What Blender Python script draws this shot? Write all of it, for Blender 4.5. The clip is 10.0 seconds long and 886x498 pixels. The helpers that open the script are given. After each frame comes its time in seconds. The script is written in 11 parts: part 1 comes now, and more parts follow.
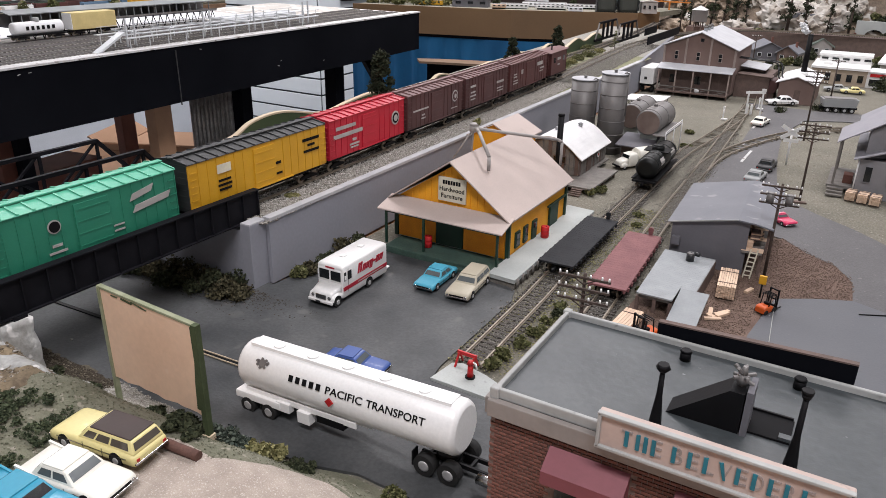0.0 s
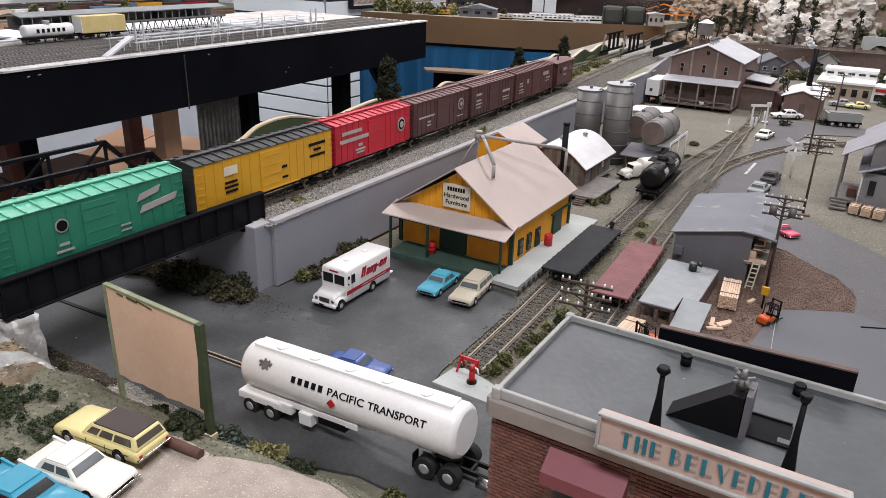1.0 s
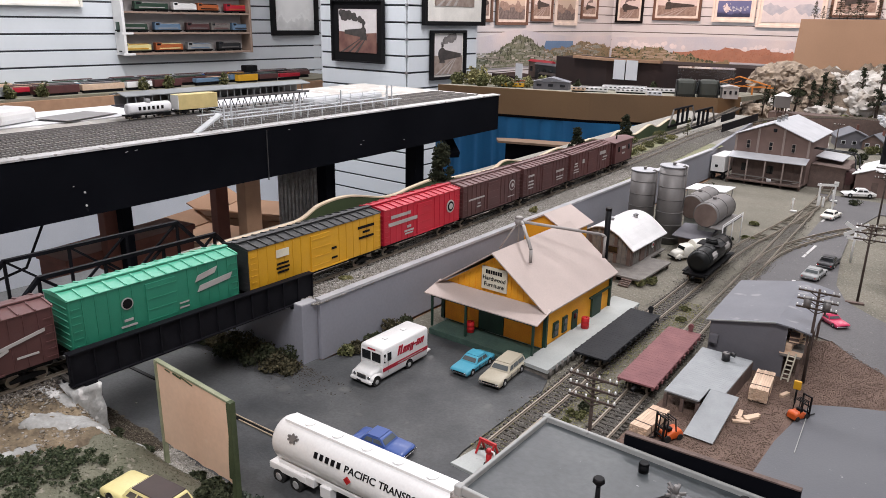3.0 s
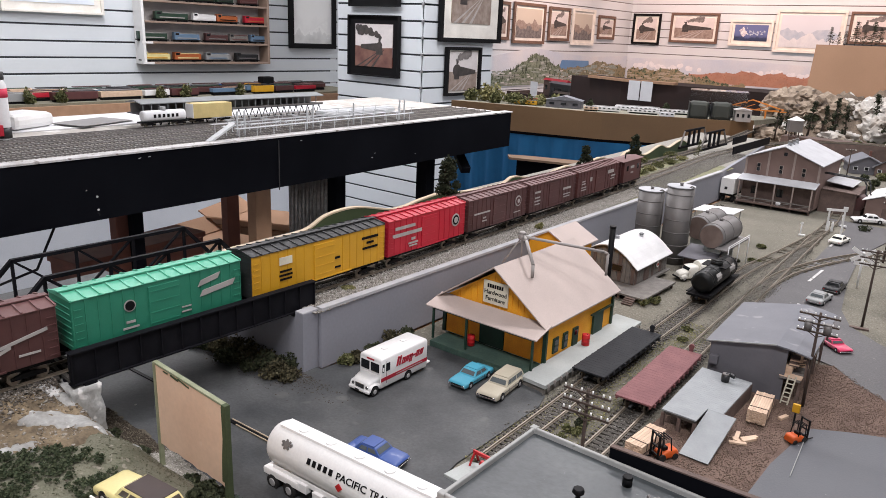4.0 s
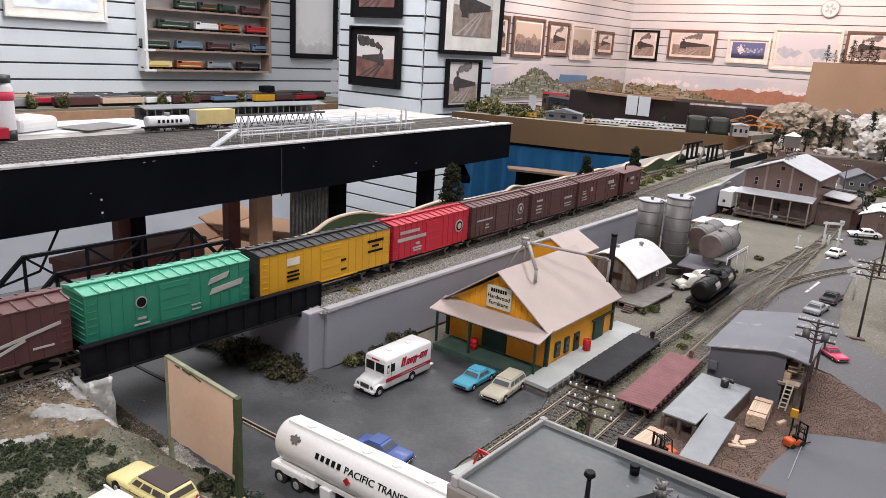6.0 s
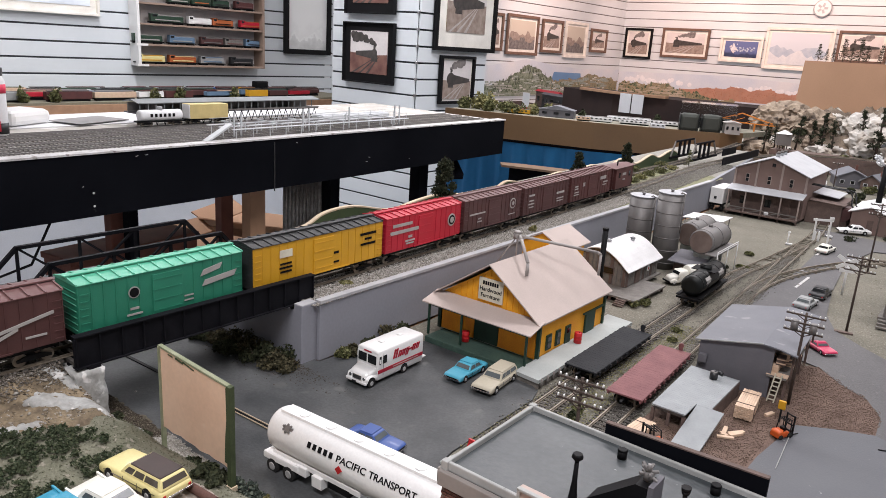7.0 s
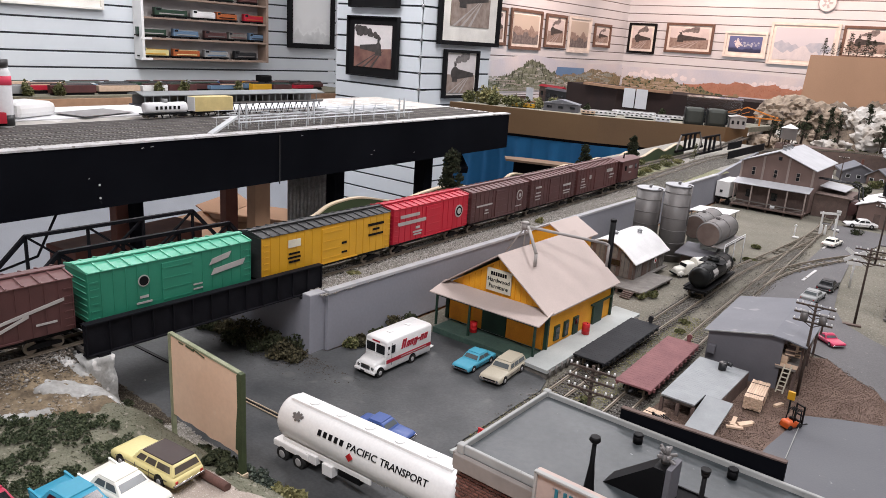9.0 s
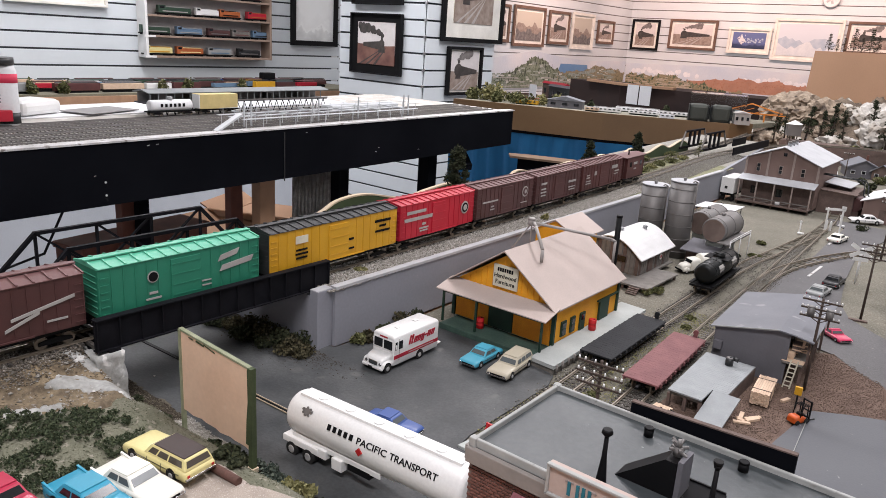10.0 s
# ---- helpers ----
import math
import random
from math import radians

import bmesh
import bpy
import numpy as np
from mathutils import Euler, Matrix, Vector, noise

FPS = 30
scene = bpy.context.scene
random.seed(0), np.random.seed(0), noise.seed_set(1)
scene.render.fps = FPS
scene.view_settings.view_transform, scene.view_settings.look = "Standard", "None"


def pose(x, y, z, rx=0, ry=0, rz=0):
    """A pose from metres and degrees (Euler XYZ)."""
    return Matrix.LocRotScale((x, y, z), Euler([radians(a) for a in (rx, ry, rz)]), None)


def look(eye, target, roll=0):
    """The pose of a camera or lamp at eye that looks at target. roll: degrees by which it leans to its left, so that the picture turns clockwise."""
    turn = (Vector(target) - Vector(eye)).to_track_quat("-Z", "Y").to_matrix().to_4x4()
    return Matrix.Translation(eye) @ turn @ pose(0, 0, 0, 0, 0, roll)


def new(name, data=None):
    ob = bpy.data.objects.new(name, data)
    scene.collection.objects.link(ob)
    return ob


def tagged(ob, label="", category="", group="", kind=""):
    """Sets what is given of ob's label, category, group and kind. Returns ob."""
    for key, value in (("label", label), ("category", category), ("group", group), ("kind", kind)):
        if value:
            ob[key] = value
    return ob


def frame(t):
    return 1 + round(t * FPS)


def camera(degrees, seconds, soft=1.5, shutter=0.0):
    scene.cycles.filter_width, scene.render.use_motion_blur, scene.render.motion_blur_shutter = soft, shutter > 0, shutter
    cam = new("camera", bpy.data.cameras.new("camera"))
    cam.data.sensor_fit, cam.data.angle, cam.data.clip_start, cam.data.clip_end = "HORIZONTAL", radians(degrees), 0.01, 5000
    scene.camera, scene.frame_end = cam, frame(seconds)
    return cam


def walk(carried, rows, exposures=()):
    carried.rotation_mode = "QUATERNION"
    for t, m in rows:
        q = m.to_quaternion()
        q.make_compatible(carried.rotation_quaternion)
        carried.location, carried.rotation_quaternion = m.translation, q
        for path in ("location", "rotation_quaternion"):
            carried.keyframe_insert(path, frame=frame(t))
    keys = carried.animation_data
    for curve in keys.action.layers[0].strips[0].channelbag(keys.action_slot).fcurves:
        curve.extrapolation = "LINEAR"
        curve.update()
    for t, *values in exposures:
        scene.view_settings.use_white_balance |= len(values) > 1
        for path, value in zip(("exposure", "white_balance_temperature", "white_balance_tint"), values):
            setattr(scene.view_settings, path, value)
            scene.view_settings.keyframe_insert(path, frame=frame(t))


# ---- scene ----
cam = camera(62.80, 10.0, soft=0.4)
PATH = [
    (0, (0.2851, -0.6219, 0.3060), (-0.1773, 0.1751, -0.0826), 1.04),
    (0.5, (0.2870, -0.6244, 0.3066), (-0.1894, 0.1682, -0.0741), 1.57),
    (1, (0.2870, -0.6257, 0.3044), (-0.1819, 0.1729, -0.0728), 1.87),
    (1.5, (0.2875, -0.6288, 0.3048), (-0.1797, 0.1716, -0.0709), 1.80),
    (2, (0.2905, -0.6278, 0.3095), (-0.1735, 0.1837, -0.0456), 1.69),
    (2.5, (0.3091, -0.6290, 0.3313), (-0.1767, 0.1766, -0.0078), 1.17),
    (2.7, (0.3235, -0.6237, 0.3398), (-0.2276, 0.1462, 0.0179), 0.50),
    (3.8, (0.3558, -0.6283, 0.3424), (-0.2406, 0.1253, 0.0662), 1.93),
    (4, (0.3513, -0.6230, 0.3402), (-0.2443, 0.1285, 0.0565), 2.45),
    (4.5, (0.3519, -0.6327, 0.3357), (-0.2543, 0.1136, 0.0607), 3.00),
    (5, (0.3487, -0.6328, 0.3347), (-0.2481, 0.1258, 0.0731), 3.21),
    (6.5, (0.3558, -0.6427, 0.3340), (-0.2370, 0.1160, 0.0639), 3.45),
    (7, (0.3571, -0.6431, 0.3308), (-0.2297, 0.1202, 0.0607), 3.70),
    (7.5, (0.3560, -0.6463, 0.3299), (-0.2325, 0.1150, 0.0577), 3.67),
    (8, (0.3556, -0.6472, 0.3308), (-0.2328, 0.1145, 0.0596), 3.60),
    (8.5, (0.3544, -0.6472, 0.3269), (-0.2335, 0.1134, 0.0513), 3.64),
    (9, (0.3527, -0.6470, 0.3246), (-0.2354, 0.1132, 0.0484), 3.77),
    (9.5, (0.3513, -0.6466, 0.3233), (-0.2348, 0.1138, 0.0434), 3.71),
    (10, (0.3509, -0.6514, 0.3237), (-0.2395, 0.1056, 0.0437), 3.62),
]
walk(cam, [(t, look(eye, target, roll)) for t, eye, target, roll in PATH], exposures=[(0, -0.13), (2.2, -0.13), (3.8, -0.07), (10, -0.07)])

# ---- light: closed room, ceiling tubes, a warm spot on the far wall ----
world = bpy.data.worlds.new("room_world")
scene.world = world
world.use_nodes = True
world.node_tree.nodes["Background"].inputs[0].default_value = (0.80, 0.86, 1.0, 1)
world.node_tree.nodes["Background"].inputs[1].default_value = 0.05


def area_lamp(name, m, sx, sy, watts, colour):
    data = bpy.data.lights.new(name, "AREA")
    data.shape, data.size, data.size_y = "RECTANGLE", sx, sy
    data.energy, data.color = watts, colour
    ob = new(name, data)
    ob.matrix_world = m
    return tagged(ob, kind="structure")


CEIL = 1.75
TUBE = (1.0, 0.965, 1.0)
TUBES = [(0.55, -1.1, 37), (0.35, 0.75, 26), (-0.9, 1.7, 36), (0.3, 3.0, 20), (-2.35, 0.9, 39), (-2.6, 4.4, 40), (0.2, 5.6, 26)]
for tx, ty, watts in TUBES:
    area_lamp("ceiling_tube", pose(tx, ty, CEIL - 0.06), 1.2, 0.28, watts, TUBE)


def spot_lamp(name, eye, target, watts, colour, size, blend=0.8):
    data = bpy.data.lights.new(name, "SPOT")
    data.energy, data.color, data.spot_size, data.spot_blend = watts, colour, radians(size), blend
    data.shadow_soft_size = 0.05
    ob = new(name, data)
    ob.matrix_world = look(eye, target)
    return tagged(ob, kind="structure")


for eye, target, watts in (((-2.9, 6.2, CEIL - 0.1), (-4.05, 6.9, 0.5), 150), ((-3.1, 7.6, CEIL - 0.1), (-3.3, 8.7, 0.6), 85), ((-2.2, 7.6, CEIL - 0.1), (-2.3, 8.7, 0.6), 75), ((-1.2, 7.6, CEIL - 0.1), (-1.3, 8.7, 0.6), 85), ((-0.2, 7.6, CEIL - 0.1), (-0.2, 8.7, 0.6), 70)):
    spot_lamp("wall_spot", eye, target, watts, (1.0, 0.665, 0.56), 110)

# ---- materials ----
def mat(name, c1, c2=None, rough=0.6, scale=60.0, fine=900.0, bump=0.15, metal=0.0, mix=0.5, speck=None, spec=0.5, coat=0.0, jitter=0.0, grain=None):
    """Procedural paint: two colours mixed by coarse noise, fine grain in value and relief, optional specks."""
    grain = (0.13 if bump >= 0.3 else 0.035) if grain is None else grain
    m = bpy.data.materials.new(name)
    m.use_nodes = True
    nt = m.node_tree
    b = nt.nodes["Principled BSDF"]
    tc = nt.nodes.new("ShaderNodeTexCoord")
    n1 = nt.nodes.new("ShaderNodeTexNoise")
    n1.inputs["Scale"].default_value, n1.inputs["Detail"].default_value = scale, 4
    n2 = nt.nodes.new("ShaderNodeTexNoise")
    n2.inputs["Scale"].default_value, n2.inputs["Detail"].default_value = fine, 3
    for n in (n1, n2):
        nt.links.new(tc.outputs["Object"], n.inputs["Vector"])
    c2 = c2 or tuple(v * 0.78 for v in c1)
    r = nt.nodes.new("ShaderNodeValToRGB")
    r.color_ramp.elements[0].position, r.color_ramp.elements[1].position = 0.5 - mix * 0.4, 0.5 + mix * 0.4
    r.color_ramp.elements[0].color, r.color_ramp.elements[1].color = (*c1, 1), (*c2, 1)
    nt.links.new(n1.outputs["Fac"], r.inputs["Fac"])
    hv = nt.nodes.new("ShaderNodeHueSaturation")
    mr = nt.nodes.new("ShaderNodeMapRange")
    mr.inputs["From Min"].default_value, mr.inputs["From Max"].default_value = 0.3, 0.7
    mr.inputs["To Min"].default_value, mr.inputs["To Max"].default_value = 1 - grain, 1 + grain
    nt.links.new(n2.outputs["Fac"], mr.inputs["Value"])
    nt.links.new(r.outputs["Color"], hv.inputs["Color"])
    val = mr.outputs["Result"]
    if jitter:
        oi = nt.nodes.new("ShaderNodeObjectInfo")
        jr = nt.nodes.new("ShaderNodeMapRange")
        jr.inputs["To Min"].default_value, jr.inputs["To Max"].default_value = 1 - jitter, 1 + jitter
        nt.links.new(oi.outputs["Random"], jr.inputs["Value"])
        mu = nt.nodes.new("ShaderNodeMath")
        mu.operation = "MULTIPLY"
        nt.links.new(val, mu.inputs[0])
        nt.links.new(jr.outputs["Result"], mu.inputs[1])
        val = mu.outputs[0]
    nt.links.new(val, hv.inputs["Value"])
    col = hv.outputs["Color"]
    if speck:
        sc, lo, colour = speck
        n3 = nt.nodes.new("ShaderNodeTexNoise")
        n3.inputs["Scale"].default_value, n3.inputs["Detail"].default_value = sc, 2
        nt.links.new(tc.outputs["Object"], n3.inputs["Vector"])
        r3 = nt.nodes.new("ShaderNodeValToRGB")
        r3.color_ramp.elements[0].position, r3.color_ramp.elements[1].position = lo, lo + 0.06
        nt.links.new(n3.outputs["Fac"], r3.inputs["Fac"])
        mx = nt.nodes.new("ShaderNodeMix")
        mx.data_type = "RGBA"
        nt.links.new(r3.outputs["Color"], mx.inputs["Factor"])
        nt.links.new(col, mx.inputs["A"])
        mx.inputs["B"].default_value = (*colour, 1)
        col = mx.outputs["Result"]
    nt.links.new(col, b.inputs["Base Color"])
    b.inputs["Roughness"].default_value, b.inputs["Metallic"].default_value = rough, metal
    b.inputs["Specular IOR Level"].default_value, b.inputs["Coat Weight"].default_value = spec, coat
    if bump:
        bp = nt.nodes.new("ShaderNodeBump")
        bp.inputs["Strength"].default_value, bp.inputs["Distance"].default_value = bump, 0.0006
        nt.links.new(n2.outputs["Fac"], bp.inputs["Height"])
        nt.links.new(bp.outputs["Normal"], b.inputs["Normal"])
    return m


def islands(name, stops, rough=0.9, spread=0.0):
    """Colour by random island: for gravel, leaves and clumps in one mesh."""
    m = bpy.data.materials.new(name)
    m.use_nodes = True
    nt = m.node_tree
    b = nt.nodes["Principled BSDF"]
    g = nt.nodes.new("ShaderNodeNewGeometry")
    r = nt.nodes.new("ShaderNodeValToRGB")
    r.color_ramp.elements[0].color = (*stops[0], 1)
    r.color_ramp.elements[1].color = (*stops[-1], 1)
    for k, c in enumerate(stops[1:-1]):
        e = r.color_ramp.elements.new((k + 1) / (len(stops) - 1))
        e.color = (*c, 1)
    nt.links.new(g.outputs["Random Per Island"], r.inputs["Fac"])
    nt.links.new(r.outputs["Color"], b.inputs["Base Color"])
    b.inputs["Roughness"].default_value = rough
    b.inputs["Specular IOR Level"].default_value = 0.25
    return m


def glass(name, tint=(0.9, 0.95, 0.95)):
    m = bpy.data.materials.new(name)
    m.use_nodes = True
    b = m.node_tree.nodes["Principled BSDF"]
    b.inputs["Base Color"].default_value = (*tint, 1)
    b.inputs["Transmission Weight"].default_value, b.inputs["Roughness"].default_value = 1.0, 0.08
    b.inputs["IOR"].default_value = 1.3
    return m


YELLOW = mat("yellow_boards", (0.80, 0.37, 0.016), (0.72, 0.31, 0.012), 0.65, 45, 700, 0.25, grain=0.06)
ORANGE = mat("orange_boards", (0.80, 0.31, 0.014), (0.66, 0.22, 0.01), 0.65, 60, 700, 0.25, grain=0.08)
CARD = mat("beige_card_roof", (0.50, 0.42, 0.385), (0.44, 0.37, 0.34), 0.85, 25, 600, 0.1)
CREAM = mat("cream_sign", (0.72, 0.68, 0.55), None, 0.7, 40, 500, 0.05)
GREEN = mat("dark_green_paint", (0.010, 0.040, 0.024), (0.007, 0.028, 0.018), 0.6, 80, 700, 0.2)
DECKGREEN = mat("green_deck", (0.045, 0.085, 0.065), (0.03, 0.06, 0.05), 0.8, 80, 500, 0.3)
CONC = mat("grey_concrete", (0.42, 0.445, 0.43), (0.34, 0.36, 0.35), 0.85, 28, 700, 0.15, speck=(120, 0.70, (0.29, 0.30, 0.29)), grain=0.05)
RETAIN = mat("retaining_wall_paint", (0.285, 0.292, 0.328), (0.215, 0.220, 0.252), 0.8, 9, 300, 0.15, mix=0.9, speck=(300, 0.76, (0.38, 0.38, 0.40)))
RETTOP = mat("wall_coping", (0.46, 0.46, 0.47), (0.36, 0.36, 0.38), 0.85, 40, 500, 0.2)
PLASTER = mat("plaster_rock", (0.34, 0.33, 0.30), (0.20, 0.185, 0.15), 0.9, 28, 300, 0.8, speck=(60, 0.56, (0.45, 0.44, 0.42)))
ASPHALT = mat("asphalt", (0.024, 0.027, 0.030), (0.088, 0.091, 0.093), 0.60, 14, 420, 0.35, mix=0.55, speck=(30, 0.67, (0.098, 0.098, 0.097)), grain=0.18)
LOTGREY = mat("grey_lot", (0.066, 0.070, 0.082), (0.098, 0.102, 0.112), 0.55, 12, 500, 0.2, mix=0.9, speck=(200, 0.74, (0.28, 0.28, 0.29)))
ROADGREY = mat("grey_road", (0.122, 0.118, 0.120), (0.072, 0.070, 0.073), 0.75, 10, 500, 0.4, mix=0.9, speck=(160, 0.68, (0.17, 0.16, 0.155)), grain=0.12)
EARTH = mat("grey_green_ground", (0.192, 0.176, 0.142), (0.118, 0.113, 0.088), 0.95, 13, 420, 0.9, mix=0.75, speck=(420, 0.64, (0.27, 0.25, 0.21)), grain=0.24)
GRASSY = mat("turf_strip", (0.21, 0.20, 0.12), (0.13, 0.14, 0.07), 0.95, 60, 900, 1.0, speck=(500, 0.6, (0.30, 0.29, 0.2)))
BARK = mat("brown_bark_litter", (0.090, 0.055, 0.043), (0.180, 0.120, 0.093), 0.95, 45, 900, 1.0, mix=0.7, speck=(900, 0.68, (0.27, 0.21, 0.165)))
PINKGRAVEL = mat("pinkish_gravel", (0.42, 0.36, 0.31), (0.33, 0.28, 0.24), 0.95, 90, 1500, 0.9, speck=(900, 0.6, (0.52, 0.47, 0.42)))
MOSS = mat("mossy_hillside", (0.115, 0.122, 0.080), (0.205, 0.197, 0.148), 0.95, 40, 700, 1.0, mix=0.8, speck=(180, 0.62, (0.27, 0.25, 0.20)))
BROWNBED = mat("brown_ballast_bed", (0.085, 0.070, 0.055), (0.15, 0.13, 0.105), 0.95, 300, 1200, 1.0)
BALLASTBED = mat("ballast_bed", (0.20, 0.19, 0.165), (0.30, 0.285, 0.255), 0.95, 500, 1500, 1.0)
BLACKSTEEL = mat("black_bridge_paint", (0.0055, 0.0055, 0.0075), (0.010, 0.010, 0.013), 0.65, 60, 600, 0.15, spec=0.10)
BLACKPAINT = mat("black_board_paint", (0.0030, 0.0034, 0.0052), (0.0060, 0.0066, 0.0092), 0.75, 6, 200, 0.12, speck=(40, 0.75, (0.04, 0.04, 0.042)), spec=0.04)
WHITEEDGE = mat("chipped_white_edge", (0.60, 0.60, 0.60), (0.40, 0.39, 0.38), 0.8, 30, 400, 0.3, speck=(55, 0.62, (0.20, 0.18, 0.165)))
RAIL = mat("rail_steel", (0.20, 0.165, 0.125), (0.27, 0.235, 0.19), 0.45, 200, 900, 0.1, metal=0.35)
DIRTYTIE = mat("dirt_covered_ties", (0.135, 0.120, 0.095), (0.19, 0.17, 0.135), 0.95, 200, 1200, 0.4)
TIE = mat("dark_ties", (0.045, 0.040, 0.036), (0.075, 0.066, 0.056), 0.9, 300, 1200, 0.3)
WHITE = mat("white_plastic", (0.80, 0.80, 0.79), (0.76, 0.76, 0.75), 0.32, 20, 500, 0.03, coat=0.2)
WHITEMATT = mat("white_board", (0.74, 0.75, 0.76), (0.66, 0.67, 0.69), 0.8, 8, 200, 0.05)
RED = mat("red_paint", (0.50, 0.012, 0.016), None, 0.45, 60, 600, 0.05)
DARKRED = mat("crimson_lettering", (0.42, 0.012, 0.035), None, 0.5, 60, 600, 0.0)
BLACK = mat("black_plastic", (0.006, 0.006, 0.007), None, 0.55, 60, 600, 0.08, spec=0.14)
TYRE = mat("tyre_rubber", (0.010, 0.010, 0.010), None, 0.8, 60, 900, 0.2)
CHROME = mat("chrome", (0.62, 0.62, 0.63), None, 0.25, 60, 600, 0.0, metal=1.0)
RIM = mat("wheel_rim", (0.50, 0.50, 0.50), (0.36, 0.36, 0.36), 0.4, 200, 900, 0.0, metal=0.3)
DARKGLASS = mat("dark_window", (0.012, 0.014, 0.016), None, 0.12, 60, 600, 0.0)
INK = mat("black_lettering_and_voids", (0.008, 0.008, 0.009), None, 0.7, 60, 600, 0.0, spec=0.1)
MAROON = mat("maroon_deck", (0.215, 0.088, 0.090), (0.165, 0.062, 0.066), 0.75, 60, 900, 0.3)
GREYDECK = mat("black_deck", (0.016, 0.017, 0.020), (0.024, 0.025, 0.028), 0.7, 60, 900, 0.25, spec=0.2)
BOXBROWN = mat("boxcar_oxide", (0.095, 0.028, 0.026), (0.070, 0.022, 0.021), 0.55, 40, 900, 0.15)
BOXBROWN2 = mat("boxcar_dark_oxide", (0.080, 0.030, 0.029), (0.062, 0.024, 0.023), 0.55, 40, 900, 0.15)
# oxide side paint made paler for roofs: light from above put into the colour
BOXROOF = mat("boxcar_oxide_toplit", (0.150, 0.072, 0.070), (0.115, 0.055, 0.053), 0.6, 40, 900, 0.15)
BOXGREEN = mat("boxcar_green", (0.022, 0.205, 0.125), (0.018, 0.175, 0.105), 0.5, 30, 900, 0.1)
# same green as the sides, lightened to paint in the light on the roof
BOXROOFG = mat("boxcar_green_toplit", (0.09, 0.42, 0.28), (0.08, 0.37, 0.24), 0.5, 30, 900, 0.1)
BOXYELLOW = mat("boxcar_yellow", (0.62, 0.33, 0.016), (0.55, 0.29, 0.014), 0.5, 30, 900, 0.1)
BOXRED = mat("boxcar_red", (0.46, 0.010, 0.030), (0.40, 0.009, 0.027), 0.5, 30, 900, 0.1)
BOXBLACK = mat("boxcar_black_roof", (0.016, 0.017, 0.018), (0.026, 0.027, 0.028), 0.6, 30, 900, 0.1)
LETTER = mat("faded_white_lettering", (0.40, 0.385, 0.37), None, 0.7, 60, 900, 0.0)
GREYWALL = mat("grey_clapboard", (0.130, 0.127, 0.142), (0.105, 0.103, 0.116), 0.8, 30, 500, 0.2)
GREYROOF = mat("grey_roofing", (0.125, 0.130, 0.150), (0.175, 0.180, 0.198), 0.65, 22, 500, 0.15, mix=0.8, speck=(50, 0.66, (0.235, 0.235, 0.245)))
TIN = mat("corrugated_tin", (0.46, 0.47, 0.49), (0.38, 0.39, 0.41), 0.5, 40, 500, 0.1, metal=0.2)
TINGREY = mat("grey_tank_paint", (0.205, 0.195, 0.19), (0.145, 0.138, 0.134), 0.5, 22, 400, 0.12, metal=0.3, mix=0.8)
TINWHITE = mat("whitewashed_tin", (0.72, 0.72, 0.72), (0.62, 0.62, 0.62), 0.5, 40, 500, 0.1)
WOODBROWN = mat("weathered_brown_wood", (0.145, 0.10, 0.085), (0.10, 0.07, 0.06), 0.85, 90, 900, 0.4)
WOODGREY = mat("weathered_grey_wood", (0.20, 0.185, 0.17), (0.13, 0.12, 0.11), 0.85, 90, 900, 0.4)
MILLBROWN = mat("mill_brown_siding", (0.215, 0.145, 0.125), (0.18, 0.12, 0.105), 0.8, 40, 600, 0.25)
MILLTRIM = mat("mill_trim", (0.36, 0.29, 0.26), None, 0.8, 40, 600, 0.2)
LUMBER = mat("fresh_lumber", (0.66, 0.49, 0.36), (0.58, 0.42, 0.30), 0.75, 90, 900, 0.2, jitter=0.10)
POLE = mat("pole_wood", (0.045, 0.030, 0.024), (0.07, 0.05, 0.04), 0.85, 150, 900, 0.4)
PLY = mat("peeled_plywood", (0.77, 0.55, 0.40), (0.68, 0.46, 0.325), 0.75, 22, 300, 0.10, speck=(40, 0.72, (0.78, 0.62, 0.50)))
PALEOLIVE = mat("pale_olive_strip", (0.30, 0.31, 0.21), (0.20, 0.22, 0.13), 0.8, 90, 600, 0.2)
POSTGREEN = mat("green_post", (0.055, 0.075, 0.03), (0.04, 0.055, 0.022), 0.8, 90, 600, 0.3)
HILLGREEN = mat("painted_hill_board", (0.030, 0.052, 0.020), (0.045, 0.07, 0.03), 0.7, 10, 300, 0.1)
HILLEDGE = mat("sawn_board_edge", (0.56, 0.46, 0.33), (0.48, 0.39, 0.28), 0.8, 60, 500, 0.2)
ROOFBLACK = mat("tar_roof", (0.022, 0.028, 0.032), (0.062, 0.070, 0.074), 0.45, 34, 300, 0.3, mix=0.9, speck=(240, 0.725, (0.30, 0.31, 0.32)), grain=0.15)
BRICKM = mat("brown_brick", (0.18, 0.075, 0.055), (0.13, 0.055, 0.042), 0.85, 60, 900, 0.4, jitter=0.22)
MORTAR = mat("mortar", (0.20, 0.15, 0.13), (0.15, 0.11, 0.095), 0.9, 90, 900, 0.3)
COPING = mat("cream_coping", (0.38, 0.385, 0.375), (0.29, 0.295, 0.285), 0.75, 50, 500, 0.2, speck=(160, 0.68, (0.22, 0.22, 0.21)))
CORNICE = mat("stone_cornice", (0.27, 0.245, 0.225), (0.22, 0.2, 0.185), 0.8, 50, 500, 0.2)
SIGNPINK = mat("pinkish_sign_board", (0.46, 0.365, 0.325), (0.40, 0.31, 0.275), 0.7, 50, 500, 0.1, speck=(200, 0.70, (0.33, 0.27, 0.24)))
TEAL = mat("teal_lettering", (0.010, 0.16, 0.22), None, 0.6, 60, 600, 0.0)
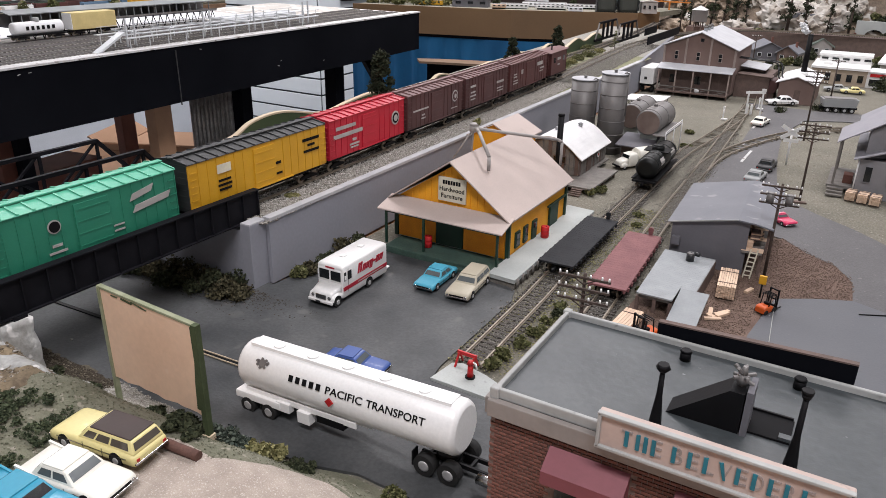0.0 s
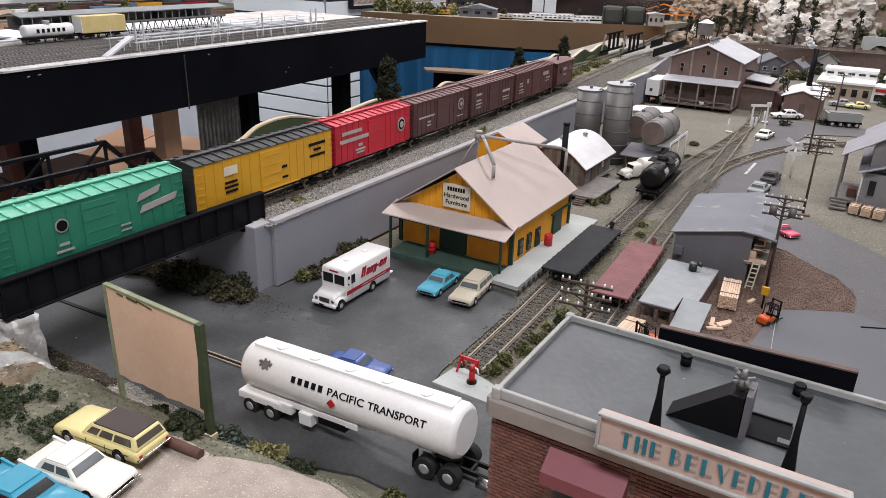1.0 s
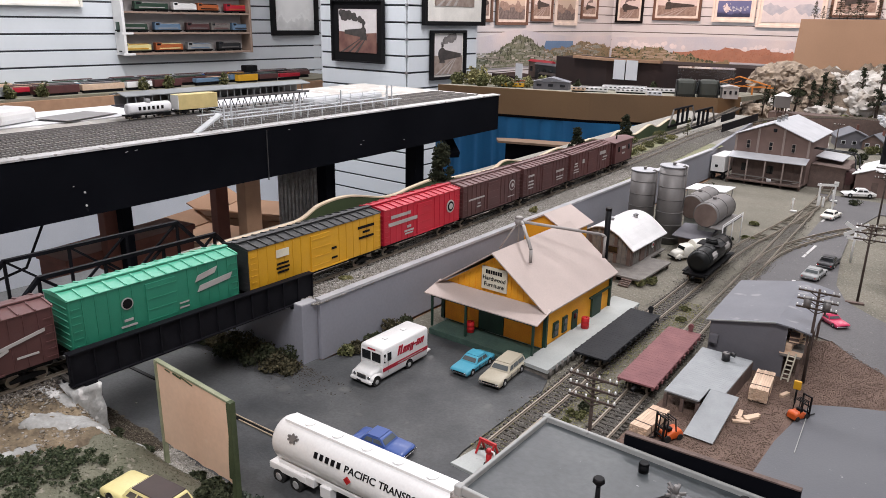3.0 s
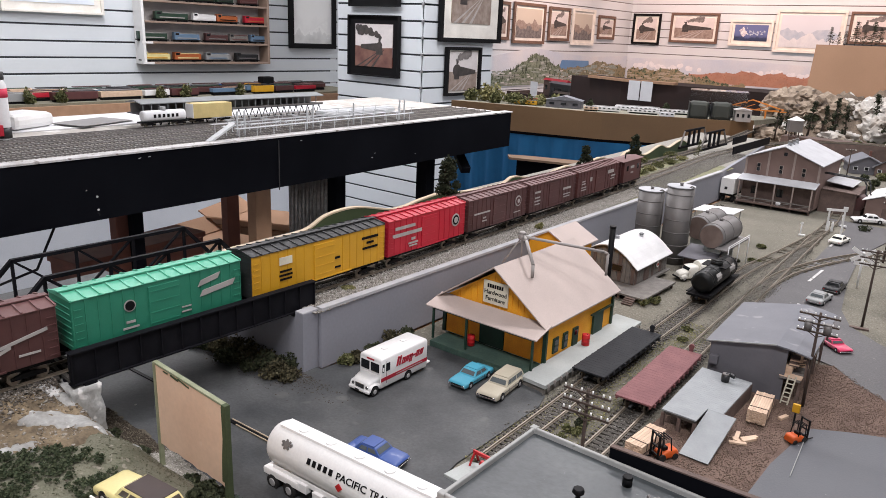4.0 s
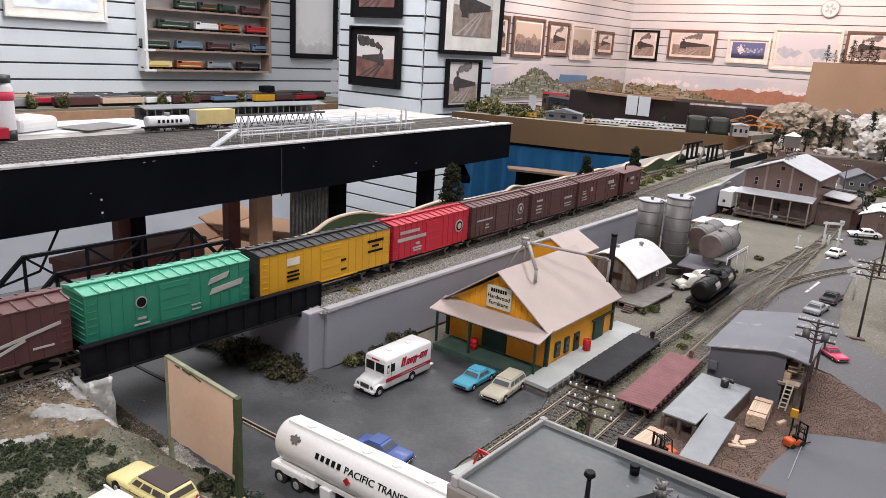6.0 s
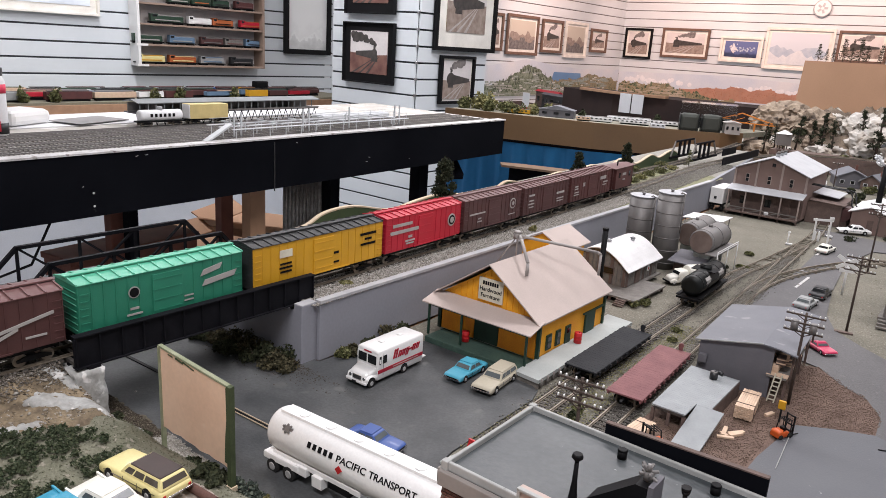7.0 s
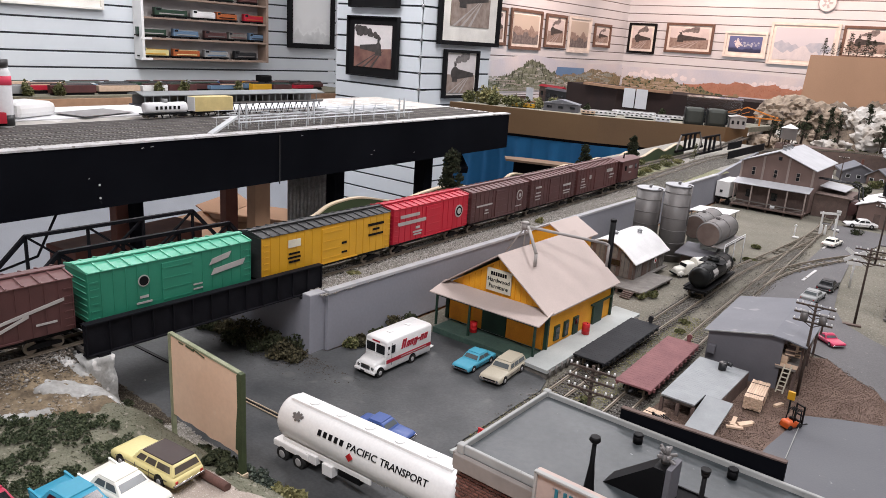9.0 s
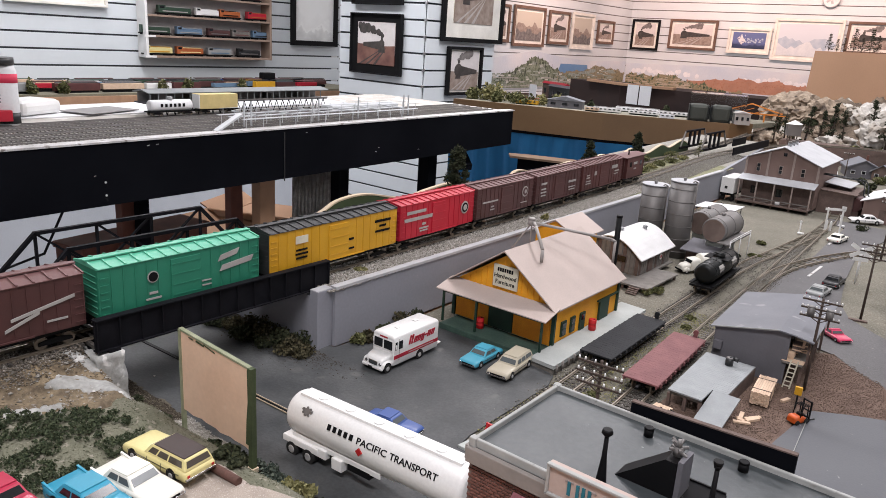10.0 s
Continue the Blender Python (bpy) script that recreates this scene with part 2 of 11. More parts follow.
AWNING = mat("maroon_awning", (0.20, 0.055, 0.07), (0.165, 0.045, 0.057), 0.6, 40, 500, 0.1)
SLAT = mat("slatwall_panel", (0.645, 0.69, 0.72), (0.61, 0.655, 0.685), 0.55, 3, 60, 0.02, grain=0.01)
SLATDARK = mat("slat_groove", (0.05, 0.055, 0.065), None, 0.8, 3, 60, 0.0)
CEILM = mat("ceiling_tile", (0.75, 0.75, 0.74), None, 0.9, 3, 60, 0.1)
FLOORM = mat("room_floor", (0.42, 0.43, 0.45), (0.36, 0.37, 0.39), 0.6, 3, 60, 0.05)
BROWNBOARD = mat("brown_fascia_board", (0.165, 0.098, 0.046), (0.130, 0.076, 0.036), 0.55, 4, 200, 0.05)
CARDBOARD = mat("tan_cardboard", (0.42, 0.25, 0.155), (0.37, 0.22, 0.135), 0.85, 6, 200, 0.06)
BLUE = mat("blue_drape", (0.006, 0.115, 0.275), (0.005, 0.088, 0.22), 0.8, 6, 200, 0.1)
FRAMEBLACK = mat("black_frame", (0.009, 0.009, 0.010), None, 0.65, 10, 200, 0.05, spec=0.12)
FRAMEWOOD = mat("wood_frame", (0.17, 0.10, 0.07), (0.12, 0.07, 0.05), 0.5, 20, 200, 0.1)
MATBOARD = mat("cream_mat", (0.86, 0.835, 0.77), None, 0.9, 10, 200, 0.0)
POSTWOOD = mat("pine_post", (0.42, 0.25, 0.15), (0.34, 0.2, 0.12), 0.8, 30, 400, 0.2)
ROCKWHITE = mat("white_rock", (0.40, 0.385, 0.36), (0.13, 0.11, 0.085), 0.9, 44, 260, 1.0, mix=0.4, speck=(20, 0.57, (0.52, 0.51, 0.49)))
MIDBALLAST = islands("grey_ballast_stones", [(0.11, 0.10, 0.088), (0.20, 0.19, 0.17), (0.155, 0.145, 0.125), (0.28, 0.265, 0.245)])
BROWNBALLAST = islands("brown_ballast_stones", [(0.075, 0.062, 0.050), (0.17, 0.15, 0.125), (0.12, 0.10, 0.08), (0.28, 0.26, 0.235)])
BALLAST = islands("ballast_stones", [(0.16, 0.145, 0.125), (0.33, 0.31, 0.28), (0.25, 0.235, 0.205), (0.48, 0.46, 0.43)])
SANDSTONES = islands("sandy_pebbles", [(0.17, 0.155, 0.115), (0.24, 0.22, 0.17), (0.20, 0.185, 0.14), (0.29, 0.27, 0.22)])
PALERUBBLE = islands("pale_plaster_rubble", [(0.26, 0.24, 0.20), (0.38, 0.36, 0.33), (0.20, 0.17, 0.13)])
LITTER = islands("bark_chips", [(0.085, 0.058, 0.044), (0.15, 0.105, 0.080), (0.12, 0.083, 0.062), (0.22, 0.165, 0.13)])
LEAFDARK = islands("dark_clump_foliage", [(0.020, 0.026, 0.014), (0.045, 0.052, 0.028), (0.065, 0.072, 0.038)])
LEAFCOVER = islands("hill_ground_cover", [(0.022, 0.034, 0.018), (0.055, 0.072, 0.038), (0.085, 0.100, 0.055), (0.04, 0.055, 0.03)])
LEAFBROWN = islands("brown_olive_clump_foliage", [(0.028, 0.026, 0.015), (0.060, 0.054, 0.030), (0.105, 0.092, 0.052)])
LEAFBLUE = islands("blue_green_clump_foliage", [(0.030, 0.042, 0.034), (0.065, 0.082, 0.066), (0.115, 0.135, 0.105)])
LEAFMID = islands("olive_clump_foliage", [(0.055, 0.062, 0.022), (0.115, 0.12, 0.05), (0.18, 0.175, 0.085)])
LEAFPALE = islands("pale_clump_foliage", [(0.12, 0.12, 0.05), (0.22, 0.205, 0.09), (0.30, 0.28, 0.14)])
LEAFTREE = islands("tree_foliage", [(0.012, 0.018, 0.009), (0.028, 0.034, 0.018), (0.045, 0.05, 0.028)])

# ---- building tools ----
def put(bm, v, f):
    vs = [bm.verts.new(p) for p in v]
    for k in f:
        bm.faces.new([vs[i] for i in k])


def box(c, s, rz=0.0, bm=None, bev=0.0, rx=0.0, ry=0.0):
    """A box (centre, full size), optionally bevelled and turned, added to bm."""
    own = bmesh.new()
    bmesh.ops.create_cube(own, size=1.0)
    for v in own.verts:
        v.co = Vector((v.co.x * s[0], v.co.y * s[1], v.co.z * s[2]))
    if bev:
        bmesh.ops.bevel(own, geom=own.edges[:], offset=bev, segments=2, profile=0.5, affect="EDGES")
    own.transform(pose(*c, rx, ry, rz))
    if bm is None:
        return own
    merge(bm, own)
    return bm


def merge(bm, other):
    at = {v: bm.verts.new(v.co) for v in other.verts}
    for f in other.faces:
        try:
            g = bm.faces.new([at[v] for v in f.verts])
            g.smooth = f.smooth
        except ValueError:
            pass
    other.free()


def rod(a, b, r, bm=None, n=10, r2=None, smooth=True):
    """A round bar from a to b, tapering to r2."""
    bm = bm or bmesh.new()
    a, b, r2 = Vector(a), Vector(b), r if r2 is None else r2
    d = (b - a).normalized()
    u = d.orthogonal().normalized()
    w = d.cross(u)
    rings = []
    for p, q in ((a, r), (b, r2)):
        rings.append([bm.verts.new(p + q * (math.cos(k * math.tau / n) * u + math.sin(k * math.tau / n) * w)) for k in range(n)])
    for k in range(n):
        f = bm.faces.new((rings[0][k], rings[0][(k + 1) % n], rings[1][(k + 1) % n], rings[1][k]))
        f.smooth = smooth
    bm.faces.new(rings[0][::-1])
    bm.faces.new(rings[1])
    return bm


def beam(a, b, w, h, bm=None):
    """A square bar from a to b."""
    bm = bm or bmesh.new()
    a, b = Vector(a), Vector(b)
    d = (b - a).normalized()
    u = d.cross(Vector((0, 0, 1)))
    u = Vector((1, 0, 0)) if u.length < 1e-4 else u.normalized()
    v = u.cross(d)
    q = [a + x * u * w / 2 + y * v * h / 2 for x, y in ((-1, -1), (1, -1), (1, 1), (-1, 1))]
    q += [p + (b - a) for p in q]
    put(bm, q, [(3, 2, 1, 0), (4, 5, 6, 7), (0, 1, 5, 4), (1, 2, 6, 5), (2, 3, 7, 6), (3, 0, 4, 7)])
    return bm


def prism(poly, lo, hi, axis="y", bm=None):
    """A flat outline pushed along an axis. axis y: outline in x, z; axis x: in y, z; axis z: in x, y."""
    bm = bm or bmesh.new()
    to = {"y": lambda p, t: (p[0], t, p[1]), "x": lambda p, t: (t, p[0], p[1]), "z": lambda p, t: (p[0], p[1], t)}[axis]
    n = len(poly)
    v = [to(p, lo) for p in poly] + [to(p, hi) for p in poly]
    put(bm, v, [tuple(range(n))[::-1], tuple(range(n, 2 * n))] + [(k, (k + 1) % n, n + (k + 1) % n, n + k) for k in range(n)])
    bmesh.ops.recalc_face_normals(bm, faces=bm.faces[:])
    return bm


def loft(rings, bm=None, smooth=True, caps=True):
    """Skin over rings of equal length."""
    bm = bm or bmesh.new()
    vs = [[bm.verts.new(p) for p in r] for r in rings]
    n = len(vs[0])
    for a, b in zip(vs, vs[1:]):
        for k in range(n):
            bm.faces.new((a[k], a[(k + 1) % n], b[(k + 1) % n], b[k])).smooth = smooth
    if caps:
        bm.faces.new(vs[0][::-1])
        bm.faces.new(vs[-1])
    bmesh.ops.recalc_face_normals(bm, faces=bm.faces[:])
    return bm


def tube(points, r, bm=None, n=8):
    """A bent round pipe."""
    bm = bm or bmesh.new()
    for a, b in zip(points, points[1:]):
        rod(a, b, r, bm, n)
    return bm


def mesh_of(bm, name, material):
    me = bpy.data.meshes.new(name)
    bm.to_mesh(me)
    bm.free()
    me.materials.append(material)
    return me


def part(name, bm, material, parent, label=""):
    me = bm if isinstance(bm, bpy.types.Mesh) else mesh_of(bm, name, material)
    ob = new(name, me)
    ob.parent = parent
    return tagged(ob, label)


def thing(name, label, category, m=None, group="", kind=""):
    ob = new(name)
    ob.empty_display_size = 0.01
    if m is not None:
        ob.matrix_world = m
    return tagged(ob, label, category, group, kind)


def solid(name, bm, material, label="", category="", group="", kind="", m=None):
    ob = new(name, mesh_of(bm, name, material))
    if m is not None:
        ob.matrix_world = m
    return tagged(ob, label, category, group, kind)


def structure(name, bm, material, label=""):
    return solid(name, bm, material, label, kind="structure")


def quick(name, verts, faces, material):
    """A mesh from arrays of points and equal-sided faces."""
    me = bpy.data.meshes.new(name)
    verts, faces = np.asarray(verts, np.float32), np.asarray(faces, np.int32)
    k = faces.shape[1]
    me.vertices.add(len(verts))
    me.vertices.foreach_set("co", verts.ravel())
    me.loops.add(faces.size)
    me.loops.foreach_set("vertex_index", faces.ravel())
    me.polygons.add(len(faces))
    me.polygons.foreach_set("loop_start", np.arange(0, faces.size, k, dtype=np.int32))
    me.polygons.foreach_set("loop_total", np.full(len(faces), k, np.int32))
    me.update(calc_edges=True)
    me.validate()
    me.materials.append(material)
    return me


RNG = np.random.default_rng(7)
OCT = np.array([(1, 0, 0), (-1, 0, 0), (0, 1, 0), (0, -1, 0), (0, 0, 1), (0, 0, -1)], float)
OCTF = np.array([(0, 2, 4), (2, 1, 4), (1, 3, 4), (3, 0, 4), (2, 0, 5), (1, 2, 5), (3, 1, 5), (0, 3, 5)])


def lumps(name, centres, sizes, material, flat=0.8):
    """Many small uneven stones or clumps in one mesh."""
    n = len(centres)
    jit = OCT[None] * RNG.uniform(0.6, 1.3, (n, 6, 1)) + RNG.normal(0, 0.18, (n, 6, 3))
    a = RNG.uniform(0, math.tau, n)
    c, s = np.cos(a), np.sin(a)
    rot = np.stack([np.stack([c, -s, 0 * c], -1), np.stack([s, c, 0 * c], -1), np.stack([0 * c, 0 * c, 0 * c + flat], -1)], 1)
    v = np.einsum("nij,nkj->nki", rot, jit) * np.asarray(sizes)[:, None, None] + np.asarray(centres)[:, None]
    f = OCTF[None] + 6 * np.arange(n)[:, None, None]
    return quick(name, v.reshape(-1, 3), f.reshape(-1, 3), material)


def leaves(name, centres, size, material):
    """Many small crumpled leaf flakes in one mesh."""
    n = len(centres)
    u = RNG.normal(size=(n, 3))
    u /= np.linalg.norm(u, axis=1, keepdims=True)
    w = np.cross(u, RNG.normal(size=(n, 3)))
    w /= np.linalg.norm(w, axis=1, keepdims=True)
    k = np.cross(u, w)
    s = RNG.uniform(0.6, 1.4, (n, 1)) * size
    v = np.stack([u * s, w * s * 0.8 + k * s * 0.3, -u * s, -w * s * 0.8 + k * s * 0.3], 1) + np.asarray(centres)[:, None]
    f = np.array([(0, 1, 2, 3)])[None] + 4 * np.arange(n)[:, None, None]
    return quick(name, v.reshape(-1, 3), f.reshape(-1, 4), material)


def clump_points(n, r, h, lobes=6):
    """Points in an uneven bush of several lobes, standing on z = 0."""
    out = []
    for _ in range(lobes):
        a, d = RNG.uniform(0, math.tau), RNG.uniform(0.1, 0.62) * r
        rr = RNG.uniform(0.35, 0.6) * r
        hh = RNG.uniform(0.45, 1.0) * h
        k = n // lobes
        p = RNG.normal(size=(k, 3))
        p /= np.linalg.norm(p, axis=1, keepdims=True)
        p *= RNG.uniform(0.55, 1.0, (k, 1))
        out.append(np.c_[d * math.cos(a) + p[:, 0] * rr, d * math.sin(a) + p[:, 1] * rr, np.abs(hh * 0.5 + p[:, 2] * hh * 0.5)])
    return np.concatenate(out)


def bush(x, y, z, r, h, material, label, group="bushes", n=420, leaf=0.0016):
    b = thing("bush", label, "bush", pose(x, y, z), group)
    stem = bmesh.new()
    for k in range(4):
        a = k * 1.6 + x * 50
        rod((0, 0, -0.001), (0.4 * r * math.cos(a), 0.4 * r * math.sin(a), 0.6 * h), 0.0005, stem, 5, 0.0002)
    part("stem", stem, POLE, b)
    part("foliage", leaves("foliage", clump_points(n, r, h), leaf, material), None, b)
    return b


def lettering(text, size, thick=0.0003, spacing=1.0, shear=0.0):
    """A word in the built-in font as a mesh in x, y, its centre at the origin."""
    cu = bpy.data.curves.new("word", "FONT")
    cu.body, cu.size, cu.extrude, cu.space_character, cu.shear = text, size, thick, spacing, shear
    cu.align_x, cu.align_y, cu.resolution_u = "CENTER", "CENTER", 3
    ob = bpy.data.objects.new("word", cu)
    scene.collection.objects.link(ob)
    bpy.context.view_layer.update()
    me = bpy.data.meshes.new_from_object(ob.evaluated_get(bpy.context.evaluated_depsgraph_get()))
    bpy.data.objects.remove(ob)
    return me


def word(parent, text, m, size, material, thick=0.0003, stretch=1.0, shear=0.0, name="lettering"):
    me = lettering(text, size, thick, shear=shear)
    me.transform(m @ Matrix.Diagonal((stretch, 1, 1, 1)))
    me.materials.clear()
    me.materials.append(material)
    return part(name, me, material, parent)


def word_fit(parent, text, m, width, height, material, thick=0.0003, name="lettering"):
    """A word scaled to a given width and letter height."""
    me = lettering(text, height, thick)
    xs, ys = [v.co.x for v in me.vertices], [v.co.y for v in me.vertices]
    me.transform(m @ Matrix.Diagonal((width / (max(xs) - min(xs)), height / (max(ys) - min(ys)), 1, 1)) @ Matrix.Translation((-(max(xs) + min(xs)) / 2, -(max(ys) + min(ys)) / 2, 0)))
    me.materials.clear()
    me.materials.append(material)
    return part(name, me, material, parent)


def flat_flakes(parent, name, pts, size, material, y=-0.0026):
    """Printed dabs: flakes pressed flat into the plane x, z of a picture."""
    me = leaves(name, np.array([(p[0], 0.0, p[1]) for p in pts]), size, material)
    me.transform(Matrix.Translation((0, y, 0)) @ Matrix.Diagonal((1, 0.01, 1, 1)))
    return tagged(part(name, me, material, parent), kind="stuff")


def bars(parent, m, w, h, rows, material, name="lettering_bar", thick=0.0004):
    """Plain bars for writing: rows of (x, y, width, height) within a plate of w by h, centred, in the plane x, y of m."""
    for x, y, bw, bh in rows:
        bm = box((x * w, y * h, 0), (bw * w, bh * h, thick))
        bm.transform(m)
        part(name, bm, material, parent)


def blocks(n, gap=0.25):
    """Letter-like blocks of a word of n letters, for bars()."""
    return [((k + 0.5) / n - 0.5, 0, (1 - gap) / n, 1) for k in range(n)]


YZ = pose(0, 0, 0, 90, 0, 90)   # a plate that faces +x

# ---- the room ----
FLOOR = -1.0


def wall(name, a, b, z0, z1, thick, material, label=""):
    """An upright wall from a to b (x, y); thick to the left of the way."""
    a, b = Vector((*a, 0)), Vector((*b, 0))
    n = Vector((-(b - a).y, (b - a).x, 0)).normalized() * thick
    q = [(p.x, p.y) for p in (a, b, b + n, a + n)]
    return structure(name, prism(q, z0, z1, "z"), material, label)


def slatwall(name, a, b, z0, z1, step=0.0762, label="white slatwall panelling with dark horizontal grooves", gap=0.0085, groove=None):
    """Slatwall: a dark backing with proud slats, one above the other."""
    back = wall(name, a, b, z0, z1, 0.05, groove or SLATDARK, label)
    a3, b3 = Vector((*a, 0)), Vector((*b, 0))
    d = (b3 - a3)
    n = Vector((d.y, -d.x, 0)).normalized()
    me = None
    z = z0
    while z < z1 - 0.01:
        if me is None:
            bm = box((0, 0, 0), (d.length - 0.002, 0.008, step - gap), bev=0.0015)
            me = mesh_of(bm, "slat", SLAT)
        s = new("slat", me)
        s.parent = back
        c = a3 + d / 2 + n * 0.004
        s.matrix_world = pose(c.x, c.y, z + step / 2, 0, 0, math.degrees(math.atan2(d.y, d.x)))
        z += step
    return back


structure("floor", box((-1.2, 3.3, FLOOR - 0.05), (7.6, 12.4, 0.1)), FLOORM, "grey sheet floor of the room")
structure("ceiling", box((-1.2, 3.3, CEIL + 0.05), (7.6, 12.4, 0.1)), CEILM, "white ceiling")
XL = -3.55
slatwall("wall_west", (XL, -2.8), (XL + 0.28, 2.75), -0.3, 1.15)
wall("wall_west_low", (XL - 0.02, -2.8), (XL + 0.26, 2.75), FLOOR, -0.3, 0.05, WHITEMATT)
wall("wall_west_top", (XL - 0.02, -2.8), (XL + 0.26, 2.75), 1.15, CEIL, 0.05, WHITEMATT)
PX0, PX1, PY0, PY1 = -2.52, -1.95, 2.06, 2.62
slatwall("pillar_south", (PX0, PY0), (PX1, PY0), -0.75, 1.15)
slatwall("pillar_east", (PX1 + 0.0, PY0 + 0.001), (PX1, PY1), -0.75, 1.15)
structure("pillar_core", box(((PX0 + PX1) / 2 - 0.02, (PY0 + PY1) / 2 + 0.02, 0.375), (0.4, 0.45, 2.75)), WHITEMATT)
for k in range(14):
    # metal clips on the corner joint
    structure("trim", box((PX1 + 0.004, PY0 - 0.006, -0.1 + 0.0762 * k + 0.037), (0.012, 0.012, 0.014), bev=0.002), CHROME)
XF, YF = -4.05, 8.7
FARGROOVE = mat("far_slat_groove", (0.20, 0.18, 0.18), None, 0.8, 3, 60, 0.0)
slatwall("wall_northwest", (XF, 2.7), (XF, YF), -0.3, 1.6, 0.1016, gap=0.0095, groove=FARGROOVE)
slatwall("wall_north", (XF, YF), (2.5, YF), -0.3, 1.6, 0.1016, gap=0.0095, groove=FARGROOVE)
wall("wall_low_north", (XF, YF + 0.02), (2.5, YF + 0.02), FLOOR, -0.3, 0.05, WHITEMATT)
wall("wall_low_northwest", (XF - 0.02, 2.7), (XF - 0.02, YF), FLOOR, -0.3, 0.05, WHITEMATT)
wall("wall_top_north", (XF, YF + 0.02), (2.5, YF + 0.02), 1.6, CEIL, 0.05, WHITEMATT)
wall("wall_top_northwest", (XF - 0.02, 2.7), (XF - 0.02, YF), 1.6, CEIL, 0.05, WHITEMATT)
wall("wall_return", (XL + 0.28, 2.74), (XF, 2.74), FLOOR, CEIL, 0.05, WHITEMATT)
wall("wall_east", (2.5, 9.4), (2.5, -2.8), FLOOR, CEIL, -0.05, WHITEMATT, "plain white wall")
wall("wall_south", (-4.5, -2.8), (2.5, -2.8), FLOOR, CEIL, -0.05, WHITEMATT, "plain white wall")


# ---- layout ground ----
def lerp_table(x, xs, ys):
    return float(np.interp(x, xs, ys))


def edge_y(x):
    """Where the paved street meets the foot of the near hillside."""
    return lerp_table(x, [-0.6, -0.25, -0.2, -0.13, -0.04, 0.03, 0.06, 0.1, 0.18, 0.5], [-0.385, -0.380, -0.378, -0.354, -0.349, -0.341, -0.332, -0.333, -0.345, -0.36])


def smooth(t):
    t = min(1.0, max(0.0, t))
    return t * t * (3 - 2 * t)


def hill_z(x, y):
    d = edge_y(x) - y
    if d <= 0:
        return 0.0
    top = lerp_table(x, [-0.6, -0.25, -0.21, -0.17, -0.12, -0.06, 0.02, 0.1, 0.2], [0.062, 0.060, 0.050, 0.046, 0.045, 0.043, 0.040, 0.022, 0.012])
    run = lerp_table(x, [-0.6, -0.2, -0.15, 0.0, 0.1], [0.012, 0.02, 0.050, 0.055, 0.07])
    wob = 0.004 * noise.noise(Vector((x * 30, y * 30, 1.0))) * smooth(d / 0.03)
    return top * smooth(d / run) + wob


def sheet(name, x0, x1, y0, y1, step, height, material, label="", kind="structure", category=""):
    """A ground sheet over a grid, its height from a function."""
    nx, ny = int((x1 - x0) / step) + 1, int((y1 - y0) / step) + 1
    xs, ys = np.linspace(x0, x1, nx), np.linspace(y0, y1, ny)
    v = [(x, y, height(x, y)) for y in ys for x in xs]
    f = [(j * nx + i, j * nx + i + 1, (j + 1) * nx + i + 1, (j + 1) * nx + i) for j in range(ny - 1) for i in range(nx - 1)]
    me = quick(name, v, f, material)
    me.polygons.foreach_set("use_smooth", np.ones(len(f), bool))
    return tagged(new(name, me), label, category, kind=kind)


def flat_poly(name, pts, z, material, label="", thick=0.004):
    return structure(name, prism(pts, z - thick, z, "z"), material, label)


def base_z(x, y):
    return 0.0008 * noise.noise(Vector((x * 40, y * 40, 5.0))) + 0.0004 * noise.noise(Vector((x * 160, y * 160, 2.0)))


sheet("ground", -0.17, 1.1, -0.395, 3.4, 0.012, lambda x, y: base_z(x, y) - 0.0006, EARTH, "sandy grey-green scenery ground of the layout")
structure("table_board", box((0.30, 1.05, -0.012), (1.62, 5.1, 0.016)), POSTWOOD, "plywood base of the layout")
structure("fascia", box((0.30, -1.506, -0.06), (1.62, 0.012, 0.12)), BLACKPAINT)

# near hillside, gravel lot and turf bank
sheet("hillside", -0.62, 0.185, -0.62, -0.325, 0.006, lambda x, y: hill_z(x, y) - 0.0012, MOSS, "mossy olive hillside with bare patches beside the street")


def lot_edge(x):
    """Upper edge of the gravel lot against the moss strip."""
    return lerp_table(x, [-0.12, -0.05, -0.016, 0.012, 0.026, 0.034, 0.043, 0.06, 0.10, 0.2], [-0.445, -0.420, -0.409, -0.411, -0.400, -0.378, -0.356, -0.352, -0.356, -0.365])


def lot_z(x, y):
    # the gravel lot lies just over the hill; it sinks away past its ragged edge
    e = 0.012 * noise.noise(Vector((x * 22, y * 22, 9.0)))
    out = max(-0.066 + e * 0.5 - x - 0.37 * (y + 0.447), y - lot_edge(x) + 0.5 * e, 0)
    return hill_z(x, y) + 0.0006 - 0.6 * smooth(out / 0.02) * 0.01


def cover_y(x):
    """Upper edge of the low ground cover on the hillside."""
    return lerp_table(x, [-0.30, -0.19, -0.157, -0.144, -0.120, -0.088, -0.066], [-0.52, -0.490, -0.458, -0.4306, -0.4178, -0.4198, -0.4251])


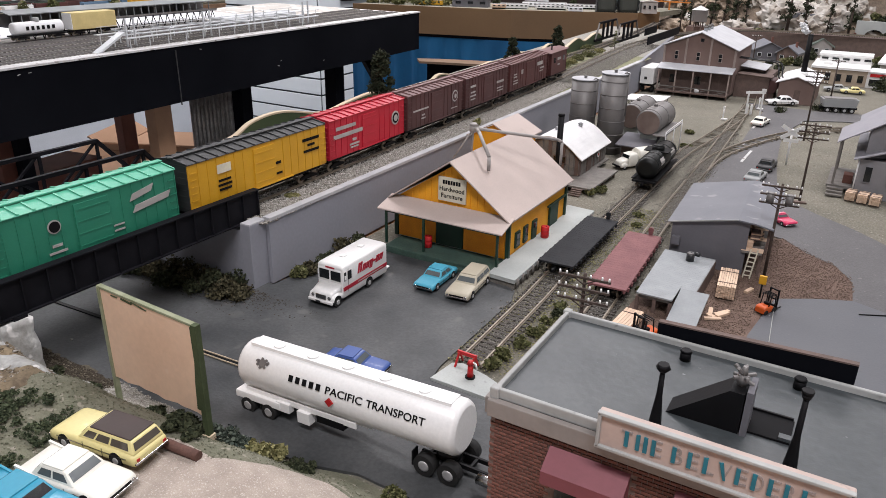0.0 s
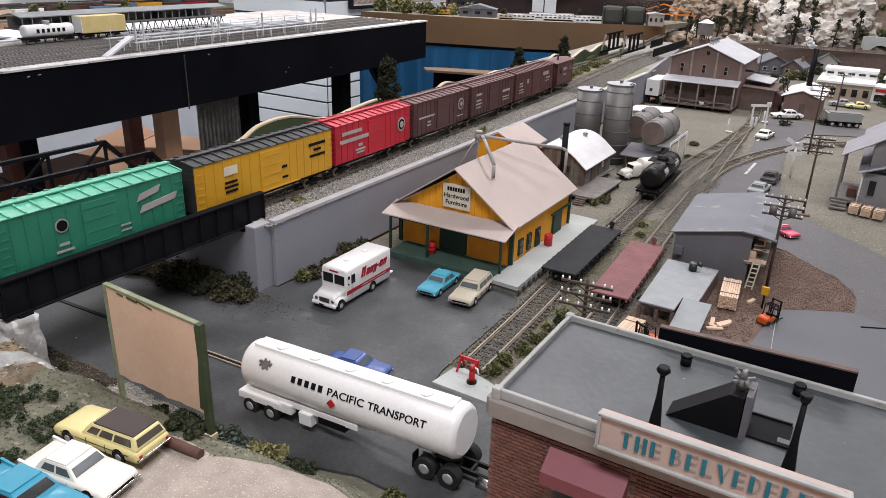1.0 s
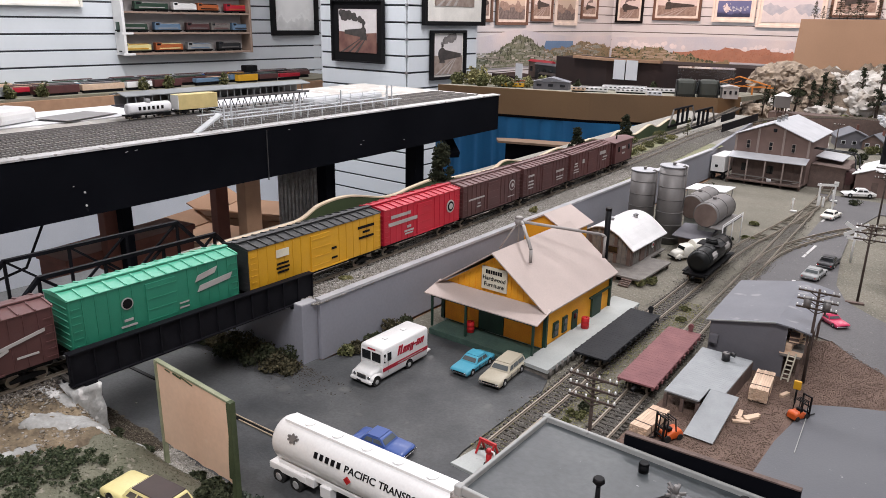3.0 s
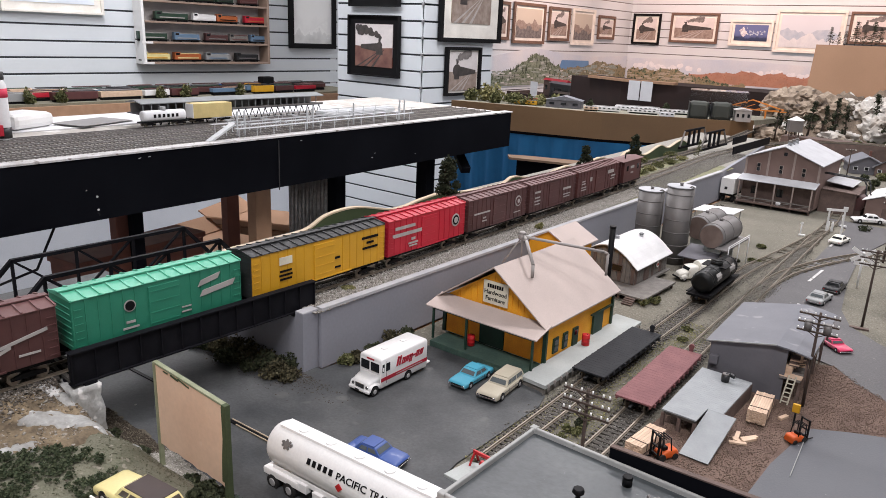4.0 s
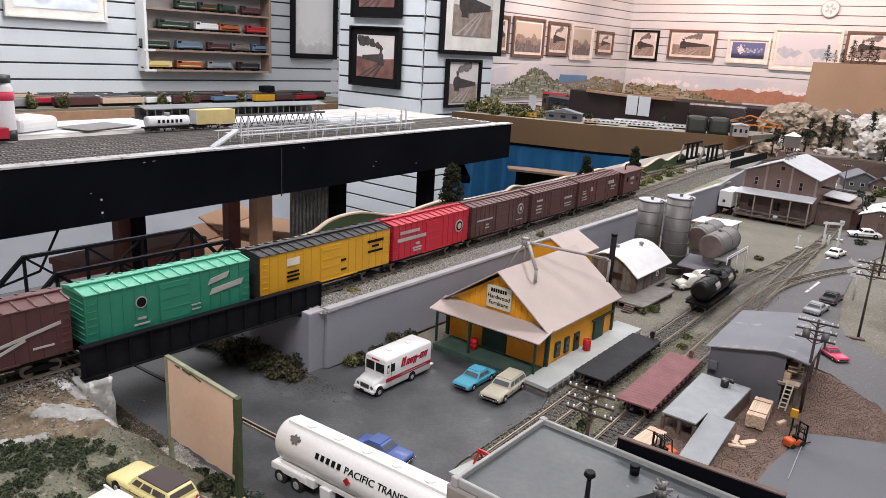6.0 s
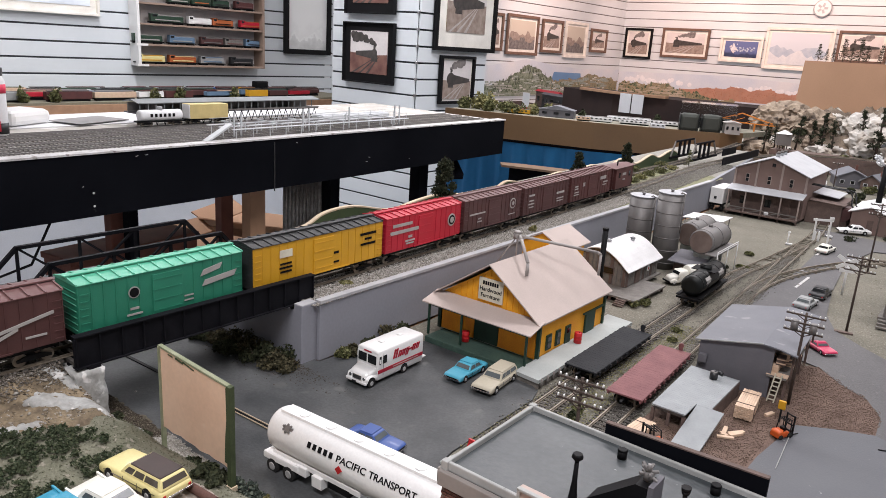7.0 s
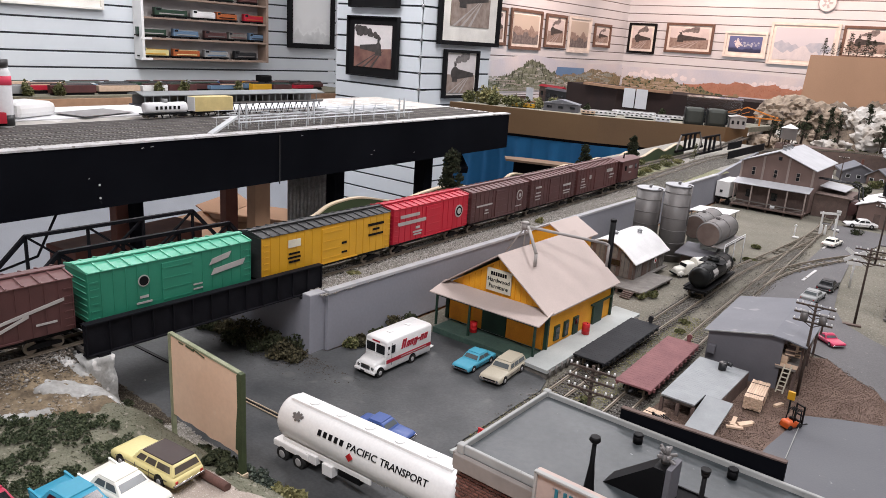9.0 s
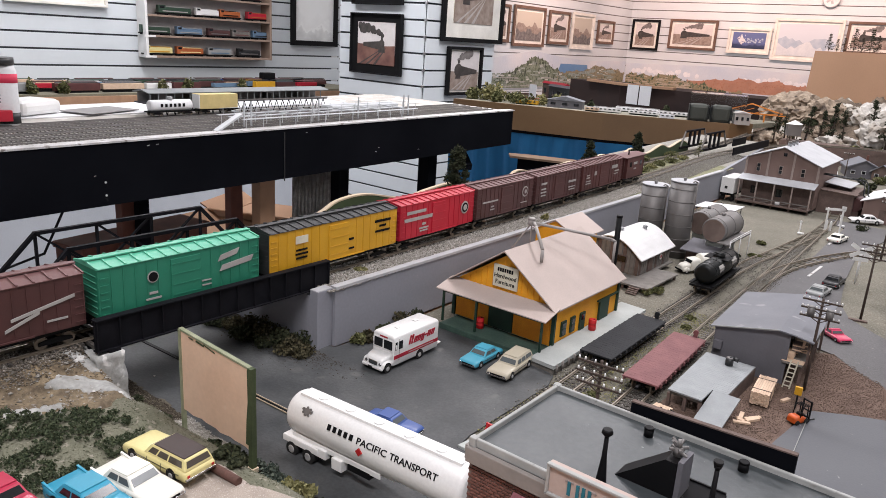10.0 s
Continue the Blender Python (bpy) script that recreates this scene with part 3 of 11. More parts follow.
def bank_z(x, y):
    # bare earth and plaster bank over the hill beside the abutment, with a ragged edge
    e = 0.010 * noise.noise(Vector((x * 30, y * 30, 4.0))) + 0.006 * noise.noise(Vector((x * 80, y * 80, 1.0)))
    out = max(cover_y(x) + 0.002 - y + e, x + 0.152 + 0.4 * (y + 0.40) + e, 0)
    lump = 0.0022 * noise.noise(Vector((x * 45, y * 45, 8.0))) + 0.0010 * noise.noise(Vector((x * 130, y * 130, 3.0)))
    z = hill_z(x, y)
    z += max(0.0, 0.0632 - z) * smooth((-0.187 - x) / 0.018) * smooth((-0.395 - y) / 0.012)
    return z + 0.0016 + lump - 0.6 * smooth(out / 0.010) * 0.012


BANKEARTH = mat("earth_and_plaster", (0.25, 0.195, 0.125), (0.09, 0.068, 0.045), 0.95, 75, 420, 1.0, mix=0.45, speck=(58, 0.64, (0.45, 0.43, 0.39)), grain=0.22)
PALEPLASTER = mat("pale_plaster", (0.44, 0.445, 0.435), (0.22, 0.215, 0.195), 0.85, 70, 300, 0.9, mix=0.5, speck=(90, 0.60, (0.66, 0.65, 0.63)), grain=0.12)
sheet("plaster_bank", -0.42, -0.13, -0.53, -0.36, 0.0035, bank_z, BANKEARTH, "tan earth bank with bare white plaster patches beside the abutment")
STREAKS = (((-0.211, -0.421), (-0.190, -0.403), 0.0032), ((-0.184, -0.432), (-0.166, -0.406), 0.0070), ((-0.172, -0.418), (-0.155, -0.400), 0.0050), ((-0.168, -0.476), (-0.157, -0.447), 0.0034), ((-0.187, -0.441), (-0.180, -0.434), 0.0026), ((-0.168, -0.386), (-0.125, -0.3825), 0.0018))


def crust_z(x, y):
    # bare white plaster showing through the earth in ragged streaks
    out = 1.0
    p = Vector((x, y))
    for a, b, w in STREAKS:
        a, b = Vector(a), Vector(b)
        f = min(1.0, max(0.0, (p - a).dot(b - a) / (b - a).length_squared))
        out = min(out, (p - a - (b - a) * f).length - w)
    out += 0.0050 * noise.noise(Vector((x * 110, y * 110, 2.0))) + 0.0026 * noise.noise(Vector((x * 300, y * 300, 7.0)))
    top = max(bank_z(x, y), hill_z(x, y))
    return top + 0.0011 - 0.010 * smooth(out / 0.0025)


sheet("plaster_crust", -0.225, -0.115, -0.49, -0.374, 0.0018, crust_z, PALEPLASTER, "bare white plaster streaks on the earth bank")


def verge_z(x, y):
    # loose soil and stones banked between the street and the hill
    e = 0.006 * noise.noise(Vector((x * 45, y * 45, 3.0))) + 0.003 * noise.noise(Vector((x * 150, y * 150, 5.0)))
    d = -0.3475 - y + e - 0.10 * max(0.0, x + 0.10)
    rise = 0.0022 + 0.020 * smooth(d / 0.045) + 0.0008 * noise.noise(Vector((x * 120, y * 120, 9.0)))
    return rise - 0.006 * smooth(-d / 0.004)


# brown soil, its colour darkened for the shadow lying on this strip
VERGESOIL = mat("shaded_verge_soil", (0.060, 0.050, 0.034), (0.125, 0.108, 0.075), 0.95, 60, 500, 1.0, mix=0.6, speck=(170, 0.62, (0.19, 0.17, 0.13)), grain=0.3)
VERGEGRAVEL = mat("grey_verge_gravel", (0.25, 0.235, 0.20), (0.14, 0.13, 0.105), 0.95, 70, 700, 1.0, mix=0.6, speck=(420, 0.58, (0.40, 0.385, 0.35)), grain=0.3)
sheet("soil_verge", -0.30, -0.146, -0.385, -0.335, 0.0025, verge_z, VERGESOIL, "loose soil along the foot of the hill, darkened with painted shade")
sheet("gravel_verge", -0.1455, -0.035, -0.385, -0.335, 0.0025, verge_z, VERGEGRAVEL, "grey stony verge under the billboard")
sheet("gravel_lot", -0.16, 0.18, -0.62, -0.365, 0.005, lot_z, PINKGRAVEL, "pinkish fine gravel parking lot")

flat_poly("street", [(-0.62, -0.385), (-0.25, -0.381), (-0.2, -0.379), (-0.13, -0.357), (-0.04, -0.352), (0.03, -0.344), (0.06, -0.335), (0.1, -0.336), (0.18, -0.348), (0.5, -0.36), (0.5, -0.226), (0.09, -0.224), (0.044, -0.222), (0.040, -0.20), (0.039, -0.07), (0.032, -0.048), (0.0, -0.034), (-0.128, -0.036), (-0.15, -0.06), (-0.166, -0.10), (-0.17, -0.16), (-0.62, -0.16)], 0.0014, ASPHALT, "dark worn asphalt street and parking area")
# expansion joint across the street
seam = beam((-0.335, -0.2940, 0.0019), (-0.05, -0.2810, 0.0019), 0.0034, 0.001)
structure("trim", seam, BLACK)
structure("trim", beam((-0.150, -0.2830, 0.0024), (-0.060, -0.2790, 0.0024), 0.0006, 0.001), HILLEDGE)
structure("trim", beam((-0.140, -0.2868, 0.0024), (-0.085, -0.2845, 0.0024), 0.0005, 0.001), HILLEDGE)
# grey paved yard, raised slab, road behind
flat_poly("road", [(0.097, 0.335), (0.100, 0.458), (0.112, 0.577), (0.112, 0.697), (0.108, 0.814), (0.105, 0.98), (0.06, 1.02), (0.055, 1.055), (0.2, 1.04), (0.5, 1.12), (0.5, 1.02), (0.25, 0.965), (0.185, 0.93), (0.165, 0.78), (0.182, 0.58), (0.200, 0.45), (0.222, 0.39), (0.259, 0.353), (0.302, 0.318), (0.336, 0.282), (0.42, 0.20), (0.60, 0.10), (0.6, -0.05), (0.36, -0.05), (0.33, 0.045), (0.312, 0.10), (0.309, 0.15), (0.292, 0.186), (0.262, 0.207), (0.236, 0.238), (0.16, 0.268), (0.10, 0.27)], 0.0012, ROADGREY, "grey model road with faded white stripes")
flat_poly("paved_yard", [(0.236, -0.10), (0.238, -0.02), (0.248, 0.067), (0.278, 0.086), (0.312, 0.102), (0.345, 0.088), (0.5, 0.05), (0.5, -0.2), (0.23, -0.2)], 0.0022, LOTGREY, "smooth grey paved yard with a seam")
structure("trim", beam((0.2485, 0.064, 0.0030), (0.2560, -0.03, 0.0030), 0.0006, 0.001), COPING)
structure("trim", beam((0.318, 0.073, 0.0026), (0.345, 0.086, 0.0026), 0.0010, 0.001), BLACK)
flat_poly("gravel_yard", [(0.145, -0.14), (0.24, -0.14), (0.242, 0.05), (0.315, 0.10), (0.313, 0.15), (0.295, 0.19), (0.265, 0.211), (0.238, 0.243), (0.20, 0.22), (0.135, 0.0), (0.13, -0.14)], 0.0010, BARK, "brown bark and gravel yard")
flat_poly("pavement", [(0.0435, -0.221), (0.047, -0.194), (0.055, -0.190), (0.078, -0.196), (0.10, -0.205), (0.093, -0.222)], 0.003, CONC, "small pale concrete slab at the end of the siding")
for a, b in (((0.117, 0.66), (0.120, 0.70)), ((0.135, 0.55), (0.137, 0.63)), ((0.112, 0.80), (0.113, 0.86)), ((0.150, 0.40), (0.1505, 0.43))):
    structure("trim", beam((*a, 0.0018), (*b, 0.0018), 0.004, 0.0008), WHITEEDGE)

# ---- retaining wall and embankment ----
ZB = 0.063
structure("embankment", prism([(-0.178, -0.168), (-0.184, 1.06), (-0.25, 1.62), (-0.30, 1.8), (-0.50, 1.8), (-0.425, -0.155)], -0.004, ZB, "z"), BALLASTBED, "raised railway embankment")
wallbm = prism([(-0.1735, -0.1565), (-0.1775, 1.06), (-0.1845, 1.06), (-0.1805, -0.1565)], 0.0, 0.0640, "z")
rw = structure("retaining_wall", wallbm, RETAIN, "smooth grey-blue painted retaining wall")
part("coping", prism([(-0.1720, -0.1565), (-0.1760, 1.06), (-0.1850, 1.06), (-0.1810, -0.1565)], 0.0641, 0.0672, "z"), RETTOP, rw)
structure("retaining_wall_far", prism([(-0.1775, 1.0605), (-0.245, 1.62), (-0.252, 1.62), (-0.1845, 1.0605)], 0.0, 0.066, "z"), RETAIN, "far stretch of the grey retaining wall")
pil = structure("abutment_pier", box((-0.1830, -0.1675, 0.0325), (0.0120, 0.0210, 0.065), bev=0.0006), RETAIN, "grey concrete bridge pier at the wall's end")
part("pier_top", box((-0.1830, -0.1675, 0.0653), (0.0114, 0.0204, 0.0010)), RETTOP, pil, "pale worn top of the pier")
structure("abutment_wall", box((-0.3070, -0.1720, 0.029), (0.236, 0.010, 0.058)), RETAIN, "shaded grey abutment wall under the bridges")


def embank_z(x, y):
    return ZB + 0.0004 + 0.0010 * noise.noise(Vector((x * 60, y * 60, 3.0))) - 0.002 * smooth((x + 0.188) / 0.01)


sheet("turf_bank", -0.42, -0.181, -0.15, 1.15, 0.008, embank_z, GRASSY, "dry turf strip between the two main tracks")


# ---- tracks ----
def along(pts, s):
    """Point and heading at length s on a smooth line through pts."""
    p = np.array(pts, float)
    d = np.r_[0, np.cumsum(np.hypot(*np.diff(p, axis=0).T))]
    x, y = np.interp(s, d, p[:, 0]), np.interp(s, d, p[:, 1])
    x2, y2 = np.interp(s + 1e-3, d, p[:, 0]), np.interp(s + 1e-3, d, p[:, 1])
    x1, y1 = np.interp(s - 1e-3, d, p[:, 0]), np.interp(s - 1e-3, d, p[:, 1])
    return x, y, math.atan2(y2 - y1, x2 - x1), d[-1]


def spline(pts, n=12):
    """Catmull-Rom points through pts."""
    p = [np.array(q, float) for q in pts]
    p = [2 * p[0] - p[1]] + p + [2 * p[-1] - p[-2]]
    out = []
    for a, b, c, d in zip(p, p[1:], p[2:], p[3:]):
        for k in range(n):
            t = k / n
            out.append(0.5 * (2 * b + (c - a) * t + (2 * a - 5 * b + 4 * c - d) * t * t + (3 * b - a - 3 * c + d) * t ** 3))
    return [tuple(q) for q in out + [p[-2]]]


GAUGE, TIELEN, TIESTEP = 0.0185, 0.030, 0.0068


def railway(name, pts, z, label, ties=True, gauge=GAUGE, tie_range=None, tie_len=TIELEN, dirty=9.0):
    """Two rails and ties along a line; z is the top of the rails."""
    line = spline(pts)
    length = along(line, 0)[3]
    t = thing(name, label, "railway track", kind="structure")
    n = max(8, int(length / 0.02))
    for side in (-1, 1):
        rings = []
        for k in range(n + 1):
            x, y, a, _ = along(line, length * k / n)
            nx, ny = -math.sin(a), math.cos(a)
            ring = []
            for u, w in ((-0.0011, -0.0026), (0.0011, -0.0026), (0.0011, -0.0020), (0.0005, -0.0017), (0.0007, 0), (-0.0007, 0), (-0.0005, -0.0017), (-0.0011, -0.0020)):
                o = side * gauge / 2 + u
                ring.append((x + nx * o, y + ny * o, z + w))
            rings.append(ring)
        part("rail", loft(rings, smooth=False), RAIL, t)
    if ties:
        tie = mesh_of(box((0, 0, 0), (tie_len, 0.0030, 0.0018), bev=0.0002), "tie", TIE)
        s, k, rest, buried = 0.004, 0, bmesh.new(), bmesh.new()
        while s < length - 0.003:
            x, y, a, _ = along(line, s)
            if y > dirty:
                if random.random() < 0.55:
                    box((x, y, z - 0.0040), (tie_len * random.uniform(0.7, 0.95), 0.0030, 0.0018), math.degrees(a) + 90, buried)
            elif k < 120 and (tie_range is None or tie_range[0] < y < tie_range[1]):
                o = new("tie", tie)
                o.parent = t
                o.matrix_world = pose(x, y, z - 0.0034, 0, 0, math.degrees(a) + 90 + random.uniform(-2, 2))
                k += 1
            else:
                box((x, y, z - 0.0034), (tie_len, 0.0030, 0.0018), math.degrees(a) + 90, rest)
            s += TIESTEP
        if rest.verts:
            tagged(part("far_ties", rest, TIE, t), kind="stuff")
        if buried.verts:
            tagged(part("buried_ties", buried, DIRTYTIE, t), kind="stuff")
    return t, line


ZR = 0.0690
MAIN = [(-0.225, -2.1), (-0.222, -0.9), (-0.222, -0.42), (-0.222, -0.15), (-0.2255, 0.0), (-0.229, 0.12), (-0.232, 0.25), (-0.237, 0.43), (-0.247, 0.67), (-0.262, 0.95), (-0.28, 1.25), (-0.27, 1.55), (-0.20, 1.80), (-0.05, 1.95), (0.2, 2.0), (0.6, 2.0)]
BACK = [(-0.330, -1.3), (-0.326, -0.8), (-0.322, -0.42), (-0.322, -0.15), (-0.322, 0.0), (-0.329, 0.12), (-0.333, 0.25), (-0.338, 0.43), (-0.340, 0.7), (-0.342, 0.95), (-0.345, 1.25), (-0.36, 1.6), (-0.40, 2.0)]
SIDE_A = [(0.0595, -0.188), (0.0580, -0.133), (0.0560, -0.06), (0.0535, 0.0), (0.0515, 0.1), (0.0500, 0.2), (0.0480, 0.33), (0.0455, 0.45), (0.0480, 0.55), (0.0590, 0.66), (0.0690, 0.78), (0.0745, 0.88), (0.0720, 1.0), (0.06, 1.12)]
SIDE_B = [(0.119, -0.24), (0.1165, -0.1), (0.112, 0.0), (0.1065, 0.11), (0.102, 0.2), (0.0985, 0.30), (0.0950, 0.41), (0.0905, 0.52), (0.0840, 0.68), (0.0800, 0.78), (0.0765, 0.86)]
SPUR = [(0.0955, 0.40), (0.0935, 0.47), (0.0965, 0.54), (0.110, 0.61), (0.134, 0.69), (0.165, 0.765), (0.20, 0.825), (0.26, 0.885), (0.36, 0.95)]
main_track, MAINLINE = railway("main_track", MAIN, ZR, "weathered main line track on grey ballast", tie_range=(-0.15, 0.66))
back_track, BACKLINE = railway("back_track", BACK, ZR, "second main line track beside the hill board", tie_range=(-0.15, 0.66))
side_a, LINE_A = railway("siding_track", SIDE_A, 0.0052, "rusty siding along the freight platform", tie_range=(-0.2, 0.6), dirty=0.36)
side_b, LINE_B = railway("yard_track", SIDE_B, 0.0052, "rusty yard track", tie_range=(-0.2, 0.7), dirty=0.16)
spur, LINE_S = railway("spur_track", SPUR, 0.0052, "spur track crossing the road", ties=True, tie_range=(0.3, 0.56), dirty=0.3)


def ballast(name, line, lo, hi, z, width, n, size, side=None, stones=BALLAST):
    """Loose stones beside and between the rails, along part of a line (by y)."""
    length = along(line, 0)[3]
    s = np.linspace(0, length, 800)
    q = np.array([along(line, v)[:3] for v in s])
    q = q[(q[:, 1] > lo) & (q[:, 1] < hi)]
    k = RNG.integers(0, len(q) - 1, n)
    f = RNG.uniform(0, 1, n)
    a = q[k] * (1 - f[:, None]) + q[k + 1] * f[:, None]
    o = RNG.normal(0, width * 0.55, n) if side is None else RNG.uniform(side[0], side[1], n)
    x, y = a[:, 0] - np.sin(a[:, 2]) * o, a[:, 1] + np.cos(a[:, 2]) * o
    edge = np.abs(o) - GAUGE / 2
    keep = (np.abs(edge) > 0.0016)
    dz = np.where(np.abs(o) > 0.016, -0.0005 * np.minimum(3, (np.abs(o) - 0.016) / 0.008), 0)
    c = np.c_[x, y, z - 0.0030 + dz + RNG.uniform(-0.0008, 0.0005, n)][keep]
    me = lumps(name, c, RNG.uniform(0.6, 1.25, len(c)) * size, stones)
    return tagged(new(name, me), "loose grey and tan ballast stones", "gravel", kind="stuff")


ballast("main_ballast", MAINLINE, -0.17, 0.55, ZR, 0.02, 15000, 0.0011)
ballast("shoulder_ballast", MAINLINE, -0.168, 0.70, ZR - 0.0005, 0.02, 26000, 0.0012, side=(-0.050, -0.014))
ballast("back_ballast", BACKLINE, -0.15, 0.60, ZR, 0.018, 9000, 0.0011)
ballast("far_ballast", MAINLINE, 0.55, 1.4, ZR, 0.018, 9000, 0.0012, stones=MIDBALLAST)
ballast("far_shoulder", MAINLINE, 0.66, 1.4, ZR - 0.0005, 0.018, 11000, 0.0012, side=(-0.06, -0.014), stones=MIDBALLAST)
ballast("siding_ballast", LINE_A, -0.19, 0.6, 0.0050, 0.016, 15000, 0.0009, stones=MIDBALLAST)
ballast("yard_ballast", LINE_B, -0.2, 0.75, 0.0050, 0.016, 13000, 0.0009, stones=MIDBALLAST)


# ---- scattered litter on the yards ----
def scatter(name, n, x0, x1, y0, y1, size, material, label, z=0.0012, accept=None):
    p = np.c_[RNG.uniform(x0, x1, n), RNG.uniform(y0, y1, n), np.zeros(n)]
    if accept:
        p = p[[accept(a, b) for a, b, _ in p]]
    p[:, 2] = [z if z > 0 else base_z(a, b) - 0.0008 for a, b, _ in p]
    me = lumps(name, p, RNG.uniform(0.5, 1.3, len(p)) * size, material, 0.5)
    return tagged(new(name, me), label, "litter", kind="stuff")


scatter("bark_chips", 19000, 0.145, 0.312, -0.13, 0.24, 0.00075, LITTER, "brown bark chips strewn over the yard", accept=lambda a, b: (a < 0.236 or b > 0.068 + 0.55 * max(0, a - 0.248)) and a < lerp_table(b, [0.06, 0.15, 0.19, 0.21, 0.245], [0.314, 0.312, 0.292, 0.264, 0.232]) + 0.006 * noise.noise(Vector((a * 60, b * 60, 0))))
scatter("yard_gravel", 6000, -0.16, 0.13, 0.02, 0.8, 0.0009, SANDSTONES, "sparse grey gravel on the ground", z=-0.0001, accept=lambda a, b: not (-0.15 < a < 0.035 and b < 0.2))
scatter("field_gravel", 2500, -0.15, 0.1, 0.5, 1.05, 0.0009, SANDSTONES, "sparse grey gravel on the ground", z=-0.0001)
scatter("roadside_gravel", 3500, 0.20, 0.34, 0.25, 0.9, 0.0009, SANDSTONES, "sparse sandy gravel beside the road", z=-0.0001)

# ---- girder bridge ----
gb = thing("girder_bridge", "black plate girder railway bridge with riveted ribs", "bridge", pose(0, 0, 0))


def girder(x, y0, y1, z0, z1, ribs):
    g = box((x, (y0 + y1) / 2, (z0 + z1) / 2), (0.0022, y1 - y0, z1 - z0))
    for zz in (z0 + 0.0006, z1 - 0.0006):
        box((x, (y0 + y1) / 2, zz), (0.0075, y1 - y0 + 0.001, 0.0013), bm=g, bev=0.0002)
    o = part("girder", g, BLACKSTEEL, gb)
    rib = mesh_of(box((0, 0, 0), (0.0062, 0.0011, z1 - z0 - 0.003)), "rib", BLACKSTEEL)
    for k in range(ribs + 1):
        r = new("rib", rib)
        r.parent = o
        r.matrix_world = pose(x, y0 + 0.001 + (y1 - y0 - 0.002) * k / ribs, (z0 + z1) / 2)
    return o


girder(-0.1935, -0.399, -0.149, 0.0625, 0.0905, 13)
girder(-0.2540, -0.402, -0.152, 0.0640, 0.0915, 13)
deck = mesh_of(box((0, 0, 0), (0.056, 0.0034, 0.003), bev=0.0002), "bridge_tie", TIE)
for k in range(35):
    o = new("bridge_tie", deck)
    o.parent = gb
    o.matrix_world = pose(-0.2235, -0.396 + k * 0.0071, ZR - 0.0042, 0, 0, random.uniform(-1, 1))
for x in (-0.238, -0.209):
    part("stringer", box((x, -0.2755, ZR - 0.0095), (0.003, 0.245, 0.006)), BLACKSTEEL, gb)
for y in (-0.385, -0.165):
    part("bearing", box((-0.2235, y, 0.0612), (0.068, 0.010, 0.003)), BLACKSTEEL, gb)

# ---- truss bridge ----
tb = thing("truss_bridge", "black steel truss bridge behind the girder bridge", "bridge", pose(0, 0, 0))
for x in (-0.2885, -0.3565):
    t = bmesh.new()
    pts = [-0.425, -0.372, -0.313, -0.254, -0.195, -0.148]
    zt, zb = 0.1225, 0.0735
    beam((x, pts[1] - 0.001, zt), (x, pts[4] + 0.001, zt), 0.0042, 0.0034, t)
    part("top_chord", t, BLACKSTEEL, tb)
    part("bottom_chord", beam((x, pts[0] - 0.006, zb - 0.003), (x, pts[5] + 0.006, zb - 0.003), 0.0042, 0.0058), BLACKSTEEL, tb)
    for a, b in ((0, 1), (5, 4)):
        part("end_post", beam((x, pts[a], zb - 0.003), (x, pts[b], zt), 0.0042, 0.0034), BLACKSTEEL, tb)
    for k in (1, 2, 3, 4):
        part("vertical", beam((x, pts[k], zb), (x, pts[k], zt), 0.0024, 0.0026), BLACKSTEEL, tb)
    for a, b in ((1, 2), (3, 2), (2, 3), (4, 3), (2, 1), (3, 4)):
        if (a, b) in ((1, 2), (2, 3), (4, 3), (3, 2)):
            part("diagonal", beam((x, pts[a], zt), (x, pts[b], zb), 0.0022, 0.0022), BLACKSTEEL, tb)
for k in range(39):
    o = new("bridge_tie", deck)
    o.parent = tb
    o.matrix_world = pose(-0.3225, -0.424 + k * 0.0071, ZR - 0.0042, 0, 0, random.uniform(-1, 1))

# left approach: plaster abutment, ballast shelf
def rough_block(name, x0, x1, y0, y1, z0, z1, amp, seg, material, label, kind="structure", category="", f=55.0):
    bm = bmesh.new()
    bmesh.ops.create_cube(bm, size=1.0)
    bmesh.ops.subdivide_edges(bm, edges=bm.edges[:], cuts=seg, use_grid_fill=True)
    for v in bm.verts:
        p = Vector((x0 + (v.co.x + 0.5) * (x1 - x0), y0 + (v.co.y + 0.5) * (y1 - y0), z0 + (v.co.z + 0.5) * (z1 - z0)))
        n = Vector((noise.noise(p * f), noise.noise(p * f + Vector((7, 0, 0))), noise.noise(p * f + Vector((0, 7, 0)))))
        n += 0.45 * Vector((noise.noise(p * f * 2.7), noise.noise(p * f * 2.7 + Vector((3, 0, 0))), noise.noise(p * f * 2.7 + Vector((0, 3, 0)))))
        v.co = p + n * amp * (0.5 if v.co.z > 0.45 else 1.3)
    for face in bm.faces:
        face.smooth = True
    return solid(name, bm, material, label, category, kind=kind)


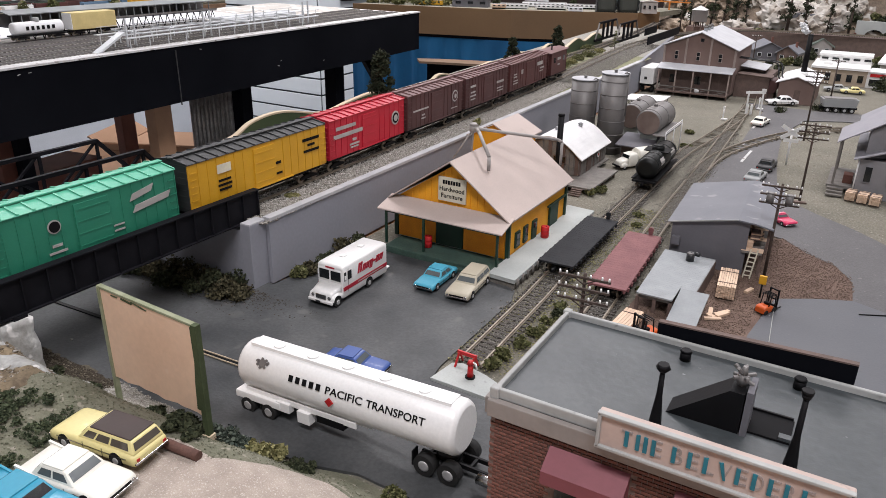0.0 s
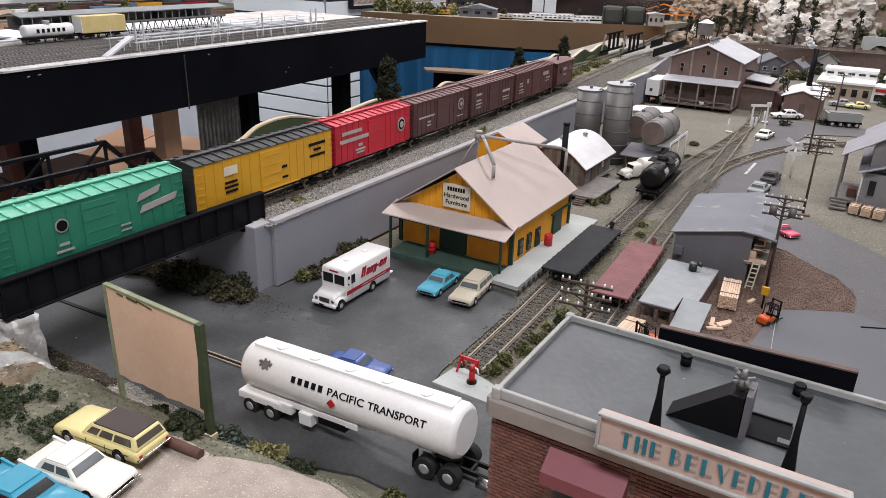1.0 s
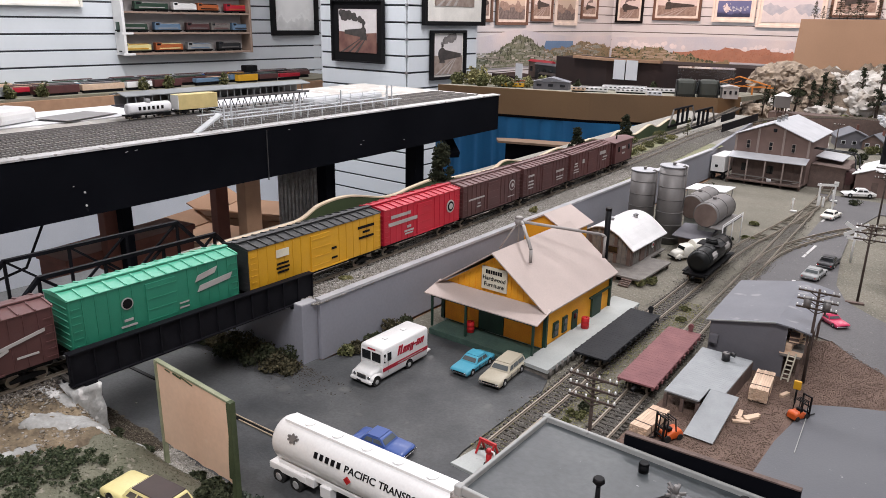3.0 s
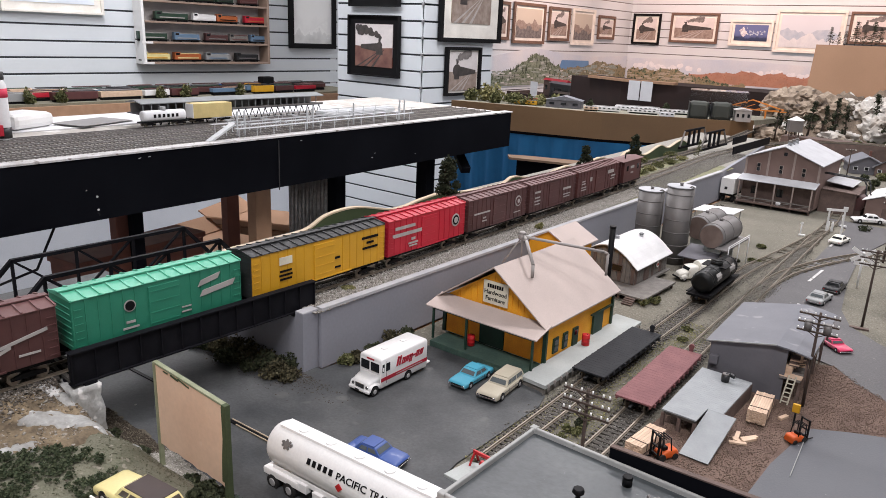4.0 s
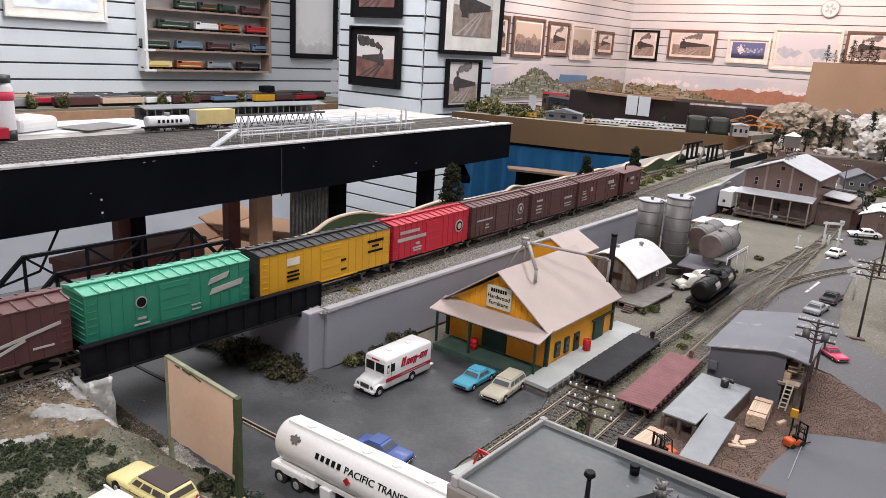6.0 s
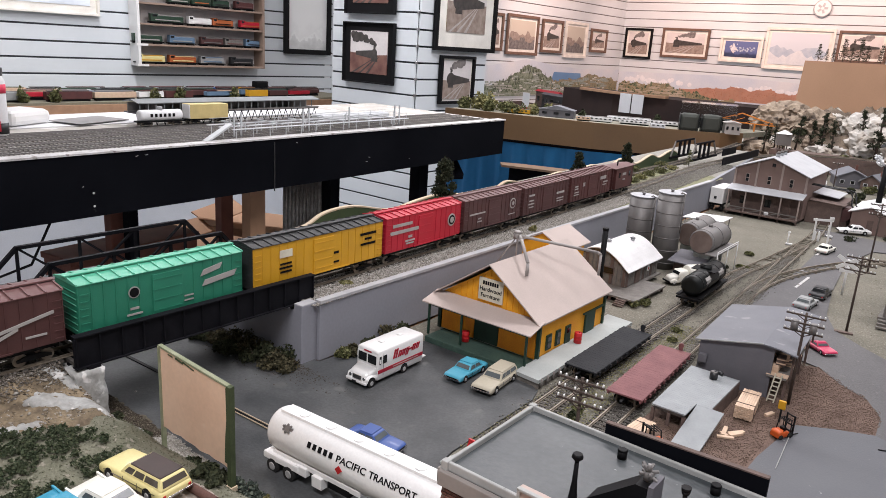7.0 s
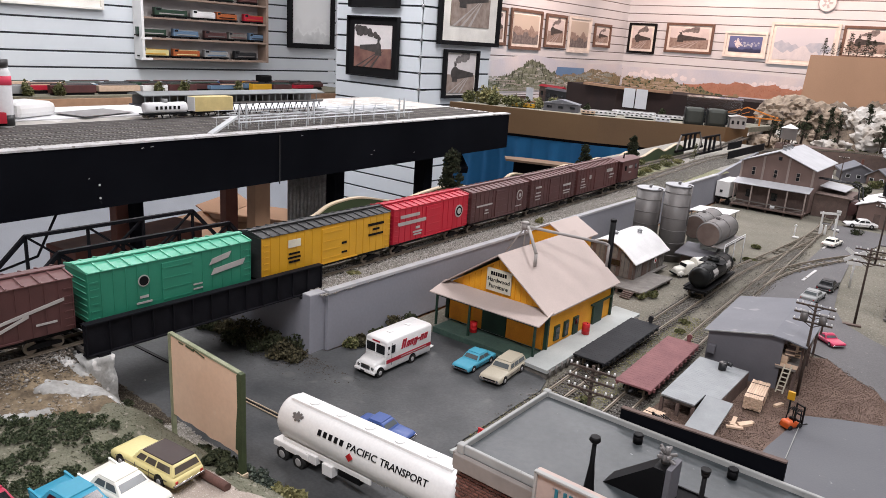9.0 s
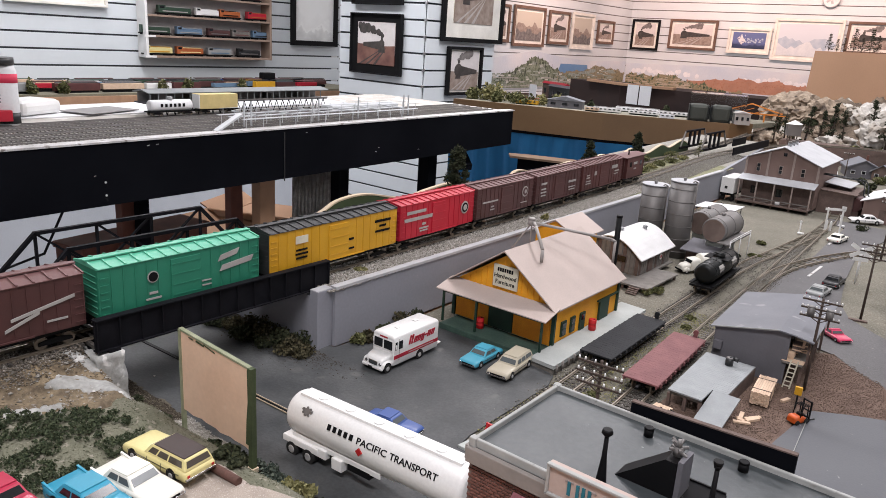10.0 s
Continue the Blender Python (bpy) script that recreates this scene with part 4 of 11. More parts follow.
rough_block("bridge_abutment", -0.262, -0.1870, -0.402, -0.3780, -0.01, 0.0605, 0.0020, 12, PALEPLASTER, "pale grey plaster bridge abutment with chipped white edges")
rough_block("back_abutment", -0.40, -0.262, -0.62, -0.405, -0.01, 0.0590, 0.003, 7, PLASTER, "rough plaster bank carrying the tracks")
ballast("approach_ballast", MAINLINE, -0.75, -0.40, ZR, 0.02, 9000, 0.0012, stones=BROWNBALLAST)
ballast("approach_ballast_back", BACKLINE, -0.75, -0.42, ZR, 0.02, 6000, 0.0012, stones=BROWNBALLAST)
structure("approach_bank", prism([(-0.45, -1.5), (-0.205, -1.5), (-0.205, -0.41), (-0.45, -0.41)], -0.01, 0.0625, "z"), BROWNBED, "ballasted approach to the bridges")
rough_block("white_rock_lump", -0.40, -0.372, -0.475, -0.425, 0.05, 0.085, 0.006, 5, ROCKWHITE, "small white plaster rock", "", "rock")

# ---- painted hill board behind the tracks ----
HILL = [(-0.16, 0.058), (-0.147, 0.072), (-0.125, 0.0785), (-0.0846, 0.0788), (-0.009, 0.0810), (0.032, 0.0954), (0.0875, 0.0979), (0.168, 0.0825), (0.228, 0.0880), (0.286, 0.0920), (0.334, 0.0860), (0.40, 0.083), (0.455, 0.0835), (0.492, 0.0926), (0.578, 0.0805), (0.683, 0.0908), (0.735, 0.0826), (0.831, 0.0934), (0.913, 0.0785), (0.981, 0.0959), (1.065, 0.0765), (1.156, 0.0913), (1.21, 0.081), (1.286, 0.0930), (1.335, 0.083), (1.35, 0.06)]
crest = spline(HILL, 5)
hb = bmesh.new()
prism([(y, z) for y, z in crest] + [(1.35, 0.0), (-0.16, 0.0)], -0.3765, -0.3705, "x", hb)
hill = solid("hill_board", hb, HILLGREEN, "plywood backdrop board painted dark green with a wavy sawn top", "backdrop board")
er = []
for y, z in crest:
    er.append([(-0.3770, y, z), (-0.3700, y, z), (-0.3700, y, z + 0.0022), (-0.3770, y, z + 0.0022)])
part("sawn_edge", loft(er, smooth=False), HILLEDGE, hill, "pale sawn top edge")

# ---- the black-edged upper table ----
REDPOST = mat("red_brown_post", (0.16, 0.055, 0.035), (0.12, 0.04, 0.027), 0.75, 30, 400, 0.2)
table = thing("layout_table", "large table with a black painted edge board and dirty white top", "table", pose(0, 0, 0))
FX = -1.0
part("edge_board", prism([(-1.6, -0.050), (1.415, -0.010), (1.415, 0.1005), (-1.6, 0.0805)], FX - 0.02, FX, "x"), BLACKPAINT, table)
part("edge_strip", prism([(-1.6, 0.081), (1.418, 0.101), (1.418, 0.1045), (-1.6, 0.0845)], FX - 0.03, FX + 0.003, "x"), WHITEEDGE, table, "chipped white top strip")
TTOP = mat("yard_tabletop", (0.36, 0.335, 0.305), (0.48, 0.46, 0.43), 0.9, 14, 300, 0.4, speck=(22, 0.57, (0.62, 0.61, 0.59)))
part("top_board", prism([(-1.6, 0.060), (1.40, 0.080), (1.40, 0.1010), (-1.6, 0.0810)], -1.60, FX - 0.0305, "x"), TTOP, table, "ballasted yard surface")
part("white_sheet", prism([(-1.6, 0.0815), (1.02, 0.0990), (1.02, 0.1008), (-1.6, 0.0838)], -1.605, -1.385, "x"), WHITEMATT, table)
part("end_board", box((-1.315, 1.408, 0.045), (0.585, 0.018, 0.108)), BLACKPAINT, table)
for x, y, w, mt in ((-1.12, 0.154, 0.024, BLACKPAINT), (-1.16, 0.137, 0.030, REDPOST), (-1.11, 0.735, 0.036, BLACKPAINT), (-1.11, 1.115, 0.042, BLACKPAINT), (-1.55, -0.5, 0.06, POSTWOOD)):
    part("leg", box((x, y, (FLOOR - 0.02) / 2), (w, w, -FLOOR - 0.02), bev=0.002), mt, table)
part("leg", box((-1.125, 0.485, (FLOOR - 0.02) / 2), (0.035, 0.048, -FLOOR - 0.02), bev=0.002), POSTWOOD, table, "pine post")
part("leg", box((-1.30, 0.520, (FLOOR - 0.02) / 2), (0.03, 0.038, -FLOOR - 0.02), bev=0.002), REDPOST, table, "red-brown post")
part("brace", beam((-1.14, 1.30, -0.02), (-1.03, 1.22, -0.075), 0.03, 0.02), BLACKPAINT, table)
GREYSEAM = mat("dull_seam", (0.05, 0.05, 0.052), None, 0.6, 40, 400, 0.1)
part("seam", box((FX + 0.001, 0.45, 0.03), (0.003, 0.0014, 0.116)), GREYSEAM, table)
for k in range(11):
    y, z = random.uniform(-0.5, 1.35), random.uniform(-0.02, 0.085)
    part("paint_chip", box((FX + 0.0004, y, z), (0.0012, random.uniform(0.001, 0.006), random.uniform(0.0006, 0.0014)), rx=random.uniform(-30, 30)), WHITEEDGE, table)
for z in (-0.008, 0.0175):
    part("screw_hole", rod((FX, 0.0185, z), (FX + 0.0012, 0.0185, z), 0.0022, n=10), WHITEEDGE, table)


def table_z(y):
    return 0.0810 + (y + 1.6) / 3.0 * 0.020


# ---- furniture warehouse ----
fw = thing("warehouse", "yellow-orange model warehouse with beige card roof and dark green trim", "building", pose(0, 0, 0))
BX0, BX1, BY0, BY1, ZP = -0.134, 0.0, 0.0, 0.152, 0.0080
ZE, ZA, XA = 0.0525, 0.1000, -0.064
part("deck", box((-0.064, -0.0165, ZP / 2), (0.130, 0.036, ZP - 0.001), bev=0.0005), DECKGREEN, fw, "green boarded porch deck")
part("deck_step", box((-0.030, -0.037, 0.0022), (0.05, 0.006, 0.004), bev=0.0003), DECKGREEN, fw)
front = prism([(BX0, ZP), (BX1, ZP), (BX1, ZE), (XA, ZA - 0.002), (BX0, ZE)], BY0, BY0 + 0.003, "y")
part("gable_wall", front, YELLOW, fw)
part("rear_wall", prism([(BX0, ZP), (BX1, ZP), (BX1, ZE), (XA, ZA - 0.002), (BX0, ZE)], BY1 - 0.003, BY1, "y"), YELLOW, fw)
part("side_wall", box((BX1 - 0.0015, (BY0 + BY1) / 2, (ZP + ZE) / 2), (0.003, BY1 - BY0 - 0.0062, ZE - ZP)), YELLOW, fw)
part("side_wall", box((BX0 + 0.0015, (BY0 + BY1) / 2, (ZP + ZE) / 2), (0.003, BY1 - BY0 - 0.0062, ZE - ZP)), YELLOW, fw)
part("foundation", box((-0.067, 0.076, 0.004), (0.134, 0.152, 0.0078)), CONC, fw)
# battens under the paint
for k in range(17):
    xx = BX0 + 0.004 + k * 0.0078
    zt = ZE + (ZA - ZE) * (1 - abs(xx - XA) / (XA - BX0 if xx < XA else BX1 - XA))
    part("batten", box((xx, BY0 - 0.0004, (0.050 + zt - 0.004) / 2), (0.0006, 0.0009, max(0.004, zt - 0.054))), YELLOW, fw)
# roof: two slopes with overhang
for sx, ex in ((1, BX1 + 0.006), (-1, BX0 - 0.006)):
    slope = (ZA - ZE) / abs((BX1 if sx > 0 else BX0) - XA)
    ze = ZA - slope * abs(ex - XA) + 0.0026
    part("roof_slope", prism([(XA, ZA + 0.0026), (ex, ze), (ex, ze + 0.0016), (XA, ZA + 0.0042)], BY0 - 0.0105, BY1 + 0.010, "y"), CARD, fw, "warped beige card roof panel")
for x in (BX0 - 0.0005, BX1 + 0.0005):
    part("corner_board", box((x, BY0 - 0.0006, 0.030), (0.0042, 0.0034, 0.044)), GREEN, fw)
    part("corner_board", box((x, BY1 + 0.0006, 0.030), (0.0042, 0.0034, 0.044)), GREEN, fw)
# porch
pr = prism([(-0.001, 0.0535), (-0.0300, 0.0455), (-0.0300, 0.0467), (-0.001, 0.0547)], BX0 - 0.006, BX1 + 0.007, "x")
part("porch_roof", pr, CARD, fw, "warped beige card porch roof")
for x in (-0.130, -0.0835, 0.0015):
    part("porch_post", box((x, -0.0275, 0.0265), (0.0022, 0.0022, 0.037)), GREEN, fw)
part("porch_beam", box((-0.064, -0.0275, 0.0446), (0.134, 0.0018, 0.0016)), GREEN, fw)
for x0, x1, mt in ((-0.131, -0.100, ORANGE), (-0.097, -0.0845, ORANGE), (-0.0505, -0.004, ORANGE)):
    part("wall_panel", box(((x0 + x1) / 2, -0.0006, 0.0285), (x1 - x0, 0.0016, 0.0385)), mt, fw, "orange board panel")
part("freight_door", box((-0.0675, -0.0008, 0.0272), (0.0325, 0.0022, 0.0370), bev=0.0003), GREEN, fw, "large dark green freight door")
part("door_track", box((-0.0675, -0.0016, 0.0468), (0.062, 0.0022, 0.0014)), GREEN, fw)
# side windows and doors
for y0, y1, z0, z1 in ((0.016, 0.027, 0.015, 0.0325), (0.037, 0.047, 0.014, 0.0325)):
    wn = part("window", box((BX1 + 0.0008, (y0 + y1) / 2, (z0 + z1) / 2), (0.0020, y1 - y0, z1 - z0), bev=0.0003), GREEN, fw, "green framed window")
    part("pane", box((BX1 + 0.0019, (y0 + y1) / 2, (z0 + z1) / 2), (0.0006, y1 - y0 - 0.003, z1 - z0 - 0.004)), DARKGLASS, wn)
    part("muntin", box((BX1 + 0.0023, (y0 + y1) / 2, (z0 + z1) / 2), (0.0006, y1 - y0 - 0.003, 0.0008)), GREEN, wn)
dr = part("door", box((BX1 + 0.0008, 0.0645, 0.0200), (0.0022, 0.0115, 0.0235), bev=0.0003), GREEN, fw, "dark green door")
part("door_pane", box((BX1 + 0.0021, 0.0645, 0.0265), (0.0005, 0.007, 0.006)), DARKGLASS, dr)
part("sliding_door", box((BX1 + 0.0014, 0.1165, 0.0215), (0.0026, 0.0235, 0.0275), bev=0.0003), GREEN, fw, "dark green sliding freight door")
part("door_track", box((BX1 + 0.0022, 0.124, 0.0365), (0.0026, 0.052, 0.0018)), GREEN, fw)
sign = part("sign", box((-0.0650, -0.0016, 0.0716), (0.0325, 0.0016, 0.0258)), CREAM, fw, "cream sign board with black lettering")
bars(sign, pose(-0.0655, -0.0026, 0.0792, 90), 0.0215, 0.0042, blocks(7), INK, "name_bar")
word(sign, "Hardwood", pose(-0.0650, -0.0026, 0.0718, 90), 0.0068, INK)
word(sign, "Furniture", pose(-0.0650, -0.0026, 0.0645, 90), 0.0068, INK)

# freight platform along the siding
PLATBASE = mat("dark_base_stone", (0.10, 0.092, 0.080), (0.19, 0.175, 0.155), 0.9, 90, 700, 0.8, mix=0.6)
plat = thing("freight_platform", "pale grey concrete freight platform with a scalloped edge", "platform", pose(0, 0, 0))
part("platform_slab", prism([(0.0005, -0.044), (0.0305, -0.046), (0.0275, 0.185), (-0.008, 0.188), (-0.008, 0.154), (0.0005, 0.154)], 0.0068, 0.0108, "z"), CONC, plat)
part("platform_base", prism([(0.0010, -0.0425), (0.0295, -0.0445), (0.0265, 0.184), (-0.0075, 0.187), (-0.0075, 0.1545), (0.0010, 0.1545)], 0.0, 0.0067, "z"), PLATBASE, plat, "dark stone base of the platform")
for k in range(18):
    part("fender", rod((0.0305 - 0.00013 * k, -0.040 + k * 0.0125, 0.001), (0.0305 - 0.00013 * k, -0.040 + k * 0.0125, 0.0100), 0.0016, n=6), WOODGREY, plat)

# second small yellow building behind
yb = thing("yellow_shed", "small yellow shed with a beige card roof behind the warehouse", "building", pose(-0.116, 0.212, 0.0))
part("shed_wall", prism([(-0.030, 0), (0.030, 0), (0.030, 0.080), (0.0, 0.0955), (-0.030, 0.080)], -0.02, 0.045, "y"), YELLOW, yb)
for s in (-1, 1):
    part("shed_roof", prism([(0, 0.0965), (s * 0.037, 0.0774), (s * 0.037, 0.0789), (0, 0.0980)], -0.024, 0.05, "y"), CARD, yb)

# roof dust-collector pipework over the warehouse
dc = thing("dust_pipe", "grey bent dust extraction pipe over the roof", "pipe", pose(0, 0, 0))
PGREY = mat("pipe_grey", (0.36, 0.34, 0.32), (0.29, 0.27, 0.26), 0.6, 40, 500, 0.1)
part("pipe_down", tube([(-0.0400, 0.030, 0.0885), (-0.0400, 0.030, 0.103), (-0.062, 0.048, 0.1225), (-0.070, 0.056, 0.124)], 0.0019), PGREY, dc)
part("pipe_across", tube([(-0.070, 0.056, 0.124), (0.000, 0.118, 0.1085), (0.0035, 0.121, 0.106), (0.0035, 0.121, 0.0805)], 0.0017), PGREY, dc)
part("stand", rod((-0.100, 0.060, 0.0850), (-0.074, 0.058, 0.123), 0.0009), PGREY, dc)
part("stand", rod((-0.090, 0.085, 0.0830), (-0.074, 0.058, 0.123), 0.0009), PGREY, dc)
part("collector", rod((-0.074, 0.058, 0.120), (-0.074, 0.058, 0.127), 0.0046, n=14), PGREY, dc)
part("collector_cap", rod((-0.074, 0.058, 0.127), (-0.074, 0.058, 0.129), 0.0052, n=14, r2=0.0030), PGREY, dc)

# ---- brick block with the long sign ----
bv = thing("brick_block", "brown brick flat-roofed building with cream coping and a long front sign", "building", pose(0, 0, 0))
QX0, QX1, QY0, QY1, QZ = 0.1835, 0.334, -0.4065, -0.3295, 0.1452
part("body", box(((QX0 + QX1) / 2, (QY0 + QY1) / 2, QZ / 2 - 0.002), (QX1 - QX0, QY1 - QY0, QZ - 0.004)), MORTAR, bv)
part("roof_deck", box(((QX0 + QX1) / 2, (QY0 + QY1) / 2, QZ - 0.0010), (QX1 - QX0 - 0.002, QY1 - QY0 - 0.002, 0.003)), ROOFBLACK, bv, "patched dark tar roof")
for cx, cy, sx, sy in (((QX0 + QX1) / 2, QY1 - 0.0012, QX1 - QX0 - 0.004, 0.0019), (QX0 + 0.0012, (QY0 + QY1) / 2, 0.0019, QY1 - QY0 - 0.004), (QX1 - 0.0012, (QY0 + QY1) / 2, 0.0019, QY1 - QY0 - 0.004), ((QX0 + QX1) / 2, QY0 + 0.0012, QX1 - QX0 - 0.004, 0.0019)):
    part("parapet_coping", box((cx, cy, 0.1462), (sx, sy * 1.0, 0.0046), bev=0.0006), COPING, bv, "cream painted coping")
for x in (QX0 + 0.001, QX1 - 0.001):
    for y in (QY0 + 0.001, QY1 - 0.001):
        part("corner_cap", box((x, y, 0.1464), (0.0038, 0.0038, 0.0050), bev=0.0006), COPING, bv)
part("cornice", box(((QX0 + QX1) / 2, QY0 - 0.0012, 0.1405), (QX1 - QX0 + 0.002, 0.0030, 0.0075), bev=0.0004), CORNICE, bv)
part("cornice", box((QX0 - 0.0012, (QY0 + QY1) / 2, 0.1405), (0.0030, QY1 - QY0 + 0.002, 0.0075), bev=0.0004), CORNICE, bv)
part("rear_parapet", prism([(0.2257, 0.128), (0.3037, 0.128), (0.3037, 0.1562), (0.2257, 0.1530)], QY1 + 0.0010, QY1 + 0.0034, "y"), BLACKPAINT, bv, "black boarded rear parapet")
part("parapet_edge", beam((0.2257, QY1 + 0.0022, 0.1534), (0.3037, QY1 + 0.0022, 0.1566), 0.0028, 0.0007), WOODBROWN, bv)
# front sign
sg = part("front_sign", box((0.2670, QY0 - 0.0055, 0.1515), (0.079, 0.0035, 0.0142), bev=0.0006), SIGNPINK, bv, "pinkish sign board with teal lettering")
for zz in (0.1582, 0.1448):
    part("sign_moulding", box((0.2670, QY0 - 0.0074, zz), (0.079, 0.0022, 0.0013), bev=0.0003), COPING, sg)
for xx in (0.2283, 0.3057):
    part("sign_moulding", box((xx, QY0 - 0.0074, 0.1515), (0.0013, 0.0022, 0.0142), bev=0.0003), COPING, sg)
FADED = mat("faded_lettering_edge", (0.23, 0.20, 0.19), (0.34, 0.29, 0.27), 0.7, 200, 900, 0.0)
for k, (ch, lx, stems) in enumerate(zip("THEBELVEDERE", (0.2382, 0.2434, 0.2484, 0.2552, 0.2603, 0.2653, 0.2704, 0.2753, 0.2802, 0.2850, 0.2897, 0.2946), ((0.0,), (-0.0013, 0.0013), (-0.0010,), (-0.0010,), (-0.0010,), (-0.0010,), (-0.0007,), (-0.0010,), (-0.0010,), (-0.0010,), (-0.0010,), (-0.0010,)))):
    letter = word_fit(sg, ch, pose(lx, QY0 - 0.0073, 0.1512, 90), 0.0039, 0.0064, FADED, name="letter")
    for sx in stems:
        if ch == "V":
            stem = prism([(-0.0021, 0.0032), (-0.0008, 0.0032), (0.0006, -0.0032), (-0.0002, -0.0032)], -0.0003, 0.0003, "z")
        else:
            stem = box((sx, 0, 0), (0.00135, 0.0062, 0.0006))
        stem.transform(pose(lx, QY0 - 0.0076, 0.1512, 90))
        part("letter_stem", stem, TEAL, letter)
part("sign_back", box((0.2670, QY0 - 0.0025, 0.1495), (0.079, 0.0025, 0.0100)), CORNICE, sg)
for x0 in (0.2090, 0.2560):
    aw = prism([(QY0 - 0.0010, 0.1322), (QY0 - 0.0095, 0.1262), (QY0 - 0.0095, 0.1205), (QY0 - 0.0010, 0.1205)], x0, x0 + 0.031, "x")
    part("awning", aw, AWNING, bv, "maroon box awning")
    wd = part("window", box((x0 + 0.0155, QY0 + 0.0002, 0.098), (0.024, 0.004, 0.036)), DARKGLASS, bv)
    part("sill", box((x0 + 0.0155, QY0 - 0.0020, 0.0790), (0.027, 0.005, 0.003)), CORNICE, wd)
# bricks of the front and the west side
brick = mesh_of(box((0, 0, 0), (0.0034, 0.0011, 0.00115), bev=0.00012), "brick", BRICKM)
rest = bmesh.new()
made = 0
for row in range(50):
    z = 0.1358 - row * 0.0017
    for col in range(42):
        x = QX0 + 0.0016 + col * 0.0038 + (0.0019 if row % 2 else 0)
        if x > QX1 - 0.002 or (0.2085 < x < 0.2405 and z < 0.1315 and z > 0.078) or (x > 0.2555 and z < 0.1315):
            continue
        if made < 290 and x < 0.2500:
            o = new("brick", brick)
            o.parent = bv
            o.matrix_world = pose(x, QY0, z)
            made += 1
        elif row < 40:
            box((x, QY0, z), (0.0034, 0.0011, 0.00115), bm=rest)
    if row < 45:
        for col in range(20):
            y = QY0 + 0.0022 + col * 0.0038 + (0.0019 if row % 2 else 0)
            if y < QY1 - 0.001:
                box((QX0, y, z), (0.0011, 0.0034, 0.00115), bm=rest)
tagged(part("far_bricks", rest, BRICKM, bv), kind="stuff")
# roof furniture, each its own thing on the roof
def roof_vent(x, y):
    v = thing("roof_vent", "short round black roof vent", "vent", pose(x, y, QZ + 0.0005), "roof vents")
    part("vent_body", rod((0, 0, 0), (0, 0, 0.0040), 0.0023, n=14), BLACK, v)
    part("vent_rim", rod((0, 0, 0.0040), (0, 0, 0.0048), 0.0025, n=14, r2=0.0021), BLACK, v)


roof_vent(0.2413, -0.3413)
roof_vent(0.2852, -0.3390)


def stack_pipe(x, y, h, cap):
    v = thing("roof_stack", "tall tapered black metal roof stack with a flared cap", "chimney", pose(x, y, QZ + 0.0005), "roof stacks")
    prof = [(0.0024, 0), (0.0024, 0.001), (0.0017, 0.008), (0.0011, 0.014), (0.0009, h)]
    rings = [[(r * math.cos(a * math.tau / 12), r * math.sin(a * math.tau / 12), z) for a in range(12)] for r, z in prof]
    part("stack_tube", loft(rings), BLACK, v)
    part("stack_cap", rod((0, 0, h), (0, 0, h + 0.0014), 0.0014, n=8, r2=cap), BLACK, v)
    part("cap_top", rod((0, 0, h + 0.0014), (0, 0, h + 0.0030), cap, n=8, r2=0.0020), BLACK, v)


stack_pipe(0.2430, -0.3945, 0.0235, 0.0026)
stack_pipe(0.2880, -0.3942, 0.0285, 0.0018)
sk = thing("skylight_hood", "black wedge-shaped stair hood on the roof", "roof hood", pose(0, 0, QZ + 0.0005))
part("hood", prism([(0.2440, 0.0), (0.2696, 0.0), (0.2696, 0.0165), (0.2645, 0.0165)], -0.3830, -0.3720, "y"), BLACK, sk)
part("hood_end", box((0.2712, -0.3775, 0.0090), (0.0022, 0.0120, 0.0180)), GREYWALL, sk)
sh = thing("fan_figure", "small silver winged roof fan ornament", "ornament", pose(0.2675, -0.3775, QZ + 0.018))
orn = rod((0, 0, 0), (0, 0, 0.004), 0.0022, n=8)
for k in range(9):
    a = k * 1.3
    box((0.0024 * math.cos(a), 0.0024 * math.sin(a), 0.0012 + 0.0006 * k), (0.0034, 0.0013, 0.0012), math.degrees(a), orn, ry=25 - 9 * k, bev=0.0003)
rod((0, 0, 0.004), (0, 0, 0.0072), 0.0014, orn, 8, 0.0008)
part("fan", orn, TINGREY, sh)
op = thing("roof_hatch", "open roof hatch with low kerbs, a black slab for its dark inside", "hatch", pose(0.2780, -0.3728, QZ + 0.0006))
# flat black slab paints the unlit inside of the hatch; the roof is closed
part("hatch_dark", box((0, 0.0, 0.0004), (0.0170, 0.0150, 0.0008)), INK, op)
part("hatch_kerb", box((0.0, 0.0080, 0.0008), (0.0162, 0.0008, 0.0016)), BLACK, op)
part("hatch_kerb", box((0.0065, -0.0058, 0.0010), (0.004, 0.0030, 0.0020)), ROOFBLACK, op)

# ---- road vehicles ----
def wheel(parent, x, y, r, w, rim=RIM):
    t = part("tyre", rod((x - w / 2, y, r), (x + w / 2, y, r), r, n=16), TYRE, parent)
    s = 1 if x > 0 else -1
    part("rim", rod((x + s * w / 2 - s * 0.0002, y, r), (x + s * (w / 2 + 0.0004), y, r), r * 0.58, n=12, r2=r * 0.42), rim, t)
    return t


def section(y, w, z0, z1, r):
    """A body cross-section: flat floor, rounded shoulders."""
    h = w / 2
    return [(-h + r * 0.3, y, z0), (-h, y, z0 + r * 0.6), (-h, y, z1 - r), (-h + r * 0.35, y, z1 - r * 0.3), (-h + r * 1.3, y, z1), (h - r * 1.3, y, z1), (h - r * 0.35, y, z1 - r * 0.3), (h, y, z1 - r), (h, y, z0 + r * 0.6), (h - r * 0.3, y, z0)]


